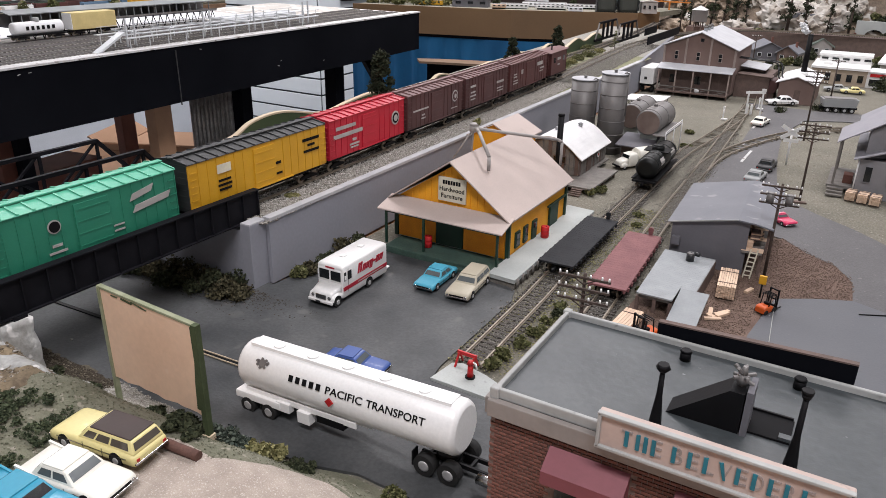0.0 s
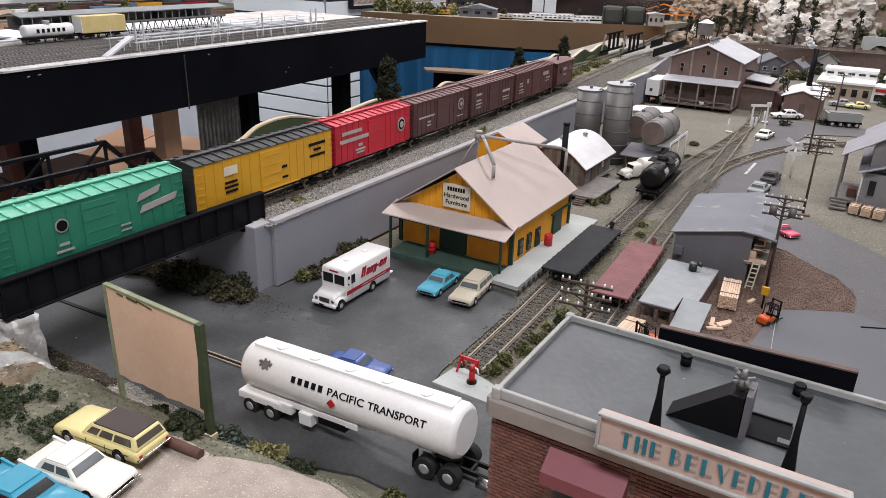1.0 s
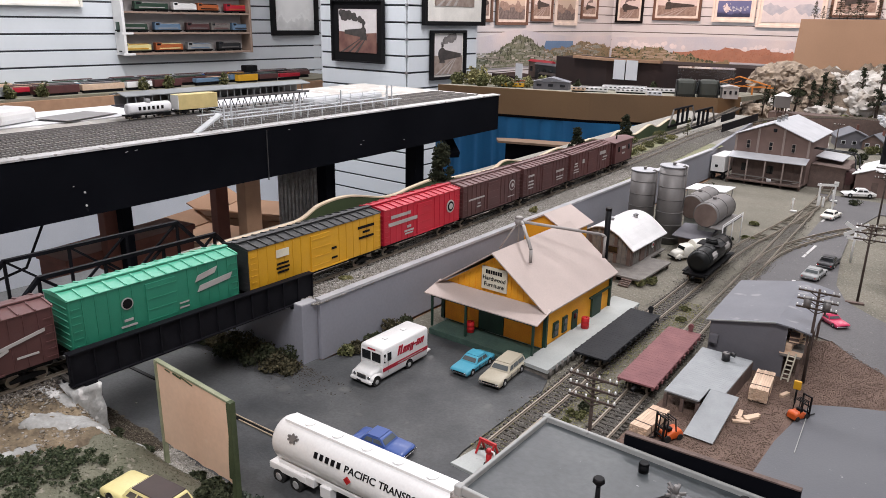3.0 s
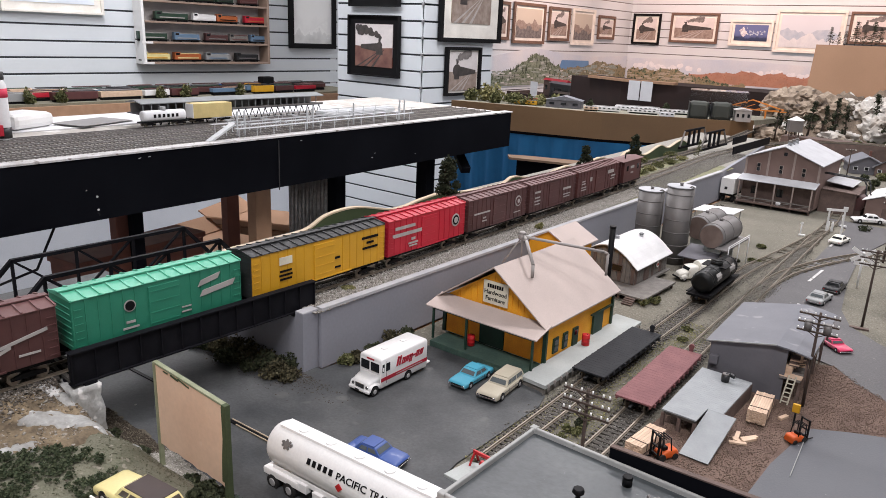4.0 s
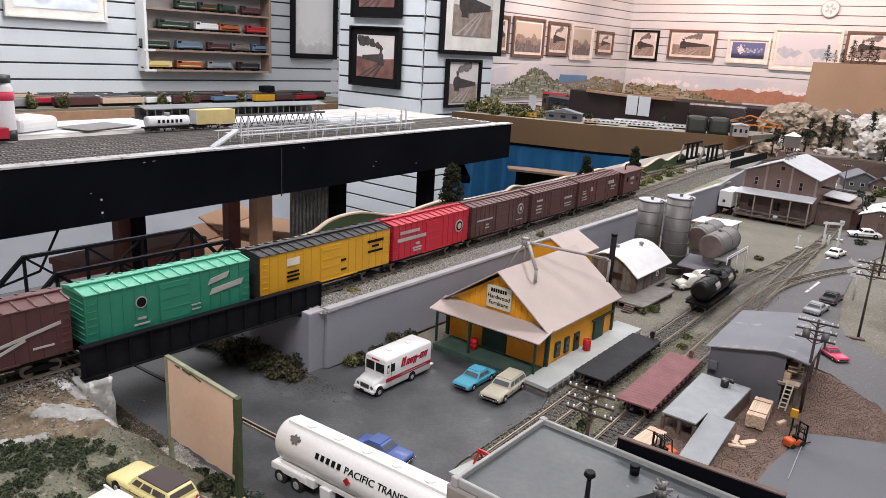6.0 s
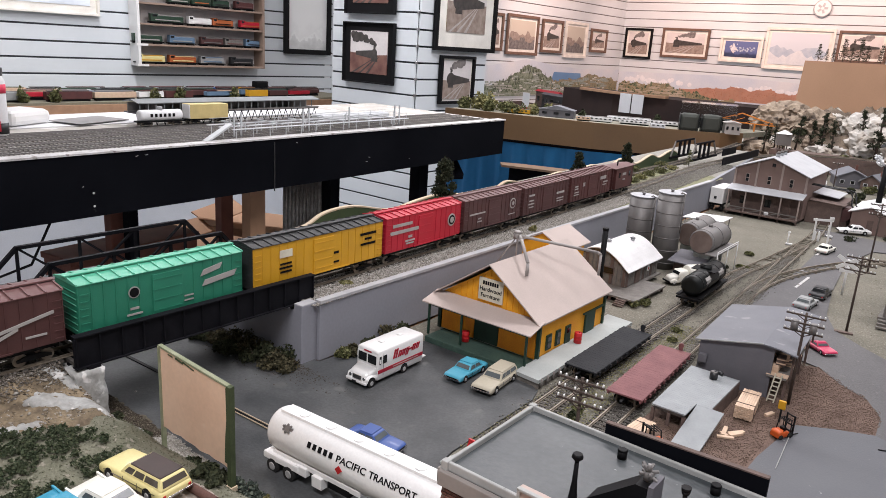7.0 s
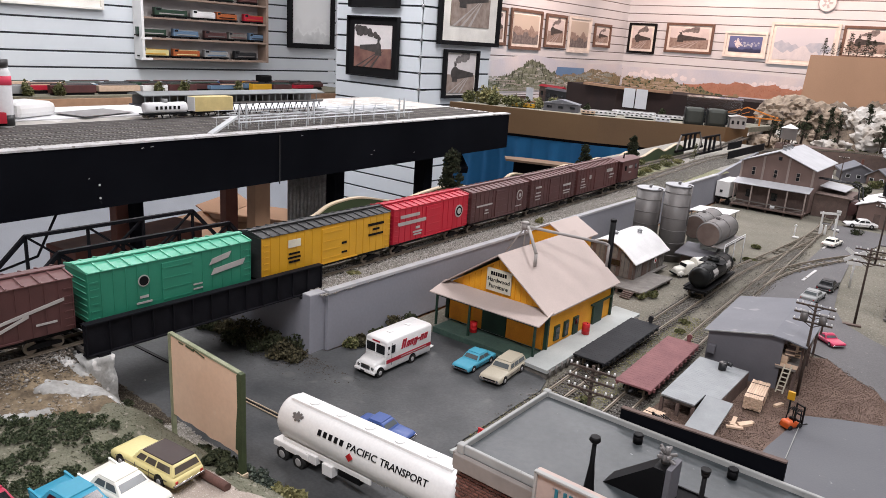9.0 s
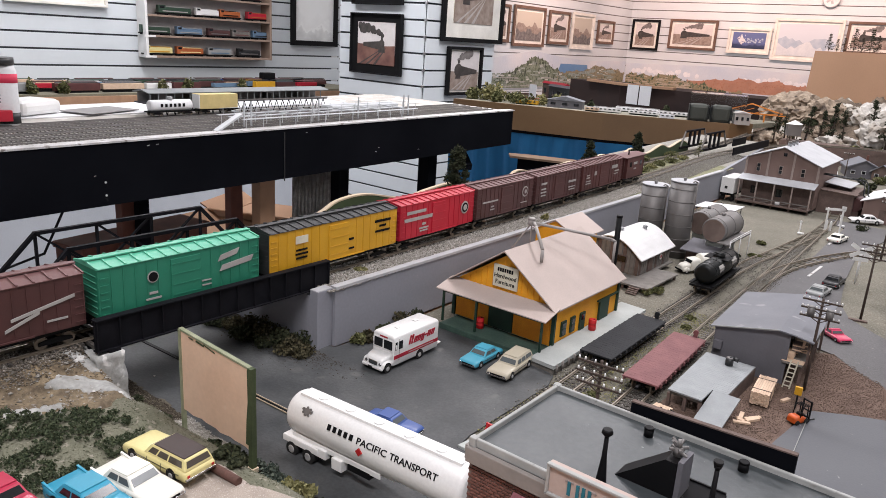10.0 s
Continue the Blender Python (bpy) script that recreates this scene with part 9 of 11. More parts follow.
def conifer(x, y, z, h, label, r=None, material=None, group="conifers", n=700, lean=0.0):
    """A sparse dark conifer: trunk, limbs, tiers of flakes."""
    r = r or h * 0.20
    t = thing("tree", label, "tree", pose(x, y, z, 0, lean, 0), group)
    part("trunk", rod((0, 0, -0.003), (0, 0, h * 0.97), h * 0.016, n=7, r2=h * 0.004), POLE, t)
    limbs, pts = bmesh.new(), []
    tiers = 11
    for k in range(tiers):
        f = 0.16 + 0.80 * k / tiers
        rr = r * (1.06 - f) * random.uniform(0.65, 1.15) + h * 0.012
        for j in range(5):
            a = random.uniform(0, math.tau)
            tip = Vector((rr * math.cos(a), rr * math.sin(a), h * f - rr * 0.25))
            rod((0, 0, h * f), tip, h * 0.004, limbs, 4, h * 0.0015)
            for _ in range(n // (tiers * 5)):
                q = Vector((0, 0, h * f)).lerp(tip, random.uniform(0.25, 1.05))
                pts.append(q + Vector((random.gauss(0, 1), random.gauss(0, 1), random.gauss(0, 0.6))) * h * 0.022)
    part("limb", limbs, POLE, t)
    part("crown", leaves("crown", np.array([tuple(p) for p in pts]), h * 0.020, material or LEAFTREE), None, t)
    return t


def dense_tree(x, y, z, h, r, label, n=2200, group="trees by the track", leaf=0.0016):
    """A narrow dense tree on a bare trunk with an uneven outline."""
    t = thing("tree", label, "tree", pose(x, y, z), group)
    part("trunk", rod((0, 0, -0.003), (0, 0, h * 0.85), h * 0.020, n=8, r2=h * 0.006), POLE, t)
    limbs, pts = bmesh.new(), []
    for k in range(46):
        f = random.uniform(0.26, 0.96)
        prof = math.sin(math.pi * min(1, max(0.05, (f - 0.18) / 0.86)) ** 0.75)
        a, d = random.uniform(0, math.tau), r * prof * random.uniform(0.3, 0.85)
        c = Vector((d * math.cos(a), d * math.sin(a), h * f))
        rod((0, 0, h * f * 0.93), c, 0.0005, limbs, 4, 0.0002)
        for _ in range(n // 46):
            p = Vector((random.gauss(0, 1), random.gauss(0, 1), random.gauss(0, 1)))
            pts.append(c + p.normalized() * random.uniform(0.4, 1.0) * r * 0.36)
    part("limb", limbs, POLE, t)
    part("crown", leaves("crown", np.array([tuple(p) for p in pts]), leaf, LEAFTREE), None, t)


ZT = ZB + 0.001
dense_tree(-0.2710, 0.1690, ZT, 0.1200, 0.0195, "dark green dense narrow model tree between the tracks", 4600)
dense_tree(-0.2850, 0.5950, ZT + 0.004, 0.0860, 0.0145, "slim dark conifer model tree between the tracks", 2600, leaf=0.0018)
dense_tree(-0.2920, 0.8250, ZT + 0.006, 0.0850, 0.0150, "slim dark conifer model tree between the tracks", 2600, leaf=0.0018)
conifer(-0.300, 1.235, ZT, 0.050, "small brown dead bush tree by the far bridge", 0.014, LEAFMID, "small trees", 500)
def scraggy(x, y, z, h, label, group):
    """A gaunt weathered pine: leaning trunk, few ragged limbs, dark clumps."""
    t = thing("tree", label, "tree", pose(x, y, z, random.uniform(-5, 5), random.uniform(-6, 6), 0), group)
    part("trunk", rod((0, 0, -0.012), (0, 0, h), h * 0.036, n=7, r2=h * 0.008), POLE, t)
    limbs, pts = bmesh.new(), []
    for k in range(17):
        f = random.uniform(0.22, 1.0)
        a, d = random.uniform(0, math.tau), h * random.uniform(0.05, 0.24) * (1.12 - f)
        c = Vector((d * math.cos(a), d * math.sin(a), h * f + random.uniform(-0.03, 0.02) * h))
        rod((0, 0, h * f * 0.97), c, h * 0.006, limbs, 4, h * 0.002)
        for _ in range(34):
            q = Vector((0, 0, h * f * 0.97)).lerp(c, random.uniform(0.2, 1.1))
            pts.append(q + Vector((random.gauss(0, 1), random.gauss(0, 1), random.gauss(0, 0.8))) * h * 0.026)
    part("limb", limbs, POLE, t)
    part("crown", leaves("crown", np.array([tuple(p) for p in pts]), h * 0.020, LEAFTREE), None, t)


for x, y, h in ((-0.245, 2.11, 0.125), (-0.215, 2.16, 0.115), (-0.165, 2.12, 0.14), (-0.128, 2.10, 0.12), (-0.31, 2.10, 0.10), (-0.335, 2.06, 0.09), (-0.19, 2.2, 0.10), (0.0, 2.12, 0.17), (-0.06, 2.2, 0.13), (0.06, 2.06, 0.15), (0.185, 2.03, 0.13), (0.12, 2.10, 0.10), (0.37, 2.06, 0.15), (0.33, 2.02, 0.12), (0.45, 2.0, 0.12), (-0.36, 2.2, 0.08), (-0.27, 2.05, 0.07)):
    scraggy(x, y, max(0.05, ridge(x, y)) if y > 2.05 else 0.055, h, "dark gaunt weathered pine on the rocky cliff", "cliff pines")
for k in range(34):
    x, y = random.uniform(-0.42, 0.5), random.uniform(2.04, 2.35)
    s = random.uniform(0.012, 0.024)
    bush(x, y, max(0.05, ridge(x, y)) - 0.004, s, s * 1.1, random.choice((LEAFDARK, LEAFDARK, LEAFMID)), "dark scrub clump among the cliff rocks", "cliff scrub", 150, 0.0045)
for x, h in ((-0.355, 0.075), (-0.325, 0.055), (-0.30, 0.06), (-0.265, 0.10), (-0.235, 0.065), (-0.205, 0.10), (-0.18, 0.075), (-0.13, 0.08), (-0.05, 0.09), (0.03, 0.08)):
    conifer(x, 2.715, 0.362, h, "dark conifer on top of the tan board", h * 0.26, LEAFTREE, "conifers on the board", 600)
# ---- far layout with brown board, blue drape ----
fb = thing("far_layout", "far layout bench with a brown edge board", "table", pose(0, 0, 0))
board = [(-1.40, 1.60), (-0.83, 1.735), (-0.445, 1.915), (-0.40, 2.02)]
for (xa, ya), (xb, yb) in zip(board, board[1:]):
    d = Vector((xb - xa, yb - ya, 0)).normalized()
    n = Vector((-d.y, d.x, 0)) * 0.012
    part("edge_board", prism([(xa, ya), (xb, yb), (xb + n.x, yb + n.y), (xa + n.x, ya + n.y)], 0.006, 0.099, "z"), BROWNBOARD, fb)
    part("black_strip", prism([(xa + n.x * .3, ya + n.y * .3), (xb + n.x * .3, yb + n.y * .3), (xb + n.x, yb + n.y), (xa + n.x, ya + n.y)], -0.004, 0.0055, "z"), BLACKPAINT, fb)
part("bench_top", prism([(-1.40, 1.615), (-0.83, 1.75), (-0.45, 1.93), (-0.41, 2.04), (-0.37, 2.26), (-0.60, 2.20), (-0.95, 2.04), (-1.45, 1.92)], 0.080, 0.0965, "z"), mat("far_scenery", (0.26, 0.24, 0.20), (0.17, 0.17, 0.12), 0.95, 20, 200, 0.5), fb)
drape = thing("blue_drape", "bright blue cloth drape hanging below the far bench", "drape", pose(0, 0, 0))
for n in range(4):
    dp = bmesh.new()
    top, mid, bot = [], [], []
    for k in range(31):
        x = -1.42 + 0.25 * n + 0.252 * k / 30
        y = lerp_table(x, [p[0] for p in board], [p[1] for p in board]) + 0.004 + 0.003 * (n % 2)
        q = n * 30 + k
        fold = 0.010 * math.sin(q * 0.8) + 0.007 * math.sin(q * 0.31) + 0.005 * math.sin(q * 1.7)
        top.append((x, y, -0.004))
        mid.append((x, y + 0.010 + 0.5 * fold, -0.10))
        bot.append((x + 0.006 * math.sin(q * 0.5), y + 0.016 + fold * 1.4, -0.85))
    rows = [[dp.verts.new(p) for p in line] for line in (top, mid, bot)]
    back = [[dp.verts.new((p[0], p[1] + 0.002, p[2])) for p in line] for line in (top, mid, bot)]
    for grid in (rows, back):
        for a, b in zip(grid, grid[1:]):
            for k in range(30):
                dp.faces.new((a[k], a[k + 1], b[k + 1], b[k])).smooth = True
    part("cloth_panel", dp, BLUE, drape)
PLYBROWN = mat("brown_plywood", (0.20, 0.13, 0.085), (0.15, 0.10, 0.065), 0.8, 12, 200, 0.1)
pl = thing("plywood_offcut", "curved tan plywood offcut standing before the drape", "board", pose(0, 0, 0))
part("ply_sheet", prism([(-1.06, 1.50), (-1.0, 1.535), (-0.72, 1.63), (-0.70, 1.60), (-0.80, 1.52), (-1.02, 1.45)], -0.062, -0.055, "z"), PLYBROWN, pl)
# added black panel, stands in for the darkness below the offcut
part("ply_leg", box((-0.90, 1.53, -0.53), (0.26, 0.03, 0.94)), BLACKPAINT, pl)
# things standing on the far bench
def far_block(x, y, w, d, h, mt, label, category, turn=20, rf=None):
    t = thing(category.replace(" ", "_"), label, category, pose(x, y, 0.0965, 0, 0, turn), "far bench things")
    part("wall_shell", box((0, 0, h / 2), (w, d, h), bev=0.001), mt, t)
    part("roof", prism([(-w / 2 - 0.003, h), (w / 2 + 0.003, h), (0, h + w * 0.12)], -d / 2 - 0.003, d / 2 + 0.003, "y"), rf or mt, t)
    for k in range(3):
        part("window", box((-w / 2 + w * (k + 0.5) / 3, -d / 2 - 0.0008, h * 0.55), (w * 0.14, 0.0012, h * 0.3)), DARKGLASS, t)


far_block(-1.02, 1.80, 0.13, 0.06, 0.028, GREYWALL, "long grey model shed on the far bench", "far shed", 20, GREYROOF)
OLIVE = mat("olive_grey_paint", (0.045, 0.050, 0.042), None, 0.7, 30, 400, 0.1)
for x, y in ((-0.555, 1.90), (-0.490, 1.935)):
    t = thing("tank_building", "olive grey rounded model tank on the far bench", "storage tank", pose(x, y, 0.0965, 0, 0, 25), "olive tanks")
    part("tank_body", box((0, 0, 0.0300), (0.064, 0.052, 0.060), bev=0.012), OLIVE, t)
    for s in (-1, 1):
        part("tank_band", box((s * 0.031, 0, 0.0300), (0.002, 0.0500, 0.0560), bev=0.0008), GREYBLACK, t)
    part("tank_foot", box((0, 0, 0.002), (0.064, 0.056, 0.004)), BLACK, t)
far_block(-0.428, 1.970, 0.052, 0.055, 0.038, CLAP, "small pale hut on the far bench", "small hut", 25, CLAP)
for k, (x, y, l, mt) in enumerate([(-0.86, 1.82, 0.10, TINWHITE), (-0.74, 1.87, 0.11, TINWHITE), (-0.80, 1.95, 0.16, WHITEMATT), (-0.66, 1.98, 0.14, TINWHITE), (-1.16, 1.75, 0.09, BOXYELLOW), (-0.90, 1.78, 0.05, LUMBER), (-0.64, 1.84, 0.05, WHITEMATT), (-1.2, 1.9, 0.1, BOXRED)]):
    t = thing("far_freight_car", "small pale freight car on the far bench", "freight car", pose(x, y, 0.0965, 0, 0, 22), "far freight cars")
    part("car_body", box((0, 0, 0.010), (l, 0.026, 0.010 if k % 2 else 0.014), bev=0.001), mt, t)
    part("car_frame", box((0, 0, 0.003), (l * 0.9, 0.018, 0.006)), BLACK, t)
    part("car_roof", box((0, 0, 0.0155 if k % 2 else 0.0175), (l * 0.98, 0.020, 0.003), bev=0.001), TINGREY, t)
    for q in range(int(l / 0.016)):
        part("window", box((-l * 0.46 + 0.016 * (q + 0.5), -0.0133, 0.0115), (0.008, 0.0008, 0.004)), GREYBLACK, t)
cs = thing("display_case", "clear plastic display case on the far bench", "display case", pose(-0.545, 2.06, 0.0965, 0, 0, 20))
PLEX = glass("clear_acrylic")
for s in (-1, 1):
    part("side_pane", box((s * 0.095, 0, 0.045), (0.003, 0.08, 0.09)), PLEX, cs)
part("front_pane", box((0, -0.04, 0.045), (0.19, 0.003, 0.09)), PLEX, cs)
part("top_pane", box((0, 0, 0.0905), (0.193, 0.083, 0.003)), PLEX, cs)
for k in range(2):
    part("loco_shape", box((-0.045 + 0.09 * k, 0, 0.02), (0.07, 0.03, 0.04), bev=0.004), GREYBLACK, cs)
ob_ = thing("orange_crane", "orange lattice crane bridge on the far bench", "crane", pose(-0.445, 2.16, 0.0965))
ORG = mat("orange_lattice", (0.62, 0.20, 0.03), None, 0.6, 30, 400, 0.05)
part("boom", beam((-0.10, 0, 0.030), (-0.01, 0, 0.062), 0.004, 0.004), ORG, ob_)
part("boom", beam((-0.01, 0, 0.062), (0.10, 0, 0.034), 0.004, 0.004), ORG, ob_)
part("deck_beam", beam((-0.13, 0, 0.028), (0.12, 0, 0.028), 0.004, 0.004), ORG, ob_)
for x in (-0.10, -0.05, 0.0, 0.05):
    part("lattice_bar", beam((x, 0, 0.028), (x + 0.05, 0, 0.050 - abs(x + 0.03) * 0.15), 0.002, 0.002), ORG, ob_)
part("leg", beam((-0.10, 0, 0.0), (-0.10, 0, 0.030), 0.005, 0.005), ORG, ob_)
part("leg", beam((0.04, 0, 0.0), (0.04, 0, 0.030), 0.005, 0.005), ORG, ob_)
for k, (x, y, s, mt) in enumerate([(-1.385, 1.70, 0.030, LEAFMID), (-1.33, 1.73, 0.038, LEAFPALE), (-1.27, 1.70, 0.026, LEAFMID), (-1.36, 1.80, 0.045, LEAFPALE), (-1.24, 1.78, 0.03, LEAFMID), (-1.15, 1.86, 0.02, LEAFMID), (-0.98, 1.92, 0.018, LEAFDARK), (-0.72, 2.02, 0.02, LEAFDARK)]):
    bush(x, y, 0.0962, s, s * 1.8, mt, "ragged olive foliage clump on the far bench", "far bench foliage", 420, 0.006)

# ---- dark bench panels, papers, murals ----
MAHOG = mat("dark_mahogany", (0.026, 0.011, 0.008), (0.016, 0.007, 0.006), 0.85, 8, 200, 0.1)
bp = thing("dark_bench", "long dark mahogany layout bench across the room", "bench", pose(0, 0, 0))
part("front_panel", prism([(-2.95, 5.29), (-2.3, 4.95), (-0.6, 4.9), (0.8, 5.2), (0.8, 5.24), (-0.6, 4.94), (-2.3, 4.99), (-2.95, 5.33)], -0.9, 0.035, "z"), MAHOG, bp)
part("low_panel", prism([(-4.0, 5.83), (-2.952, 5.29), (-2.952, 5.33), (-4.0, 5.87)], -0.9, -0.20, "z"), MAHOG, bp)
part("low_shelf", prism([(-4.0, 5.88), (-2.952, 5.34), (-2.952, 5.75), (-4.0, 6.25)], -0.225, -0.205, "z"), MAHOG, bp)
part("bench_surface", prism([(-2.94, 5.35), (-2.3, 5.01), (-0.6, 4.96), (0.8, 5.26), (0.8, 5.60), (-0.6, 5.35), (-2.2, 5.40), (-2.90, 5.72)], 0.015, 0.0345, "z"), MAHOG, bp)
part("top_edge", prism([(-2.70, 5.12), (-2.3, 4.92), (-1.85, 4.92), (-1.85, 4.99), (-2.3, 4.99), (-2.70, 5.20)], 0.036, 0.055, "z"), POSTWOOD, bp)
for x in (-2.16, -2.055):
    solid("paper_notice", box((x, 4.885, -0.024), (0.095, 0.003, 0.15)), WHITEMATT, "white paper notice pinned to the bench", "paper", "paper notices")
solid("paper_notice", box((-3.49, 5.535, -0.135), (0.13, 0.003, 0.14), -27), WHITEMATT, "white paper notice pinned to the bench", "paper", "paper notices")


for x, y, l, h, mt, rf, lab in ((-3.16, 5.56, 0.46, 0.135, GREYBLACK, GREYWALL, "long dark model engine shed on the low bench"), (-3.10, 5.47, 0.34, 0.055, BLACK, GREYBLACK, "black model train standing on the low bench"), (-3.36, 5.74, 0.40, 0.150, WOODBROWN, DARKRED, "model station with a red roof on the low bench")):
    t = thing("bench_model", lab, "model building", pose(x, y, -0.205, 0, 0, -27), "models on the low bench")
    part("model_body", box((0, 0, h / 2), (l, 0.05, h), bev=0.003), mt, t)
    part("model_roof", prism([(-0.034, h), (0.034, h), (0, h + 0.020)], -l / 2 - 0.008, l / 2 + 0.008, "x"), rf, t)
    for q in range(4):
        part("model_window", box((-l * 0.36 + l * 0.24 * q, -0.026, h * 0.55), (l * 0.10, 0.003, h * 0.3)), DARKGLASS, t)


def picture_mat(name, low, mid, high, scale=3.0, sky=0.55):
    """A printed scene: ground, ragged middle band and sky, by height in the sheet."""
    m = bpy.data.materials.new(name)
    m.use_nodes = True
    nt = m.node_tree
    b = nt.nodes["Principled BSDF"]
    tc = nt.nodes.new("ShaderNodeTexCoord")
    sep = nt.nodes.new("ShaderNodeSeparateXYZ")
    nt.links.new(tc.outputs["Generated"], sep.inputs[0])
    nz = nt.nodes.new("ShaderNodeTexNoise")
    nz.inputs["Scale"].default_value, nz.inputs["Detail"].default_value = scale, 6
    nt.links.new(tc.outputs["Object"], nz.inputs["Vector"])
    ad = nt.nodes.new("ShaderNodeMath")
    ad.operation = "MULTIPLY_ADD"
    nt.links.new(nz.outputs["Fac"], ad.inputs[0])
    ad.inputs[1].default_value = 0.7
    nt.links.new(sep.outputs["Z"], ad.inputs[2])
    r = nt.nodes.new("ShaderNodeValToRGB")
    e = r.color_ramp.elements
    e[0].position, e[0].color = 0.30, (*low, 1)
    e[1].position, e[1].color = min(0.98, sky + 0.40), (*high, 1)
    for p, c in ((0.50, tuple(v * 1.5 for v in low)), (sky + 0.16, mid), (sky + 0.26, tuple((a + 2 * h) / 3 for a, h in zip(mid, high)))):
        q = e.new(min(0.97, p))
        q.color = (*c, 1)
    nt.links.new(ad.outputs[0], r.inputs["Fac"])
    nt.links.new(r.outputs["Color"], b.inputs["Base Color"])
    b.inputs["Roughness"].default_value = 0.5
    return m


TREEPRINT = islands("printed_trees", [(0.035, 0.055, 0.032), (0.075, 0.105, 0.060), (0.15, 0.175, 0.115), (0.05, 0.072, 0.042)], 0.5)
SCRUBPRINT = islands("printed_scrub", [(0.20, 0.185, 0.105), (0.27, 0.225, 0.14), (0.33, 0.265, 0.165), (0.17, 0.16, 0.09)], 0.5)
ROCKPRINT = islands("printed_red_rock", [(0.40, 0.185, 0.12), (0.36, 0.165, 0.105), (0.44, 0.22, 0.15), (0.39, 0.20, 0.135)], 0.5)
CLOUDPRINT = islands("printed_clouds", [(0.62, 0.64, 0.68), (0.72, 0.72, 0.73), (0.66, 0.62, 0.62)], 0.5)
SKYPRINT = mat("printed_sky", (0.50, 0.57, 0.67), (0.66, 0.67, 0.69), 0.5, 2.5, 60, 0.0)
LAKEPRINT = mat("printed_lake", (0.10, 0.22, 0.42), (0.14, 0.28, 0.48), 0.5, 4, 60, 0.0)


def strewn(n, x0, x1, low, high, seed=1):
    """Points between two outlines low(x), high(x)."""
    r = random.Random(seed)
    out = []
    for _ in range(n):
        x = r.uniform(x0, x1)
        out.append((x, low(x) + (high(x) - low(x)) * r.random()))
    return out


def crown(x):
    """Skyline of the wooded hill in the green print."""
    return -0.02 + 0.20 * math.exp(-((x + 0.72) / 0.34) ** 2) + 0.05 * math.exp(-((x + 0.25) / 0.25) ** 2) + 0.012 * math.sin(9 * x) + 0.010 * math.sin(23 * x) + 0.006 * math.sin(51 * x)


def ridge_line(x):
    """Skyline of the lower tan hills in the green print."""
    return 0.02 + 0.075 * math.exp(-((x - 0.85) / 0.42) ** 2) + 0.012 * math.sin(11 * x) + 0.008 * math.sin(29 * x)


def skyline(edge, x0, x1, low, n=60):
    return [(x1, low), (x0, low)] + [(x0 + (x1 - x0) * k / n, edge(x0 + (x1 - x0) * k / n) - 0.008) for k in range(n + 1)]


def print_dabs(parent, name, rows, material, y):
    """Printed roofs, walls and fields: small flat slabs (x, z, width, height)."""
    bm = bmesh.new()
    for k, (x, z, w, h) in enumerate(rows):
        box((x, y - 0.000012 * k, z), (w, 0.0006, h), bm=bm)
    return tagged(part(name, bm, material, parent), kind="stuff")


gm = thing("green_mural", "long scenic print of a wooded hill town and a lake", "mural", pose(XF + 0.016, 7.11, 0, 0, 0, 90))
part("print_sheet", prism([(-1.56, -0.16), (1.56, -0.16), (1.56, 0.16), (0.5, 0.15), (-0.2, 0.19), (-0.75, 0.24), (-1.2, 0.19), (-1.56, 0.15)], -0.002, 0.004, "y"), SKYPRINT, gm)
part("lake_band", prism([(-0.25, -0.10), (0.55, -0.10), (0.50, 0.10), (-0.15, 0.11)], -0.0024, -0.0021, "y"), LAKEPRINT, gm)
GREENHILL = mat("printed_green_hill", (0.10, 0.135, 0.085), (0.25, 0.29, 0.22), 0.5, 22, 100, 0.0)
REDMESA = mat("printed_mesa", (0.46, 0.235, 0.155), (0.36, 0.185, 0.125), 0.5, 10, 100, 0.0)
TANBRUSH = mat("printed_brush", (0.31, 0.26, 0.165), (0.20, 0.18, 0.11), 0.5, 16, 100, 0.0)
part("far_hill_print", prism(skyline(ridge_line, -0.1, 1.54, -0.155), -0.0026, -0.0021, "y"), TANBRUSH, gm)
part("hill_print", prism(skyline(crown, -1.54, 0.45, -0.155), -0.0029, -0.0021, "y"), GREENHILL, gm)
flat_flakes(gm, "wood_print", strewn(800, -1.54, 0.40, lambda x: -0.12, crown, 3) + strewn(220, 0.2, 1.54, lambda x: -0.10, ridge_line, 13), 0.014, TREEPRINT, -0.0031)
flat_flakes(gm, "meadow_print", strewn(420, -0.2, 1.54, lambda x: -0.12, lambda x: ridge_line(x) * 0.9, 4), 0.020, SCRUBPRINT, -0.0033)
rr = random.Random(5)
print_dabs(gm, "roof_print", [(x, z, rr.uniform(0.06, 0.18), rr.uniform(0.008, 0.018)) for x, z in strewn(90, -1.5, 1.2, lambda x: -0.14, lambda x: max(crown(x), ridge_line(x)) * 0.72 - 0.01, 5)], mat("printed_roofs", (0.34, 0.39, 0.35), (0.20, 0.23, 0.20), 0.5, 30, 100, 0.0), -0.0035)
print_dabs(gm, "wall_print", [(x, z, rr.uniform(0.02, 0.07), rr.uniform(0.008, 0.018)) for x, z in strewn(70, -1.5, 1.3, lambda x: -0.14, lambda x: max(crown(x), ridge_line(x)) * 0.65 - 0.01, 15)], mat("printed_walls", (0.62, 0.63, 0.60), (0.46, 0.47, 0.45), 0.5, 30, 100, 0.0), -0.0038)
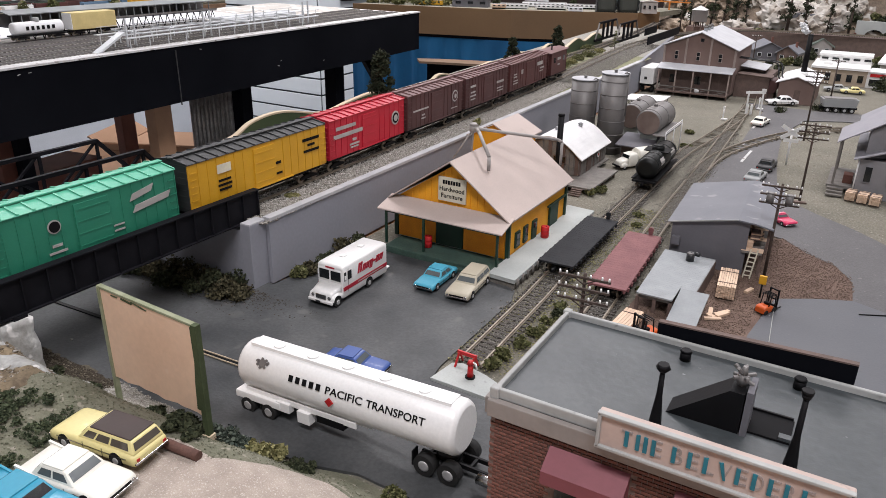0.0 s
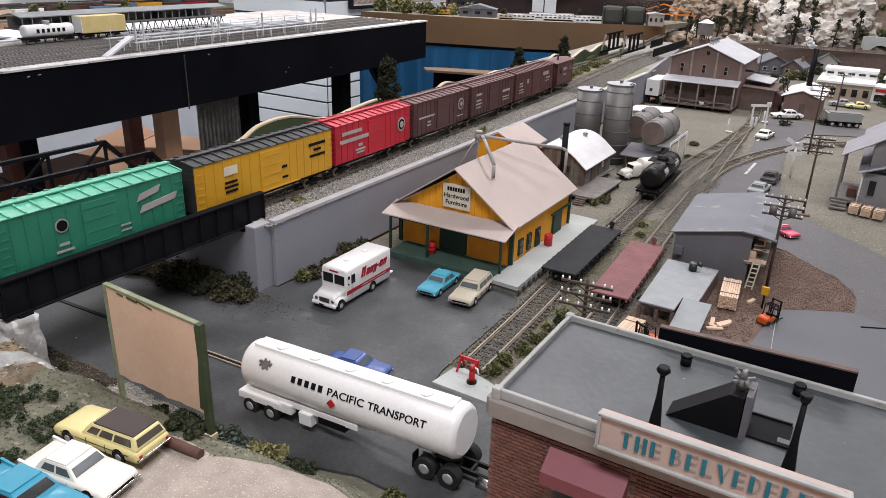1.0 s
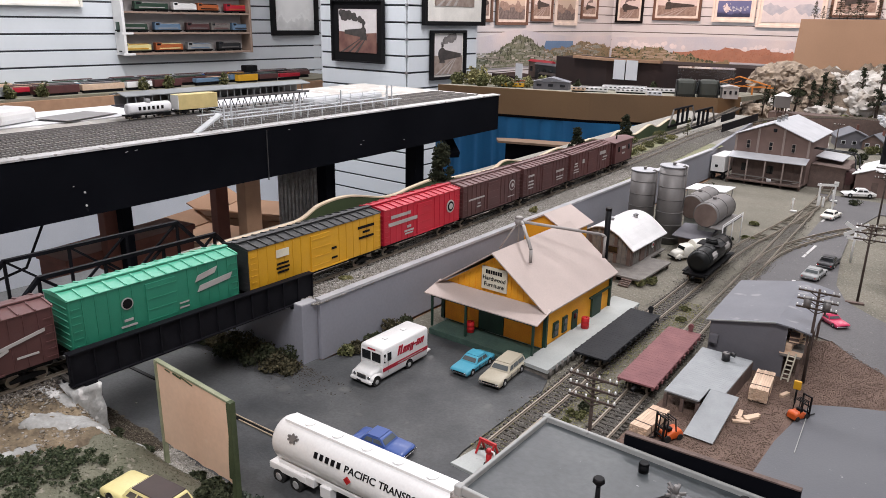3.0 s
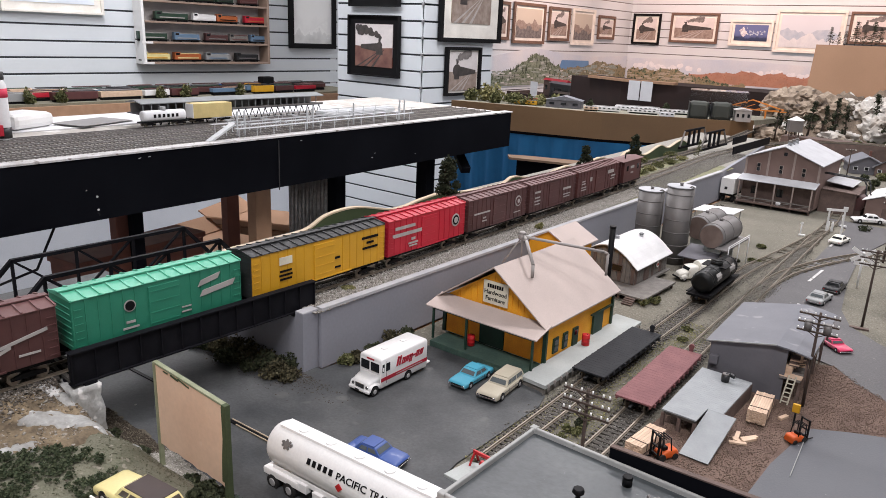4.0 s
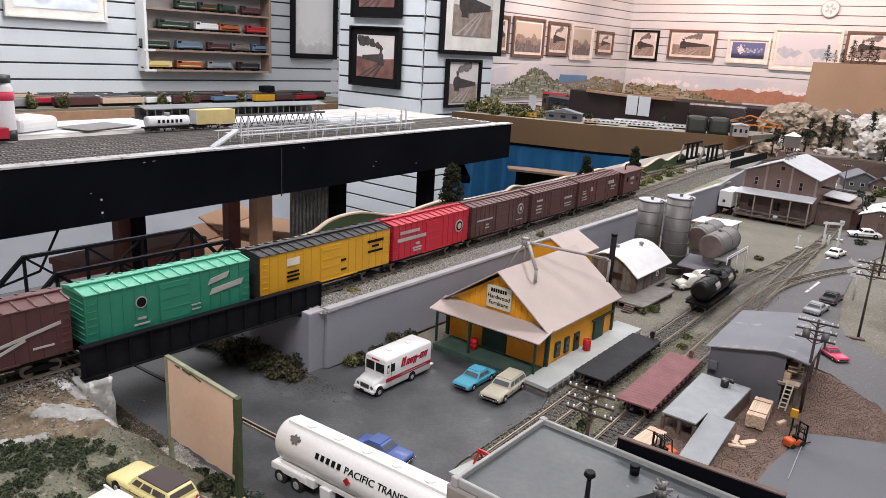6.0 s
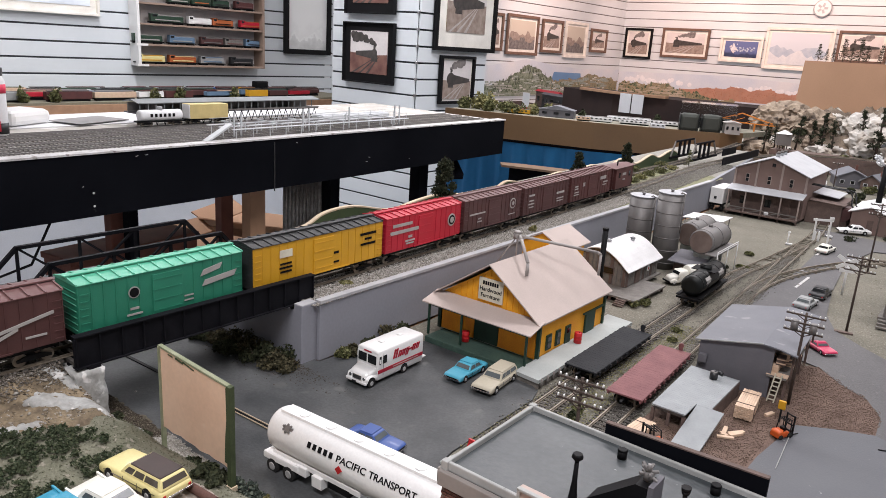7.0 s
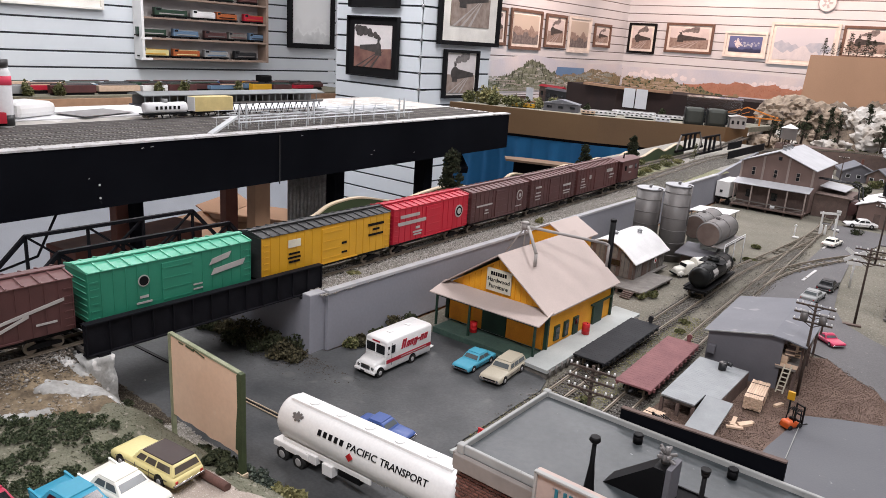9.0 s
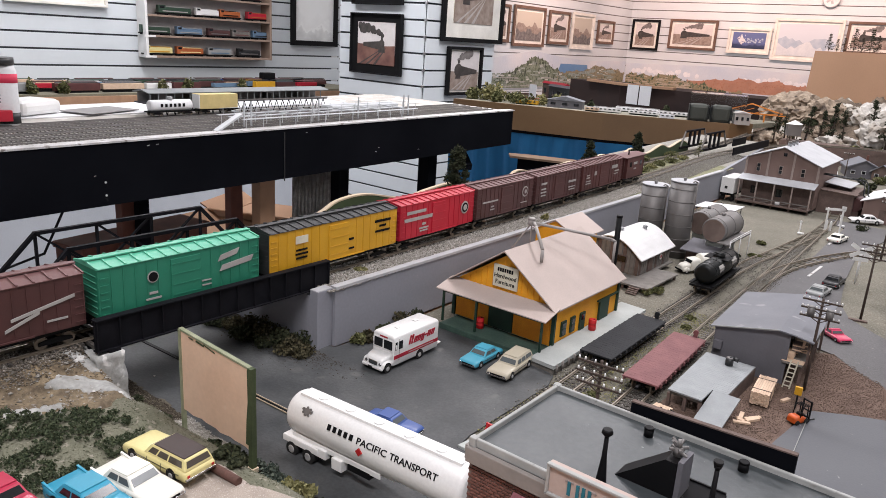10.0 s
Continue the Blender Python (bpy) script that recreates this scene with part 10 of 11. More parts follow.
print_dabs(gm, "street_print", [(x, z, rr.uniform(0.10, 0.30), 0.007) for x, z in strewn(40, -1.4, 1.2, lambda x: -0.15, lambda x: -0.04, 25)], mat("printed_streets", (0.42, 0.42, 0.40), (0.30, 0.30, 0.28), 0.5, 30, 100, 0.0), -0.0041)
spires = bmesh.new()
for k in range(44):
    x = random.Random(k).gauss(-0.62, 0.36)
    x = max(-1.5, min(0.3, x))
    z = crown(x) - random.Random(k + 500).uniform(-0.004, 0.12)
    hh, ww = random.Random(k + 900).uniform(0.025, 0.060), random.Random(k + 70).uniform(0.007, 0.014)
    prism([(x - ww, z - hh * 0.4), (x + ww, z - hh * 0.4), (x, z + hh * 0.6)], -0.0048, -0.0044, "y", spires)
tagged(part("conifer_print", spires, mat("printed_conifers", (0.022, 0.034, 0.022), (0.045, 0.060, 0.04), 0.5, 20, 100, 0.0), gm), kind="stuff")
mesa = lambda x: -0.010 + 0.060 * math.exp(-((x - 0.30) / 0.62) ** 4) * (1 + 0.25 * math.sin(17 * x) + 0.15 * math.sin(41 * x)) - 0.05 * max(0, x - 0.6)
low_hill = lambda x: 0.008 + 0.018 * math.sin(5 * x) + 0.015 * math.sin(13 * x) + 0.010 * math.sin(31 * x) - 0.16 * max(0, x + 0.75)
dm = thing("desert_mural", "long scenic print of brush, red desert rocks and clouds", "mural", pose(-2.57, YF - 0.016, 0))
part("print_sheet", prism([(-1.46, -0.17), (1.46, -0.10), (1.46, 0.14), (0.7, 0.16), (-0.1, 0.18), (-1.46, 0.14)], -0.002, 0.004, "y"), SKYPRINT, dm)
puffs = bmesh.new()
for x0, x1, z0, n in ((-1.36, -0.95, 0.045, 26), (-0.95, -0.45, 0.035, 20), (0.05, 0.75, 0.030, 26), (0.70, 1.40, 0.035, 24)):
    for k in range(n):
        x = rr.uniform(x0, x1)
        top = 1 - abs(2 * (x - x0) / (x1 - x0) - 1)
        z = z0 + rr.uniform(0, 0.055) * top
        rod((x, -0.0018, z), (x, -0.0022 - 0.00002 * k, z), rr.uniform(0.014, 0.034), puffs, 12)
tagged(part("cloud_print", puffs, mat("printed_cloud", (0.80, 0.80, 0.82), (0.70, 0.70, 0.73), 0.5, 20, 60, 0.0), dm), kind="stuff")
part("mesa_print", prism(skyline(mesa, -0.6, 1.42, -0.11), -0.0031, -0.0021, "y"), REDMESA, dm)
part("brush_hill_print", prism(skyline(low_hill, -1.44, 0.10, -0.145), -0.0034, -0.0021, "y"), TANBRUSH, dm)
flat_flakes(dm, "rock_print", strewn(500, -0.6, 1.42, lambda x: -0.10, mesa, 8), 0.012, ROCKPRINT, -0.0033)
flat_flakes(dm, "brush_print", strewn(620, -1.44, 0.10, lambda x: -0.14, low_hill, 9), 0.016, SCRUBPRINT, -0.0036)
flat_flakes(dm, "wood_print", strewn(200, -1.44, -0.1, lambda x: -0.12, lambda x: low_hill(x) + 0.006, 10), 0.018, TREEPRINT, -0.0039)
print_dabs(dm, "wall_print", [(x, z, rr.uniform(0.03, 0.09), rr.uniform(0.010, 0.022)) for x, z in strewn(46, -1.42, -0.5, lambda x: -0.12, lambda x: low_hill(x) * 0.6 - 0.02, 35)], mat("printed_adobe", (0.46, 0.40, 0.32), (0.32, 0.27, 0.2), 0.5, 30, 100, 0.0), -0.0042)


def framed(name_label, m, w, h, frame_m, fw, art, mat_w=0.0, group="framed pictures", mat_m=None, subject=""):
    """A framed picture; plate in x, z, faces -y of m."""
    p = thing("framed_picture", name_label, "picture", m, group)
    part("backing", box((0, 0.004, 0), (w - 0.004, 0.006, h - 0.004)), mat_m or MATBOARD, p)
    for s in (-1, 1):
        part("frame_side", box((s * (w - fw) / 2, -0.004, 0), (fw, 0.022, h), bev=0.0015), frame_m, p)
        part("frame_rail", box((0, -0.004, s * (h - fw) / 2), (w - 2 * fw, 0.022, fw), bev=0.0015), frame_m, p)
    part("print", box((0, -0.0006, mat_w * 0.12), (w - 2 * fw - 2 * mat_w, 0.0030, h - 2 * fw - 2 * mat_w)), art, p)
    pw, ph = w - 2 * fw - 2 * mat_w, h - 2 * fw - 2 * mat_w
    if subject in ("train", "dusk"):
        r = random.Random(int(w * 9999 + h * 777))
        part("sky_print", box((0, -0.0022, mat_w * 0.12 + 0.16 * ph), (pw, 0.0006, ph * 0.66)), PRINTSKY, p)
        part("ground_print", prism([(-0.5 * pw, -0.5 * ph), (0.5 * pw, -0.5 * ph), (0.5 * pw, -0.02 * ph), (0.1 * pw, -0.05 * ph), (-0.5 * pw, 0.0)], -0.0030, -0.0018, "y"), PRINTRUST if subject == "dusk" else PRINTEARTH, p)
        for k in range(3):
            xa, xb = -0.46 + 0.20 * k, 0.20 + 0.035 * k
            part("rail_print", prism([(xa * pw, -0.5 * ph), ((xa + 0.07) * pw, -0.5 * ph), ((xb + 0.012) * pw, -0.08 * ph), (xb * pw, -0.08 * ph)], -0.0034, -0.0018, "y"), PRINTBLACK if subject == "dusk" else PRINTPALE, p)
        ex = 0.16 if subject == "dusk" else -0.22
        es = 0.10 if subject == "dusk" else 0.19
        engine = rod((ex * pw, -0.0018, 0.02 * ph), (ex * pw, -0.0042, 0.02 * ph), es * ph * 0.9, n=14)
        prism([(ex * pw, -0.14 * ph), (ex * pw, es * ph * 0.8), (0.44 * pw if subject == "train" else (ex - 0.5) * pw, 0.03 * ph), (0.44 * pw if subject == "train" else (ex - 0.5) * pw, -0.06 * ph)], -0.0039, -0.0018, "y", engine)
        prism([((ex - 0.09) * pw, -0.20 * ph), ((ex + 0.09) * pw, -0.20 * ph), ((ex + 0.07) * pw, -0.02 * ph), ((ex - 0.07) * pw, -0.02 * ph)], -0.0040, -0.0018, "y", engine)
        box((ex * pw, -0.0030, (0.05 + es) * ph), (0.05 * pw, 0.002, 0.09 * ph), bm=engine)
        part("engine_print", engine, PRINTBLACK, p)
        plume = bmesh.new()
        for f in (k / 29 for k in range(30)):
            dx = (-0.58 if subject == "dusk" else 0.42) * f
            q = (pw * (ex + dx + r.uniform(-0.04, 0.04)), ph * (0.12 + es * 0.7 + 0.20 * math.sqrt(f) + r.uniform(-0.05, 0.05) * (0.4 + f)))
            rod((q[0], -0.0022 - 0.0001 * f, q[1]), (q[0], -0.0036 - 0.0002 * f, q[1]), min(pw, ph) * (0.04 + 0.06 * f) * r.uniform(0.7, 1.2), plume, 11)
        part("smoke_print", plume, PRINTBLACK if subject == "dusk" else PRINTSMOKE, p)
    elif subject == "night":
        cloud = [(pw * (-0.22 + 0.10 * math.cos(k * 2.4) * (k % 5) / 4), ph * (0.05 + 0.30 * math.sin(k * 1.7) * (k % 7) / 6)) for k in range(46)]
        flat_flakes(p, "figure_print", cloud, pw * 0.05, CLOUDPRINT, -0.0030)
        flat_flakes(p, "cloud_print", strewn(40, -0.1 * pw, 0.42 * pw, lambda q: -0.1 * ph, lambda q: 0.15 * ph, 21), pw * 0.03, PRINTSNOW, -0.0028)
    elif subject == "hills":
        r = random.Random(int(w * 9999 + h * 777))
        tones = (PRINTSNOW, PRINTICE) if "snowy" in name_label else (PRINTEARTH, PRINTSMOKE)
        for k, tone in enumerate(tones):
            line = [(pw * (-0.5 + q / 16), ph * (0.02 - 0.20 * k + 0.07 * r.uniform(-1, 1) + 0.08 * math.sin(q * 0.7 + k * 2))) for q in range(17)]
            part("hill_print", prism([(pw * 0.5, -ph * 0.5), (-pw * 0.5, -ph * 0.5)] + line, -0.0026 - 0.0006 * k, -0.0018, "y"), tone, p)
    return p


PRINTSKY = mat("print_sky", (0.70, 0.66, 0.65), (0.58, 0.55, 0.54), 0.5, 10, 100, 0.0)
PRINTPALE = mat("print_pale_rail", (0.46, 0.42, 0.40), None, 0.5, 40, 200, 0.0)
PRINTRUST = mat("print_rust_ground", (0.11, 0.045, 0.040), (0.24, 0.125, 0.095), 0.5, 16, 200, 0.0)
PRINTBLACK = mat("print_black", (0.03, 0.027, 0.026), (0.07, 0.06, 0.055), 0.5, 40, 200, 0.0)
PRINTEARTH = mat("print_earth", (0.22, 0.16, 0.13), (0.36, 0.30, 0.26), 0.5, 30, 200, 0.0)
PRINTSNOW = mat("print_snow_hills", (0.36, 0.44, 0.54), (0.52, 0.57, 0.63), 0.5, 14, 100, 0.0)
PRINTICE = mat("print_ice", (0.60, 0.63, 0.67), (0.70, 0.72, 0.74), 0.5, 14, 100, 0.0)
PRINTSMOKE = mat("print_smoke", (0.09, 0.08, 0.08), (0.24, 0.22, 0.21), 0.5, 30, 200, 0.0)
SEPIA = picture_mat("sepia_train_print", (0.10, 0.07, 0.055), (0.045, 0.04, 0.038), (0.52, 0.50, 0.48), 14.0, 0.35)
REDPRINT = picture_mat("red_dusk_print", (0.14, 0.05, 0.035), (0.06, 0.035, 0.03), (0.50, 0.42, 0.42), 10.0, 0.40)
GREYPRINT = picture_mat("grey_train_print", (0.14, 0.14, 0.14), (0.05, 0.05, 0.05), (0.58, 0.58, 0.57), 16.0, 0.40)
BLUEPRINT = picture_mat("blue_night_print", (0.02, 0.03, 0.07), (0.03, 0.04, 0.10), (0.12, 0.15, 0.32), 8.0, 0.40)
TANPRINT = picture_mat("tan_landscape_print", (0.26, 0.20, 0.12), (0.30, 0.26, 0.18), (0.55, 0.50, 0.42), 8.0, 0.45)
MAPPRINT = picture_mat("pale_relief_map", (0.58, 0.59, 0.58), (0.72, 0.73, 0.72), (0.86, 0.87, 0.86), 12.0, 0.30)
SNOWPRINT = picture_mat("snowy_print", (0.30, 0.36, 0.44), (0.14, 0.18, 0.24), (0.62, 0.66, 0.72), 6.0, 0.40)
BLUESHEET = picture_mat("pale_blue_chart", (0.55, 0.60, 0.66), (0.60, 0.66, 0.72), (0.70, 0.74, 0.78), 5.0, 0.4)
for (x0, z1, x1, z0), fm, art, lab in (((-4.0, 0.70, -3.62, 0.32), FRAMEBLACK, GREYPRINT, "black framed steam train photograph on the wall"), ((-3.49, 0.72, -2.88, 0.36), FRAMEWOOD, GREYPRINT, "brown framed steam train photograph on the wall"), ((-2.74, 0.65, -2.24, 0.35), MATBOARD, BLUEPRINT, "pale framed dark blue night picture on the wall"), ((-2.22, 0.77, -1.48, 0.30), MATBOARD, SNOWPRINT, "large white framed snowy landscape picture"), ((-1.45, 0.76, -0.95, 0.42), FRAMEWOOD, SEPIA, "brown framed old photograph on the wall")):
    framed(lab, pose((x0 + x1) / 2, YF - 0.022, (z0 + z1) / 2), x1 - x0, z1 - z0, fm, 0.028, art, 0.03, subject="train" if "train" in lab or "old" in lab else "hills" if "snowy" in lab else "night")
for (y0, z1, y1, z0), fm, art, lab in (((5.60, 0.68, 5.83, 0.31), FRAMEWOOD, SEPIA, "narrow brown framed picture on the wall"), ((5.90, 0.69, 6.52, 0.28), FRAMEWOOD, TANPRINT, "brown framed tan landscape picture"), ((6.60, 0.68, 7.06, 0.32), FRAMEWOOD, GREYPRINT, "brown framed grey portrait format picture"), ((7.12, 0.69, 7.66, 0.28), MATBOARD, TANPRINT, "pale unframed poster of trees on the wall"), ((7.76, 0.64, 8.2, 0.36), FRAMEWOOD, SEPIA, "small brown framed picture near the corner")):
    framed(lab, pose(XF + 0.022, (y0 + y1) / 2, (z0 + z1) / 2, 0, 0, 90), y1 - y0, z1 - z0, fm, 0.03, art, 0.03, subject="hills" if art is TANPRINT else "train")
plq = thing("wall_plaque", "round white plaque with a grey emblem high on the far wall", "plaque", pose(-1.67, YF - 0.016, 0.989))
part("disc", rod((0, 0, 0), (0, -0.020, 0), 0.092, n=36), WHITE, plq)
part("rim", rod((0, -0.014, 0), (0, -0.024, 0), 0.096, n=36, r2=0.090), TIN, plq)
part("face", rod((0, -0.020, 0), (0, -0.026, 0), 0.084, n=36), WHITEMATT, plq)
for a in range(5):
    part("emblem_shape", box((0.036 * math.cos(a * 1.257), -0.027, 0.036 * math.sin(a * 1.257)), (0.04, 0.003, 0.024), ry=-a * 72), TIN, plq)
# pillar pictures
framed("black matted red dusk photograph of a steam train", pose(-2.245, PY0 - 0.022, 0.2700), 0.345, 0.290, FRAMEBLACK, 0.006, REDPRINT, 0.040, mat_m=FRAMEBLACK, subject="dusk")
framed("black framed red picture above the train photograph", pose(-2.245, PY0 - 0.022, 0.6000), 0.335, 0.290, FRAMEBLACK, 0.006, REDPRINT, 0.044, mat_m=FRAMEBLACK, subject="dusk")
framed("large black framed picture with a wide cream mat", pose(PX1 + 0.022, 2.400, 0.5400, 0, 0, 90), 0.500, 0.470, FRAMEBLACK, 0.020, TANPRINT, 0.070, subject="train")
framed("dark framed grey engraving of a steam train", pose(PX1 + 0.022, 2.350, 0.1650, 0, 0, 90), 0.280, 0.235, FRAMEBLACK, 0.014, GREYPRINT, 0.010, subject="train")
# west wall pictures and the model shelf
WTURN = 90 - math.degrees(math.atan2(0.28, 5.55))


def west(y, off, z):
    """A pose on the west wall at y, off metres proud of it, facing the room."""
    x = XL + 0.28 * (y + 2.8) / 5.55
    return pose(x + off, y, z, 0, 0, WTURN)


framed("pale blue and white chart in a thin white frame", west(1.010, 0.022, 0.560), 0.46, 0.40, MATBOARD, 0.012, BLUESHEET, 0.03)
framed("black framed pale relief map on the wall", west(2.53, 0.022, 0.480), 0.36, 0.52, FRAMEBLACK, 0.030, MAPPRINT, 0.0, subject="")
sh_ = thing("model_shelf", "shallow wooden display shelf with white sides for model locomotives", "shelf", west(1.775, 0.012, 0.0))
SHELFW = mat("shelf_wood", (0.30, 0.22, 0.17), (0.25, 0.18, 0.14), 0.6, 12, 200, 0.1)
SW, SZ_0, SZ_1 = 0.750, 0.130, 0.760
part("back_panel", box((0, 0.0, (SZ_0 + SZ_1) / 2), (SW, 0.004, SZ_1 - SZ_0)), mat("shelf_back", (0.50, 0.47, 0.46), None, 0.7, 8, 200, 0.05), sh_)
for s in (-1, 1):
    part("side_board", box((s * SW / 2, -0.045, (SZ_0 + SZ_1) / 2), (0.014, 0.09, SZ_1 - SZ_0), bev=0.001), WHITE if s < 0 else SHELFW, sh_)
NSH = 7
for k in range(NSH):
    part("shelf_board", box((0, -0.045, SZ_0 + 0.006 + k * 0.1020), (SW - 0.016, 0.088, 0.010), bev=0.001), SHELFW, sh_)


def shelf_loco(m, l, mt, top, label):
    t = thing("shelf_locomotive", label, "model locomotive", m, "locomotives on the shelf")
    part("frame", box((0, 0, 0.008), (l, 0.026, 0.006)), BLACK, t)
    part("hood", box((l * 0.06, 0, 0.026), (l * 0.80, 0.024, 0.030), bev=0.003), mt, t)
    part("cab", box((-l * 0.36, 0, 0.030), (l * 0.20, 0.029, 0.038), bev=0.002), mt, t)
    part("roof", box((l * 0.04, 0, 0.0425), (l * 0.7, 0.020, 0.004), bev=0.001), top, t)
    for e in (-1, 1):
        part("bogie", box((e * l * 0.32, 0, 0.004), (l * 0.26, 0.022, 0.008), bev=0.001), BLACK, t)
    part("side_stripe", box((0, -0.0150, 0.020), (l * 0.7, 0.0012, 0.005)), top, t)
    part("cab_window", box((-l * 0.36, -0.0152, 0.040), (l * 0.12, 0.0010, 0.010)), DARKGLASS, t)


DKGREEN = paint("dark_loco_green", (0.02, 0.05, 0.03))
BLUEGREY = paint("blue_grey_paint", (0.12, 0.20, 0.30))
ORANGEB = paint("burnt_orange_paint", (0.42, 0.11, 0.03))
rows_ = {0: [(-0.30, LEMON, BOXYELLOW, 0.17), (-0.12, ORANGEB, LEMON, 0.17), (0.06, SILVER, BLUEGREY, 0.16), (0.25, GREYBLACK, TINGREY, 0.16)], 1: [(-0.31, DKGREEN, LETTER, 0.17), (-0.12, BLUEGREY, SILVER, 0.16), (0.06, BOXBROWN2, TINGREY, 0.15), (0.20, WOODGREY, BOXROOF, 0.13), (0.335, BLUEGREY, GREYBLACK, 0.13)], 2: [(-0.20, DKGREEN, LETTER, 0.20), (-0.01, WHITE, WHITE, 0.15), (0.13, ORANGEB, BLACK, 0.14), (0.31, BOXRED, ORANGEB, 0.15)], 3: [(-0.13, DKGREEN, LETTER, 0.13), (0.0, DKGREEN, ORANGEB, 0.12), (0.12, DKGREEN, GREYBLACK, 0.11), (0.27, BOXBROWN, BOXROOF, 0.13)], 4: [(-0.25, GREYBLACK, SILVER, 0.15), (0.0, BOXRED, BLACK, 0.15), (0.25, LEMON, BLACK, 0.15)], 5: [(-0.2, BLUEGREY, SILVER, 0.15), (0.15, DKGREEN, LETTER, 0.15)]}
for k, items in rows_.items():
    for u, mt, tp_, l in items:
        shelf_loco(west(1.775, 0.012, 0.0) @ pose(u, -0.045, SZ_0 + 0.0112 + k * 0.1020), l, mt, tp_, "small model diesel locomotive on the wall shelf")
for u, k in ((-0.36, 0), (-0.36, 1)):
    solid("shelf_label", box((0, 0, 0), (0.06, 0.002, 0.011)), WHITE, "small white paper label on the shelf edge", "label", "shelf labels", m=west(1.775, 0.012, 0.0) @ pose(u, -0.0905, SZ_0 + 0.006 + k * 0.1020))

# back bench along the west wall with stored trains
bk = thing("back_bench", "long wooden bench along the wall holding stored trains", "bench", pose(0, 0, 0))
part("bench_front", box((-2.905, 0.75, -0.075), (0.02, 3.8, 0.105)), POSTWOOD, bk)
part("bench_top", box((-3.15, 0.95, -0.018), (0.48, 3.4, 0.012)), mat("bench_scenery", (0.20, 0.19, 0.14), None, 0.95, 20, 200, 0.4), bk)
for k in range(4):
    part("bench_leg", box((-2.95, -0.6 + 1.0 * k, -0.55), (0.05, 0.05, 0.9)), POSTWOOD, bk)
cols = [BOXBROWN, DKGREEN, LUMBER, DKGREEN, BOXYELLOW, BLUEGREY, NAVY, GREYBLACK, BOXRED, BOXBROWN2, SILVER, TINGREY, BOXBROWN2, GREYBLACK, WHITE]
roofs = [BOXBROWN2, GREYBLACK, TINGREY, BOXROOF, DKGREEN, GREYBLACK]
for row, (x, zz) in enumerate(((-2.97, -0.012), (-3.04, -0.012), (-3.11, -0.012), (-3.18, -0.012))):
    y = -0.35 + 0.05 * row
    while y < 2.35:
        l = random.choice((0.13, 0.15, 0.18, 0.2))
        mt = random.choice(cols)
        t = thing("stored_car", "stored model railway car on the back bench", "freight car", pose(x, y + l / 2, zz), "stored cars")
        part("car_body", box((0, 0, 0.026), (0.032, l, random.choice((0.026, 0.034, 0.020))), bev=0.002), mt, t)
        part("car_frame", box((0, 0, 0.006), (0.024, l * 0.92, 0.012)), BLACK, t)
        part("car_roof", box((0, 0, 0.044), (0.024, l * 0.9, 0.004), bev=0.001), random.choice(roofs), t)
        y += l + random.choice((0.012, 0.012, 0.08))
for y in (0.82, 0.70, 1.28, 1.75, 0.40, 1.42):
    bush(-2.93, y, -0.013, 0.035, 0.075, LEAFMID, "rounded green model tree on the back bench", "bench trees", 300, 0.006)
spk = solid("black_speaker", box((-3.1, 2.04, 0.030), (0.05, 0.080, 0.075), bev=0.006), BLACK, "small black box standing on the back bench", "box")

# ---- on the upper table ----
PALETIE = mat("pale_grey_ties", (0.27, 0.255, 0.235), (0.36, 0.345, 0.325), 0.9, 60, 500, 0.2)


def yard_track(x, y0, y1):
    n = 2
    t = thing("yard_table_track", "grey storage track on the table top", "railway track", kind="structure")
    for s in (-1, 1):
        part("rail", beam((x + s * 0.009, y0, table_z(y0) + 0.0035), (x + s * 0.009, y1, table_z(y1) + 0.0035), 0.0012, 0.0024), TINGREY, t)
    tie = bmesh.new()
    y = y0
    while y < y1:
        box((x, y, table_z(y) + 0.0012), (0.026, 0.0030, 0.0020), bm=tie)
        y += 0.0085
    tagged(part("ties", tie, PALETIE, t), kind="stuff")


for k, x in enumerate((-1.055, -1.10, -1.15, -1.20, -1.245, -1.285)):
    yard_track(x, -0.75, 1.36 if k < 4 else 1.1)
tc_ = thing("white_tank_car", "white tank car with black lettering shapes on the table", "tank car", pose(-1.285, 0.332, table_z(0.33) + 0.007))
tkr = [[(0.0135 * f * math.cos(a * math.tau / 20), y, 0.0235 + 0.0135 * f * math.sin(a * math.tau / 20)) for a in range(20)] for y, f in ((-0.056, 0.7), (-0.054, 0.95), (-0.05, 1), (0.05, 1), (0.054, 0.95), (0.056, 0.7))]
part("tank", loft(tkr), WHITEMATT, tc_)
part("dome", rod((0, 0, 0.034), (0, 0, 0.044), 0.0065, n=14), SILVER, tc_)
part("frame", box((0, 0, 0.0095), (0.026, 0.122, 0.003)), BLACK, tc_)
bars(tc_, pose(0.0137, 0, 0.0245) @ YZ, 0.070, 0.0080, blocks(6, 0.45), INK, "name_bar")
for e in (-1, 1):
    truck(tc_, e * 0.040, 0, r=0.0044)
yc = thing("yellow_car", "pale yellow boxcar with a white end on the table", "boxcar", pose(-1.285, 0.460, table_z(0.46) + 0.007))
part("body", box((0, 0, 0.030), (0.034, 0.112, 0.036), bev=0.001), mat("cream_yellow", (0.62, 0.50, 0.22), None, 0.6, 30, 400, 0.05), yc)
part("white_end", box((0, -0.0565, 0.030), (0.033, 0.0014, 0.034)), WHITE, yc)
part("frame", box((0, 0, 0.0095), (0.026, 0.122, 0.003)), BLACK, yc)
for e in (-1, 1):
    truck(yc, e * 0.038, 0, r=0.0044)
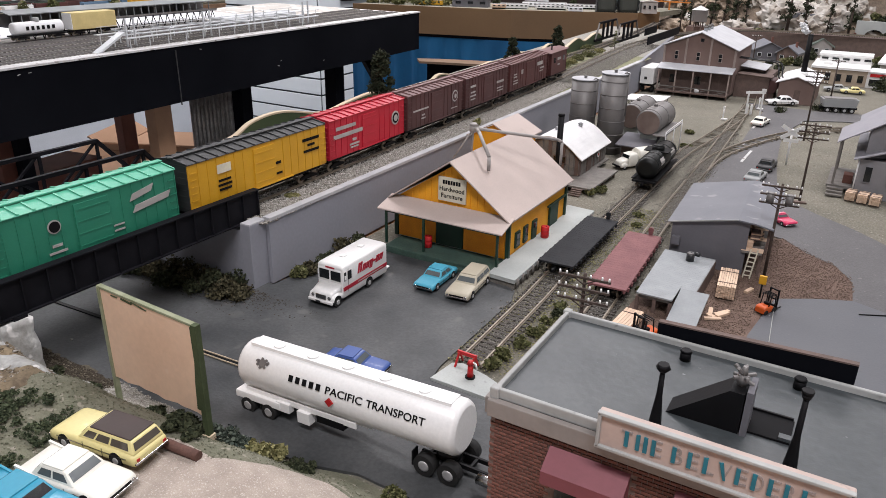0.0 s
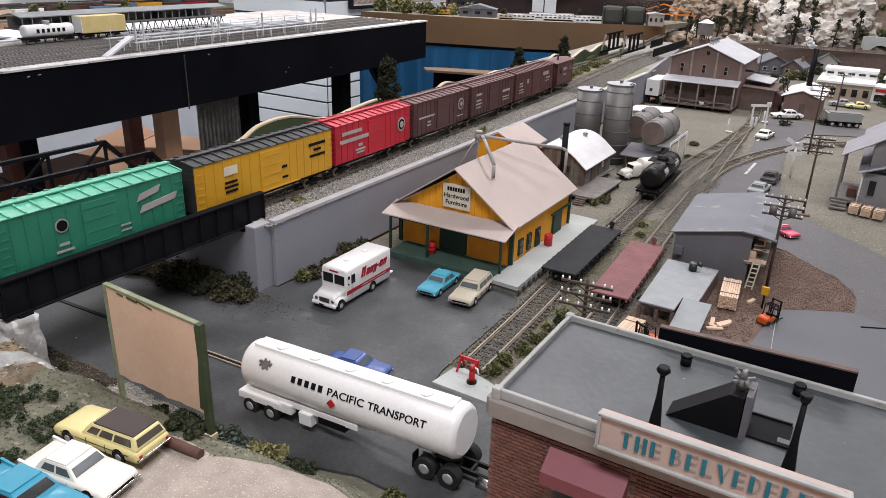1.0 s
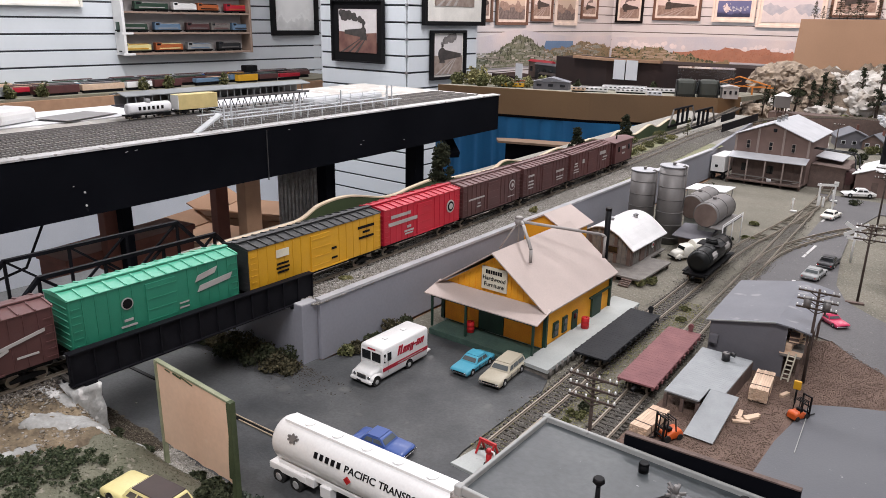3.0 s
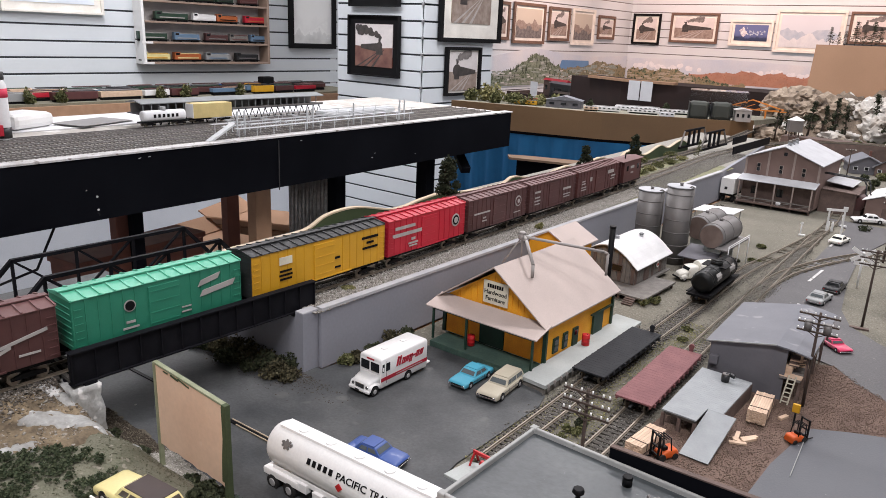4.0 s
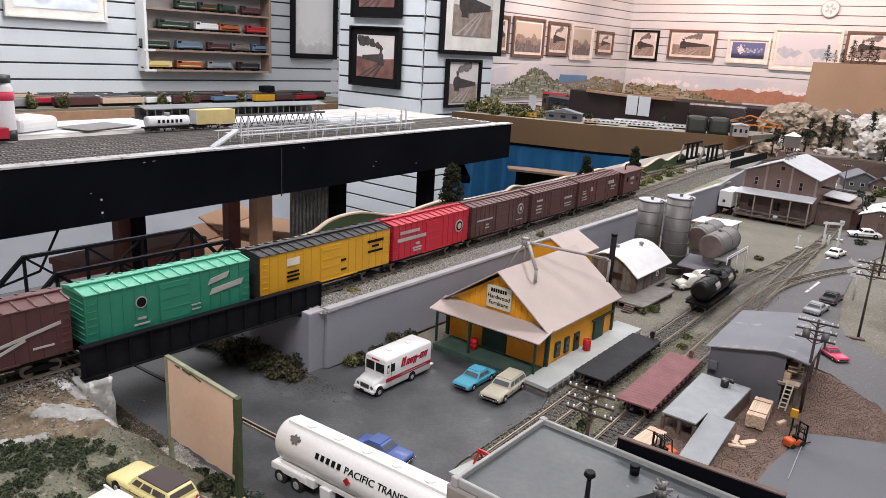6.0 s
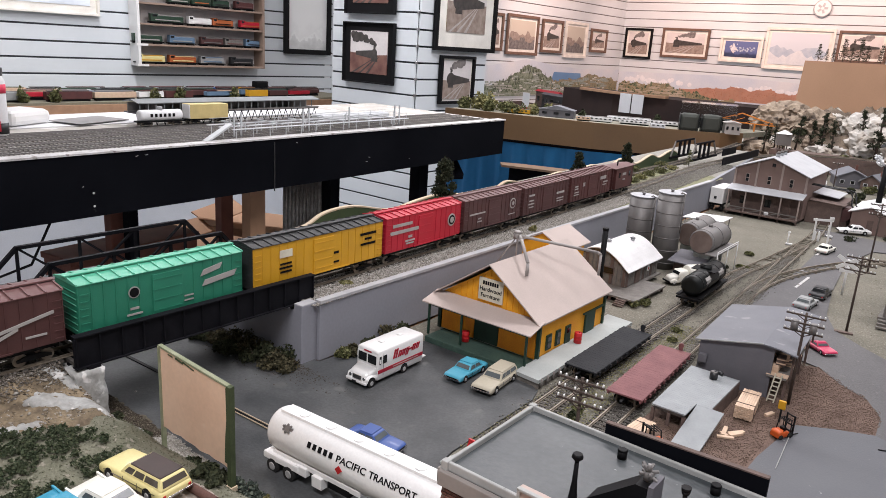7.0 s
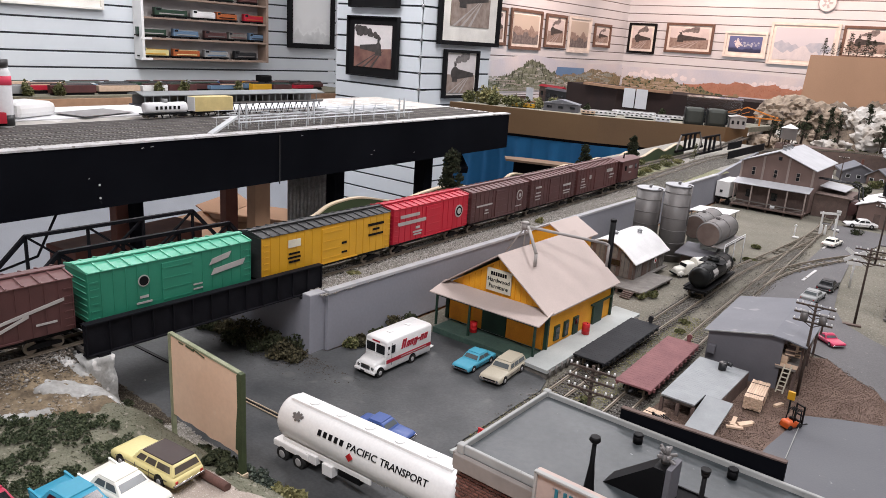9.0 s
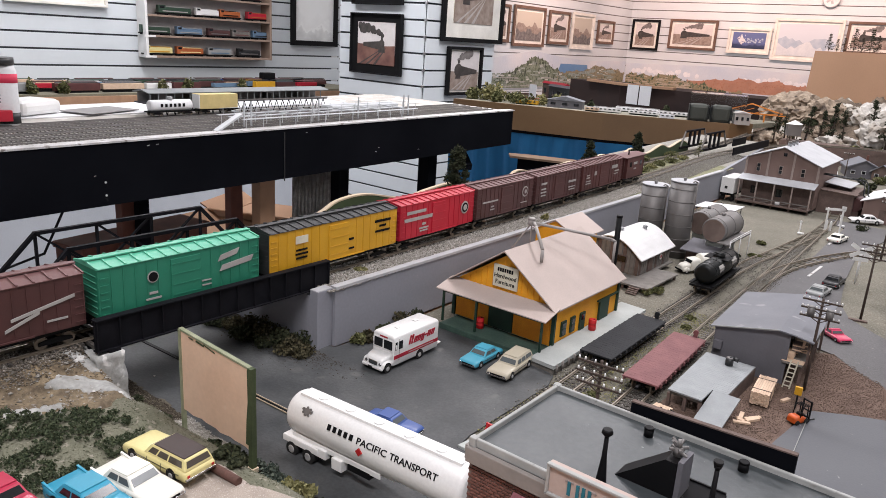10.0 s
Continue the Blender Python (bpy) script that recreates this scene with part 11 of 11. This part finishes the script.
for x, y in ((-1.28, -0.082), (-1.10, -0.24)):
    t = thing("red_car", "red open freight car on the table", "freight car", pose(x, y, table_z(y) + 0.007), "red table cars")
    part("body", box((0, 0, 0.018), (0.034, 0.10, 0.022), bev=0.001), BOXRED, t)
    part("frame", box((0, 0, 0.006), (0.026, 0.10, 0.004)), BLACK, t)
# clear plastic engine-house platforms along the edge
CLEAR = mat("frosted_clear_styrene", (0.56, 0.58, 0.60), (0.48, 0.50, 0.52), 0.35, 20, 300, 0.05)
pf = thing("clear_platform", "frosted clear plastic station platforms with railings and stairs", "model platform", pose(0, 0, 0))
for x in (-1.035, -1.085, -1.130):
    part("deck", prism([(0.36, table_z(0.36) + 0.022), (0.96, table_z(0.96) + 0.022), (0.96, table_z(0.96) + 0.0235), (0.36, table_z(0.36) + 0.0235)], x - 0.006, x + 0.006, "x"), CLEAR, pf)
    for k in range(13):
        y = 0.37 + 0.048 * k
        part("platform_post", box((x, y, table_z(y) + 0.011), (0.0016, 0.0016, 0.022)), CLEAR, pf)
        part("rail_post", box((x + 0.007, y, table_z(y) + 0.032), (0.0010, 0.0010, 0.014)), CLEAR, pf)
    part("hand_rail", beam((x + 0.007, 0.36, table_z(0.36) + 0.039), (x + 0.007, 0.96, table_z(0.96) + 0.039), 0.0010, 0.0010), CLEAR, pf)
part("stair", beam((-1.030, 0.285, table_z(0.285) + 0.002), (-1.030, 0.350, table_z(0.35) + 0.036), 0.018, 0.004), CLEAR, pf)
for y in (0.375, 0.395, 0.58, 0.60, 0.74, 0.92, 0.94):
    part("tower_frame", box((-1.05, y, table_z(y) + 0.030), (0.004, 0.0025, 0.060)), CLEAR, pf)
for k in range(6):
    part("cross_pipe", rod((-1.03, 0.40 + 0.1 * k, table_z(0.4) + 0.030), (-1.13, 0.40 + 0.1 * k, table_z(0.4) + 0.030), 0.0018, n=6), CLEAR, pf)
bx_ = solid("plastic_sheet", box((-1.22, 0.92, table_z(0.92) + 0.012), (0.05, 0.28, 0.016), bev=0.004), CLEAR, "frosted plastic sheet heap on the table", "sheet")
# long station shed on trestle legs
PALEROOF = mat("pale_shed_roof", (0.17, 0.185, 0.19), (0.22, 0.235, 0.24), 0.75, 20, 300, 0.1)
ss = thing("station_shed", "long grey model train shed roof on lattice legs", "model shed", pose(0, 0, 0))
zs, SX, SY0, SY1 = table_z(0.56), -1.345, 0.29, 0.87
part("shed_roof", prism([(SX - 0.036, zs + 0.054), (SX, zs + 0.061), (SX + 0.036, zs + 0.054), (SX + 0.036, zs + 0.0560), (SX, zs + 0.0630), (SX - 0.036, zs + 0.0560)], SY0, SY1, "y"), PALEROOF, ss)
part("shed_deck", box((SX, (SY0 + SY1) / 2, zs + 0.030), (0.060, SY1 - SY0, 0.003)), GREYWALL, ss)
part("deck_edge", box((SX + 0.0305, (SY0 + SY1) / 2, zs + 0.033), (0.0016, SY1 - SY0, 0.004)), TINGREY, ss)
part("shed_wall", box((SX - 0.022, (SY0 + SY1) / 2, zs + 0.0425), (0.002, SY1 - SY0 - 0.01, 0.022)), TINGREY, ss)
for k in range(26):
    y = SY0 + 0.008 + (SY1 - SY0 - 0.035) * k / 25
    part("lattice_leg", beam((SX + 0.030, y, zs + 0.001), (SX + 0.030, y + 0.011, zs + 0.030), 0.0016, 0.0016), BLACKSTEEL, ss)
    part("lattice_leg", beam((SX + 0.030, y + 0.022, zs + 0.001), (SX + 0.030, y + 0.011, zs + 0.030), 0.0016, 0.0016), BLACKSTEEL, ss)
    part("shed_post", box((SX + 0.030, y, zs + 0.043), (0.0020, 0.0020, 0.024)), PALEROOF, ss)
    if k % 5 == 2:
        part("inner_partition", box((SX, y, zs + 0.040), (0.050, 0.0016, 0.018)), TINGREY, ss)
# bottle of glue
bt = thing("glue_bottle", "white plastic bottle with a dark label band and pink tag", "bottle", pose(-1.30, -0.035, table_z(0) + 0.003, 0, 0, 40))
rings = [[(r * math.cos(a * math.tau / 20), r * 0.62 * math.sin(a * math.tau / 20), z) for a in range(20)] for r, z in ((0.030, 0), (0.032, 0.004), (0.032, 0.110), (0.026, 0.122), (0.013, 0.128), (0.013, 0.132))]
part("bottle_body", loft(rings), WHITEMATT, bt)
rings = [[((r + 0.0006) * math.cos(a * math.tau / 20), (r * 0.62 + 0.0006) * math.sin(a * math.tau / 20), z) for a in range(20)] for r, z in ((0.0322, 0.086), (0.0322, 0.104))]
part("label_band", loft(rings), mat("pink_band", (0.75, 0.05, 0.11), None, 0.6, 30, 300, 0.0), bt, "bright pink band")
rings = [[((r + 0.0006) * math.cos(a * math.tau / 20), (r * 0.62 + 0.0006) * math.sin(a * math.tau / 20), z) for a in range(20)] for r, z in ((0.032, 0.004), (0.032, 0.026))]
part("lower_band", loft(rings), GREYBLACK, bt)
part("bottle_cap", rod((0, 0, 0.1205), (0, 0, 0.136), 0.0270, n=20), GREYBLACK, bt)
part("brown_emblem", box((-0.008, -0.0205, 0.062), (0.011, 0.0014, 0.011), bev=0.0004), BROWNBOARD, bt)
for k in range(5):
    part("label_line", box((-0.004, -0.0203, 0.076 - 0.007 * k), (0.024, 0.0010, 0.0022)), TINGREY, bt)
lt = solid("white_trough", box((-1.46, 0.075, table_z(0) + 0.020), (0.09, 0.12, 0.034), 25, bev=0.012), WHITE, "white plastic trough lying on the sheet", "tray")
gp = solid("grey_paper", box((-1.44, 0.235, table_z(0.22) + 0.0062), (0.10, 0.16, 0.0012), 20), TINGREY, "grey sheet of paper on the white table cloth", "paper")

# ---- under the table ----
PARTITION = mat("grey_white_partition", (0.50, 0.53, 0.57), (0.42, 0.45, 0.49), 0.8, 4, 200, 0.05)
ws = structure("white_partition", box((-2.70, 1.0, -0.54), (0.03, 4.2, 0.80)), PARTITION, "pale board partition standing behind the table")
for x, y, w, d, z, h, rz in ((-1.62, 0.92, 0.30, 0.26, -0.50, 0.20, 25), (-1.50, 0.62, 0.22, 0.24, -0.50, 0.20, 14)):
    b = thing("cardboard_box", "brown cardboard box stored under the table", "box", pose(x, y, FLOOR, 0, 0, rz), "stored boxes")
    part("carton", box((0, 0, (z + h - FLOOR) / 2), (w, d, z + h - FLOOR), bev=0.004), CARDBOARD, b)
    part("flap", box((0, -d * 0.60, z + h - FLOOR + 0.02), (w, 0.004, d * 0.3), rx=60), CARDBOARD, b)
    part("flap", box((-w * 0.6, 0, z + h - FLOOR + 0.02), (d * 0.3, d, 0.004), ry=30), CARDBOARD, b)
cr = thing("corrugated_panel", "dull corrugated metal panel hanging under the table", "panel", pose(-1.20, 0.725, 0.0))
for k in range(12):
    part("corrugation", rod((0, -0.075 + 0.0135 * k, -0.30), (0, -0.075 + 0.0135 * k, -0.03), 0.0075, n=8), mat("dull_metal", (0.20, 0.19, 0.18), (0.34, 0.33, 0.32), 0.4, 60, 200, 0.5, metal=0.6) if k == 0 else bpy.data.materials["dull_metal"], cr)
solid("hanging_cable", tube([(-1.02, -0.055, -0.03), (-1.06, -0.08, -0.12), (-1.16, -0.12, -0.17), (-1.30, -0.25, -0.18)], 0.0025), BLACK, "black cable drooping under the table edge", "cable")
solid("white_bundle", box((-1.55, -0.75, -0.13), (0.5, 0.7, 0.22), bev=0.05), WHITEMATT, "pale cloth bundle under the table", "bundle")
wb = thing("wooden_crate", "dark red-brown wooden crate standing behind the bridge", "crate", pose(-1.235, 0.20, FLOOR, 0, 0, 8))
part("crate_body", box((0, 0, 0.415), (0.10, 0.34, 0.83), bev=0.003), REDPOST, wb)
part("crate_rim", box((0, 0, 0.835), (0.108, 0.348, 0.014), bev=0.002), REDPOST, wb)
# ceiling fixtures seen as lamps
for tx, ty, watts in TUBES:
    f = thing("ceiling_fixture", "white fluorescent ceiling fixture", "lamp", pose(tx, ty, CEIL), "ceiling fixtures")
    part("housing", box((0, 0, -0.022), (1.26, 0.34, 0.04), bev=0.004), WHITE, f)

# ---- bushes and turf along the tracks and streets ----
LB = "olive green clump bush between the tracks"
for x, y, r, h, mt in ((-0.268, -0.105, 0.0135, 0.013, LEAFMID), (-0.272, -0.080, 0.013, 0.012, LEAFMID), (-0.275, -0.055, 0.012, 0.014, LEAFMID), (-0.262, -0.115, 0.010, 0.009, LEAFMID), (-0.352, 0.075, 0.011, 0.013, LEAFMID), (-0.352, 0.095, 0.012, 0.014, LEAFMID), (-0.282, 0.052, 0.013, 0.012, LEAFMID), (-0.284, 0.080, 0.012, 0.011, LEAFMID), (-0.282, 0.205, 0.008, 0.007, LEAFMID), (-0.284, 0.262, 0.011, 0.010, LEAFMID), (-0.286, 0.295, 0.010, 0.011, LEAFMID), (-0.284, 0.37, 0.012, 0.013, LEAFMID), (-0.288, 0.405, 0.013, 0.013, LEAFMID), (-0.288, 0.45, 0.014, 0.013, LEAFMID), (-0.289, 0.50, 0.013, 0.011, LEAFMID), (-0.290, 0.545, 0.013, 0.011, LEAFPALE), (-0.291, 0.645, 0.015, 0.013, LEAFMID), (-0.293, 0.70, 0.016, 0.013, LEAFMID), (-0.297, 0.76, 0.014, 0.012, LEAFPALE), (-0.300, 0.88, 0.016, 0.013, LEAFMID), (-0.302, 0.94, 0.016, 0.012, LEAFPALE), (-0.305, 1.0, 0.017, 0.013, LEAFMID), (-0.31, 1.07, 0.018, 0.014, LEAFMID), (-0.355, 0.70, 0.015, 0.016, LEAFMID), (-0.356, 0.86, 0.015, 0.014, LEAFMID), (-0.356, 1.02, 0.016, 0.016, LEAFMID), (-0.357, 1.18, 0.018, 0.018, LEAFMID), (-0.31, 1.15, 0.015, 0.012, LEAFPALE), (-0.284, -0.125, 0.008, 0.007, LEAFPALE), (-0.345, -0.118, 0.009, 0.010, LEAFPALE), (-0.2, -0.095, 0.008, 0.005, LEAFPALE), (-0.196, 0.30, 0.006, 0.009, LEAFPALE)):
    bush(x, y, ZT, r * 1.25, h * 1.15, mt, LB if mt is LEAFMID else "pale dry clump bush between the tracks", "trackside bushes", 520, 0.0015)
rough_block("trackside_stone", -0.352, -0.338, -0.135, -0.115, ZT, ZT + 0.014, 0.002, 3, PLASTER, "small flat grey stone by the back track", "", "stone")
# shaded shrubs by the abutment and wall
for x, y, r, h, mt in ((-0.238, -0.200, 0.017, 0.019, LEAFBROWN), (-0.215, -0.205, 0.019, 0.018, LEAFDARK), (-0.190, -0.200, 0.017, 0.018, LEAFBROWN), (-0.196, -0.188, 0.016, 0.016, LEAFDARK), (-0.252, -0.215, 0.016, 0.014, LEAFDARK), (-0.175, -0.196, 0.014, 0.013, LEAFBROWN), (-0.160, -0.135, 0.011, 0.012, LEAFMID), (-0.156, -0.118, 0.010, 0.011, LEAFBROWN), (-0.156, -0.095, 0.011, 0.011, LEAFDARK), (-0.160, -0.060, 0.012, 0.013, LEAFBROWN), (-0.158, -0.045, 0.011, 0.017, LEAFDARK), (-0.222, -0.185, 0.015, 0.014, LEAFBROWN), (-0.285, -0.205, 0.016, 0.012, LEAFBROWN), (-0.265, -0.195, 0.017, 0.016, LEAFBROWN), (-0.305, -0.212, 0.013, 0.010, LEAFDARK)):
    bush(x, y, 0.0012, r * 1.2, h * 1.25, mt, "dark green clump shrub at the foot of the wall", "wall shrubs", 700, 0.0016)
# bank below the billboard
for x, y, r, h, mt in ((-0.024, -0.364, 0.012, 0.016, LEAFBLUE), (-0.014, -0.361, 0.011, 0.012, LEAFBLUE), (-0.028, -0.356, 0.009, 0.010, LEAFBLUE), (0.003, -0.362, 0.013, 0.013, LEAFPALE), (0.012, -0.358, 0.010, 0.010, LEAFPALE), (0.026, -0.352, 0.010, 0.005, LEAFDARK), (0.033, -0.348, 0.007, 0.004, LEAFDARK), (0.096, -0.347, 0.010, 0.014, LEAFMID), (0.108, -0.350, 0.009, 0.011, LEAFMID), (-0.014, -0.394, 0.008, 0.007, LEAFDARK), (-0.026, -0.398, 0.007, 0.006, LEAFDARK), (-0.062, -0.360, 0.009, 0.008, LEAFDARK), (-0.075, -0.362, 0.010, 0.009, LEAFDARK), (-0.048, -0.360, 0.009, 0.008, LEAFDARK), (-0.038, -0.383, 0.010, 0.008, LEAFDARK), (-0.088, -0.364, 0.008, 0.007, LEAFDARK), (-0.145, -0.372, 0.011, 0.008, LEAFDARK), (-0.165, -0.385, 0.010, 0.008, LEAFDARK)):
    bush(x, y, hill_z(x, y), r, h, mt, "small clump bush on the bank below the billboard" if mt is not LEAFPALE else "pale yellow-green clump bush on the bank", "bank bushes", 620, 0.0014)
# low dark ground cover on the near hillside
pts = []
for _ in range(2300):
    x, y = random.uniform(-0.245, -0.055), random.uniform(-0.56, -0.415)
    ragged = 0.008 * noise.noise(Vector((x * 40, y * 40, 6)))
    if x > -0.070 - 0.37 * (y + 0.447) + ragged or y > cover_y(x) + ragged or noise.noise(Vector((x * 38, y * 38, 2))) < -0.20:
        continue
    c = np.array((x, y, hill_z(x, y) + 0.0006))
    p = RNG.normal(size=(30, 3))
    p /= np.linalg.norm(p, axis=1, keepdims=True)
    s = random.uniform(0.0013, 0.0029)
    pts.append(c + p * RNG.uniform(0.3, 1, (30, 1)) * s * np.array((1.25, 1.25, 0.75)) + (0, 0, s * 0.4))
tagged(new("ground_cover", leaves("ground_cover", np.concatenate(pts), 0.00080, LEAFCOVER)), "low dark green ground cover on the hillside", "ground cover", kind="stuff")
rub = np.array([(x, y, bank_z(x, y) + 0.0004) for x, y in zip(RNG.normal(-0.200, 0.030, 130), RNG.normal(-0.425, 0.025, 130))])
tagged(new("plaster_rubble", lumps("plaster_rubble", rub, RNG.uniform(0.0008, 0.0022, 130), PALERUBBLE, 0.5)), "pale plaster rubble strewn on the hillside", "rubble", kind="stuff")
# turf crumbs over hillside and strip
def crumbs(name, n, x0, x1, y0, y1, zf, size, material, label):
    xs, ys = RNG.uniform(x0, x1, n), RNG.uniform(y0, y1, n)
    c = np.array([(x, y, zf(x, y)) for x, y in zip(xs, ys)])
    tagged(new(name, lumps(name, c, RNG.uniform(0.5, 1.3, n) * size, material, 0.45)), label, "turf", kind="stuff")


MOSSCRUMB = islands("moss_crumbs", [(0.105, 0.110, 0.070), (0.15, 0.15, 0.105), (0.19, 0.185, 0.135), (0.085, 0.092, 0.055)])
DRYTURF = islands("dry_field_turf", [(0.17, 0.165, 0.105), (0.23, 0.215, 0.15), (0.20, 0.195, 0.12), (0.27, 0.25, 0.18)])
crumbs("hill_turf", 9000, -0.20, 0.12, -0.52, -0.345, lambda x, y: hill_z(x, y) - 0.0008, 0.0006, MOSSCRUMB, "fine scattered turf on the hillside")
crumbs("track_turf", 16000, -0.305, -0.250, -0.15, 0.9, lambda x, y: embank_z(x, y) + 0.0002, 0.0009, LEAFPALE, "fine dry turf between the tracks")
crumbs("field_turf", 9000, 0.16, 0.42, 0.2, 1.0, lambda x, y: base_z(x, y) - 0.0009, 0.0008, DRYTURF, "fine dry turf beside the road")
crumbs("siding_turf", 5000, 0.040, 0.105, -0.19, 0.25, lambda x, y: 0.0020, 0.0009, LEAFPALE, "fine dry turf between the siding rails")
# soil colours lowered to carry the shadow under the bridge and hill
SOIL = islands("shaded_soil_crumbs", [(0.030, 0.024, 0.018), (0.060, 0.047, 0.034), (0.045, 0.036, 0.026), (0.085, 0.068, 0.050)])
xs, ys = RNG.normal(-0.245, 0.045, 9000), -0.178 - np.abs(RNG.normal(0, 0.016, 9000))
tagged(new("bridge_soil", lumps("bridge_soil", np.c_[xs, ys, np.full(9000, 0.0013)], RNG.uniform(0.0004, 0.0012, 9000), SOIL, 0.4)), "loose soil spilled below the abutment wall, shade painted into its colour", "soil", kind="stuff")
BANKSOIL = islands("bank_crumbs", [(0.10, 0.080, 0.055), (0.22, 0.170, 0.110), (0.055, 0.044, 0.032), (0.36, 0.34, 0.31), (0.15, 0.12, 0.085)])
xs, ys = RNG.uniform(-0.33, -0.15, 6000), RNG.uniform(-0.50, -0.385, 6000)
ok = [(x, y, bank_z(x, y) - 0.0002) for x, y in zip(xs, ys) if y > cover_y(x) - 0.004 and noise.noise(Vector((x * 35, y * 35, 5))) > -0.25]
tagged(new("bank_crumbs", lumps("bank_crumbs", np.array(ok), RNG.uniform(0.0005, 0.0014, len(ok)), BANKSOIL, 0.5)), "tan and grey crumbs over the earth bank", "soil", kind="stuff")
xs, ys = RNG.uniform(-0.150, -0.045, 2600), RNG.uniform(-0.378, -0.345, 2600)
tagged(new("verge_stones", lumps("verge_stones", np.array([(x, y, verge_z(x, y)) for x, y in zip(xs, ys)]), RNG.uniform(0.0004, 0.0011, 2600), BALLAST, 0.6)), "pale stones scattered under the billboard", "gravel", kind="stuff")
xs, ys = RNG.uniform(-0.29, -0.148, 3000), RNG.uniform(-0.378, -0.348, 3000)
tagged(new("verge_crumbs", lumps("verge_crumbs", np.array([(x, y, verge_z(x, y)) for x, y in zip(xs, ys)]), RNG.uniform(0.0005, 0.0014, 3000), SOIL, 0.6)), "soil crumbs along the foot of the hill, shade painted into their colour", "soil", kind="stuff")
xs, ys = RNG.uniform(-0.212, -0.190, 5000), RNG.uniform(-0.66, -0.404, 5000)
ok = [(x, y, bank_z(x, y)) for x, y in zip(xs, ys) if x < -0.196 + 0.006 * noise.noise(Vector((x * 50, y * 50, 3)))]
tagged(new("slope_stones", lumps("slope_stones", np.array(ok), RNG.uniform(0.0006, 0.0014, len(ok)), BROWNBALLAST, 0.6)), "brown ballast stones spilled down the bank", "gravel", kind="stuff")
BARKCHIP = islands("bark_chips", [(0.065, 0.040, 0.031), (0.12, 0.078, 0.060), (0.18, 0.125, 0.098), (0.26, 0.20, 0.16)])
xs, ys = RNG.uniform(0.140, 0.310, 9000), RNG.uniform(-0.12, 0.235, 9000)
tagged(new("bark_litter", lumps("bark_litter", np.c_[xs, ys, np.full(9000, 0.0009)], RNG.uniform(0.0004, 0.0011, 9000), BARKCHIP, 0.35)), "loose brown bark chips over the yard", "bark", kind="stuff")
# siding shrubs
for x, y, r, h, mt in ((0.0745, -0.178, 0.011, 0.011, LEAFMID), (0.0770, -0.160, 0.010, 0.010, LEAFMID), (0.0800, -0.140, 0.009, 0.008, LEAFMID), (0.0840, -0.115, 0.010, 0.009, LEAFMID), (0.0860, -0.090, 0.009, 0.007, LEAFMID), (0.0830, -0.060, 0.008, 0.007, LEAFMID), (0.0880, -0.075, 0.009, 0.008, LEAFDARK), (0.0800, 0.190, 0.009, 0.004, LEAFMID), (0.0720, 0.225, 0.010, 0.004, LEAFMID), (0.0400, 0.60, 0.012, 0.006, LEAFMID), (0.0150, 0.58, 0.008, 0.005, LEAFDARK), (-0.010, 0.275, 0.013, 0.010, LEAFMID), (0.002, 0.29, 0.010, 0.009, LEAFMID), (-0.13, 0.88, 0.030, 0.028, LEAFDARK), (0.1370, 0.990, 0.014, 0.012, LEAFDARK), (0.196, 1.062, 0.018, 0.015, LEAFDARK), (0.020, 0.70, 0.010, 0.006, LEAFMID), (0.135, 0.02, 0.006, 0.005, LEAFMID)):
    bush(x, y, 0.0008, r, h, mt, "low olive clump bush beside the siding" if y < 0.3 else "low dark clump bush on the open ground", "yard bushes", 420, 0.0015)
# town greenery
for k in range(46):
    x, y = random.uniform(-0.1, 0.5), random.uniform(1.33, 2.08)
    if 0.13 < x < 0.29 and 1.38 < y < 1.6 or (-0.06 < x < 0.1 and 1.72 < y < 1.9):
        continue
    r = random.uniform(0.012, 0.026)
    bush(x, y, 0, r, r * random.uniform(0.9, 1.7), random.choice((LEAFDARK, LEAFDARK, LEAFMID)), "dark rounded model bush in the town", "town bushes", 380, 0.003)
for k in range(22):
    x, y = random.uniform(-0.5, 0.45), random.uniform(2.06, 2.4)
    r = random.uniform(0.018, 0.035)
    bush(x, y, ridge(x, y) - 0.004, r, r * 1.2, random.choice((LEAFDARK, LEAFMID)), "dark clump bush on the rocky cliff", "cliff bushes", 300, 0.004)
for k in range(9):
    x, y = -1.30 + 0.03 * k, 1.72 + random.uniform(0, 0.12)
    bush(x, y, 0.096, 0.03, 0.05, random.choice((LEAFMID, LEAFPALE)), "yellowish clump bush on the far bench", "far bench bushes", 300, 0.004)
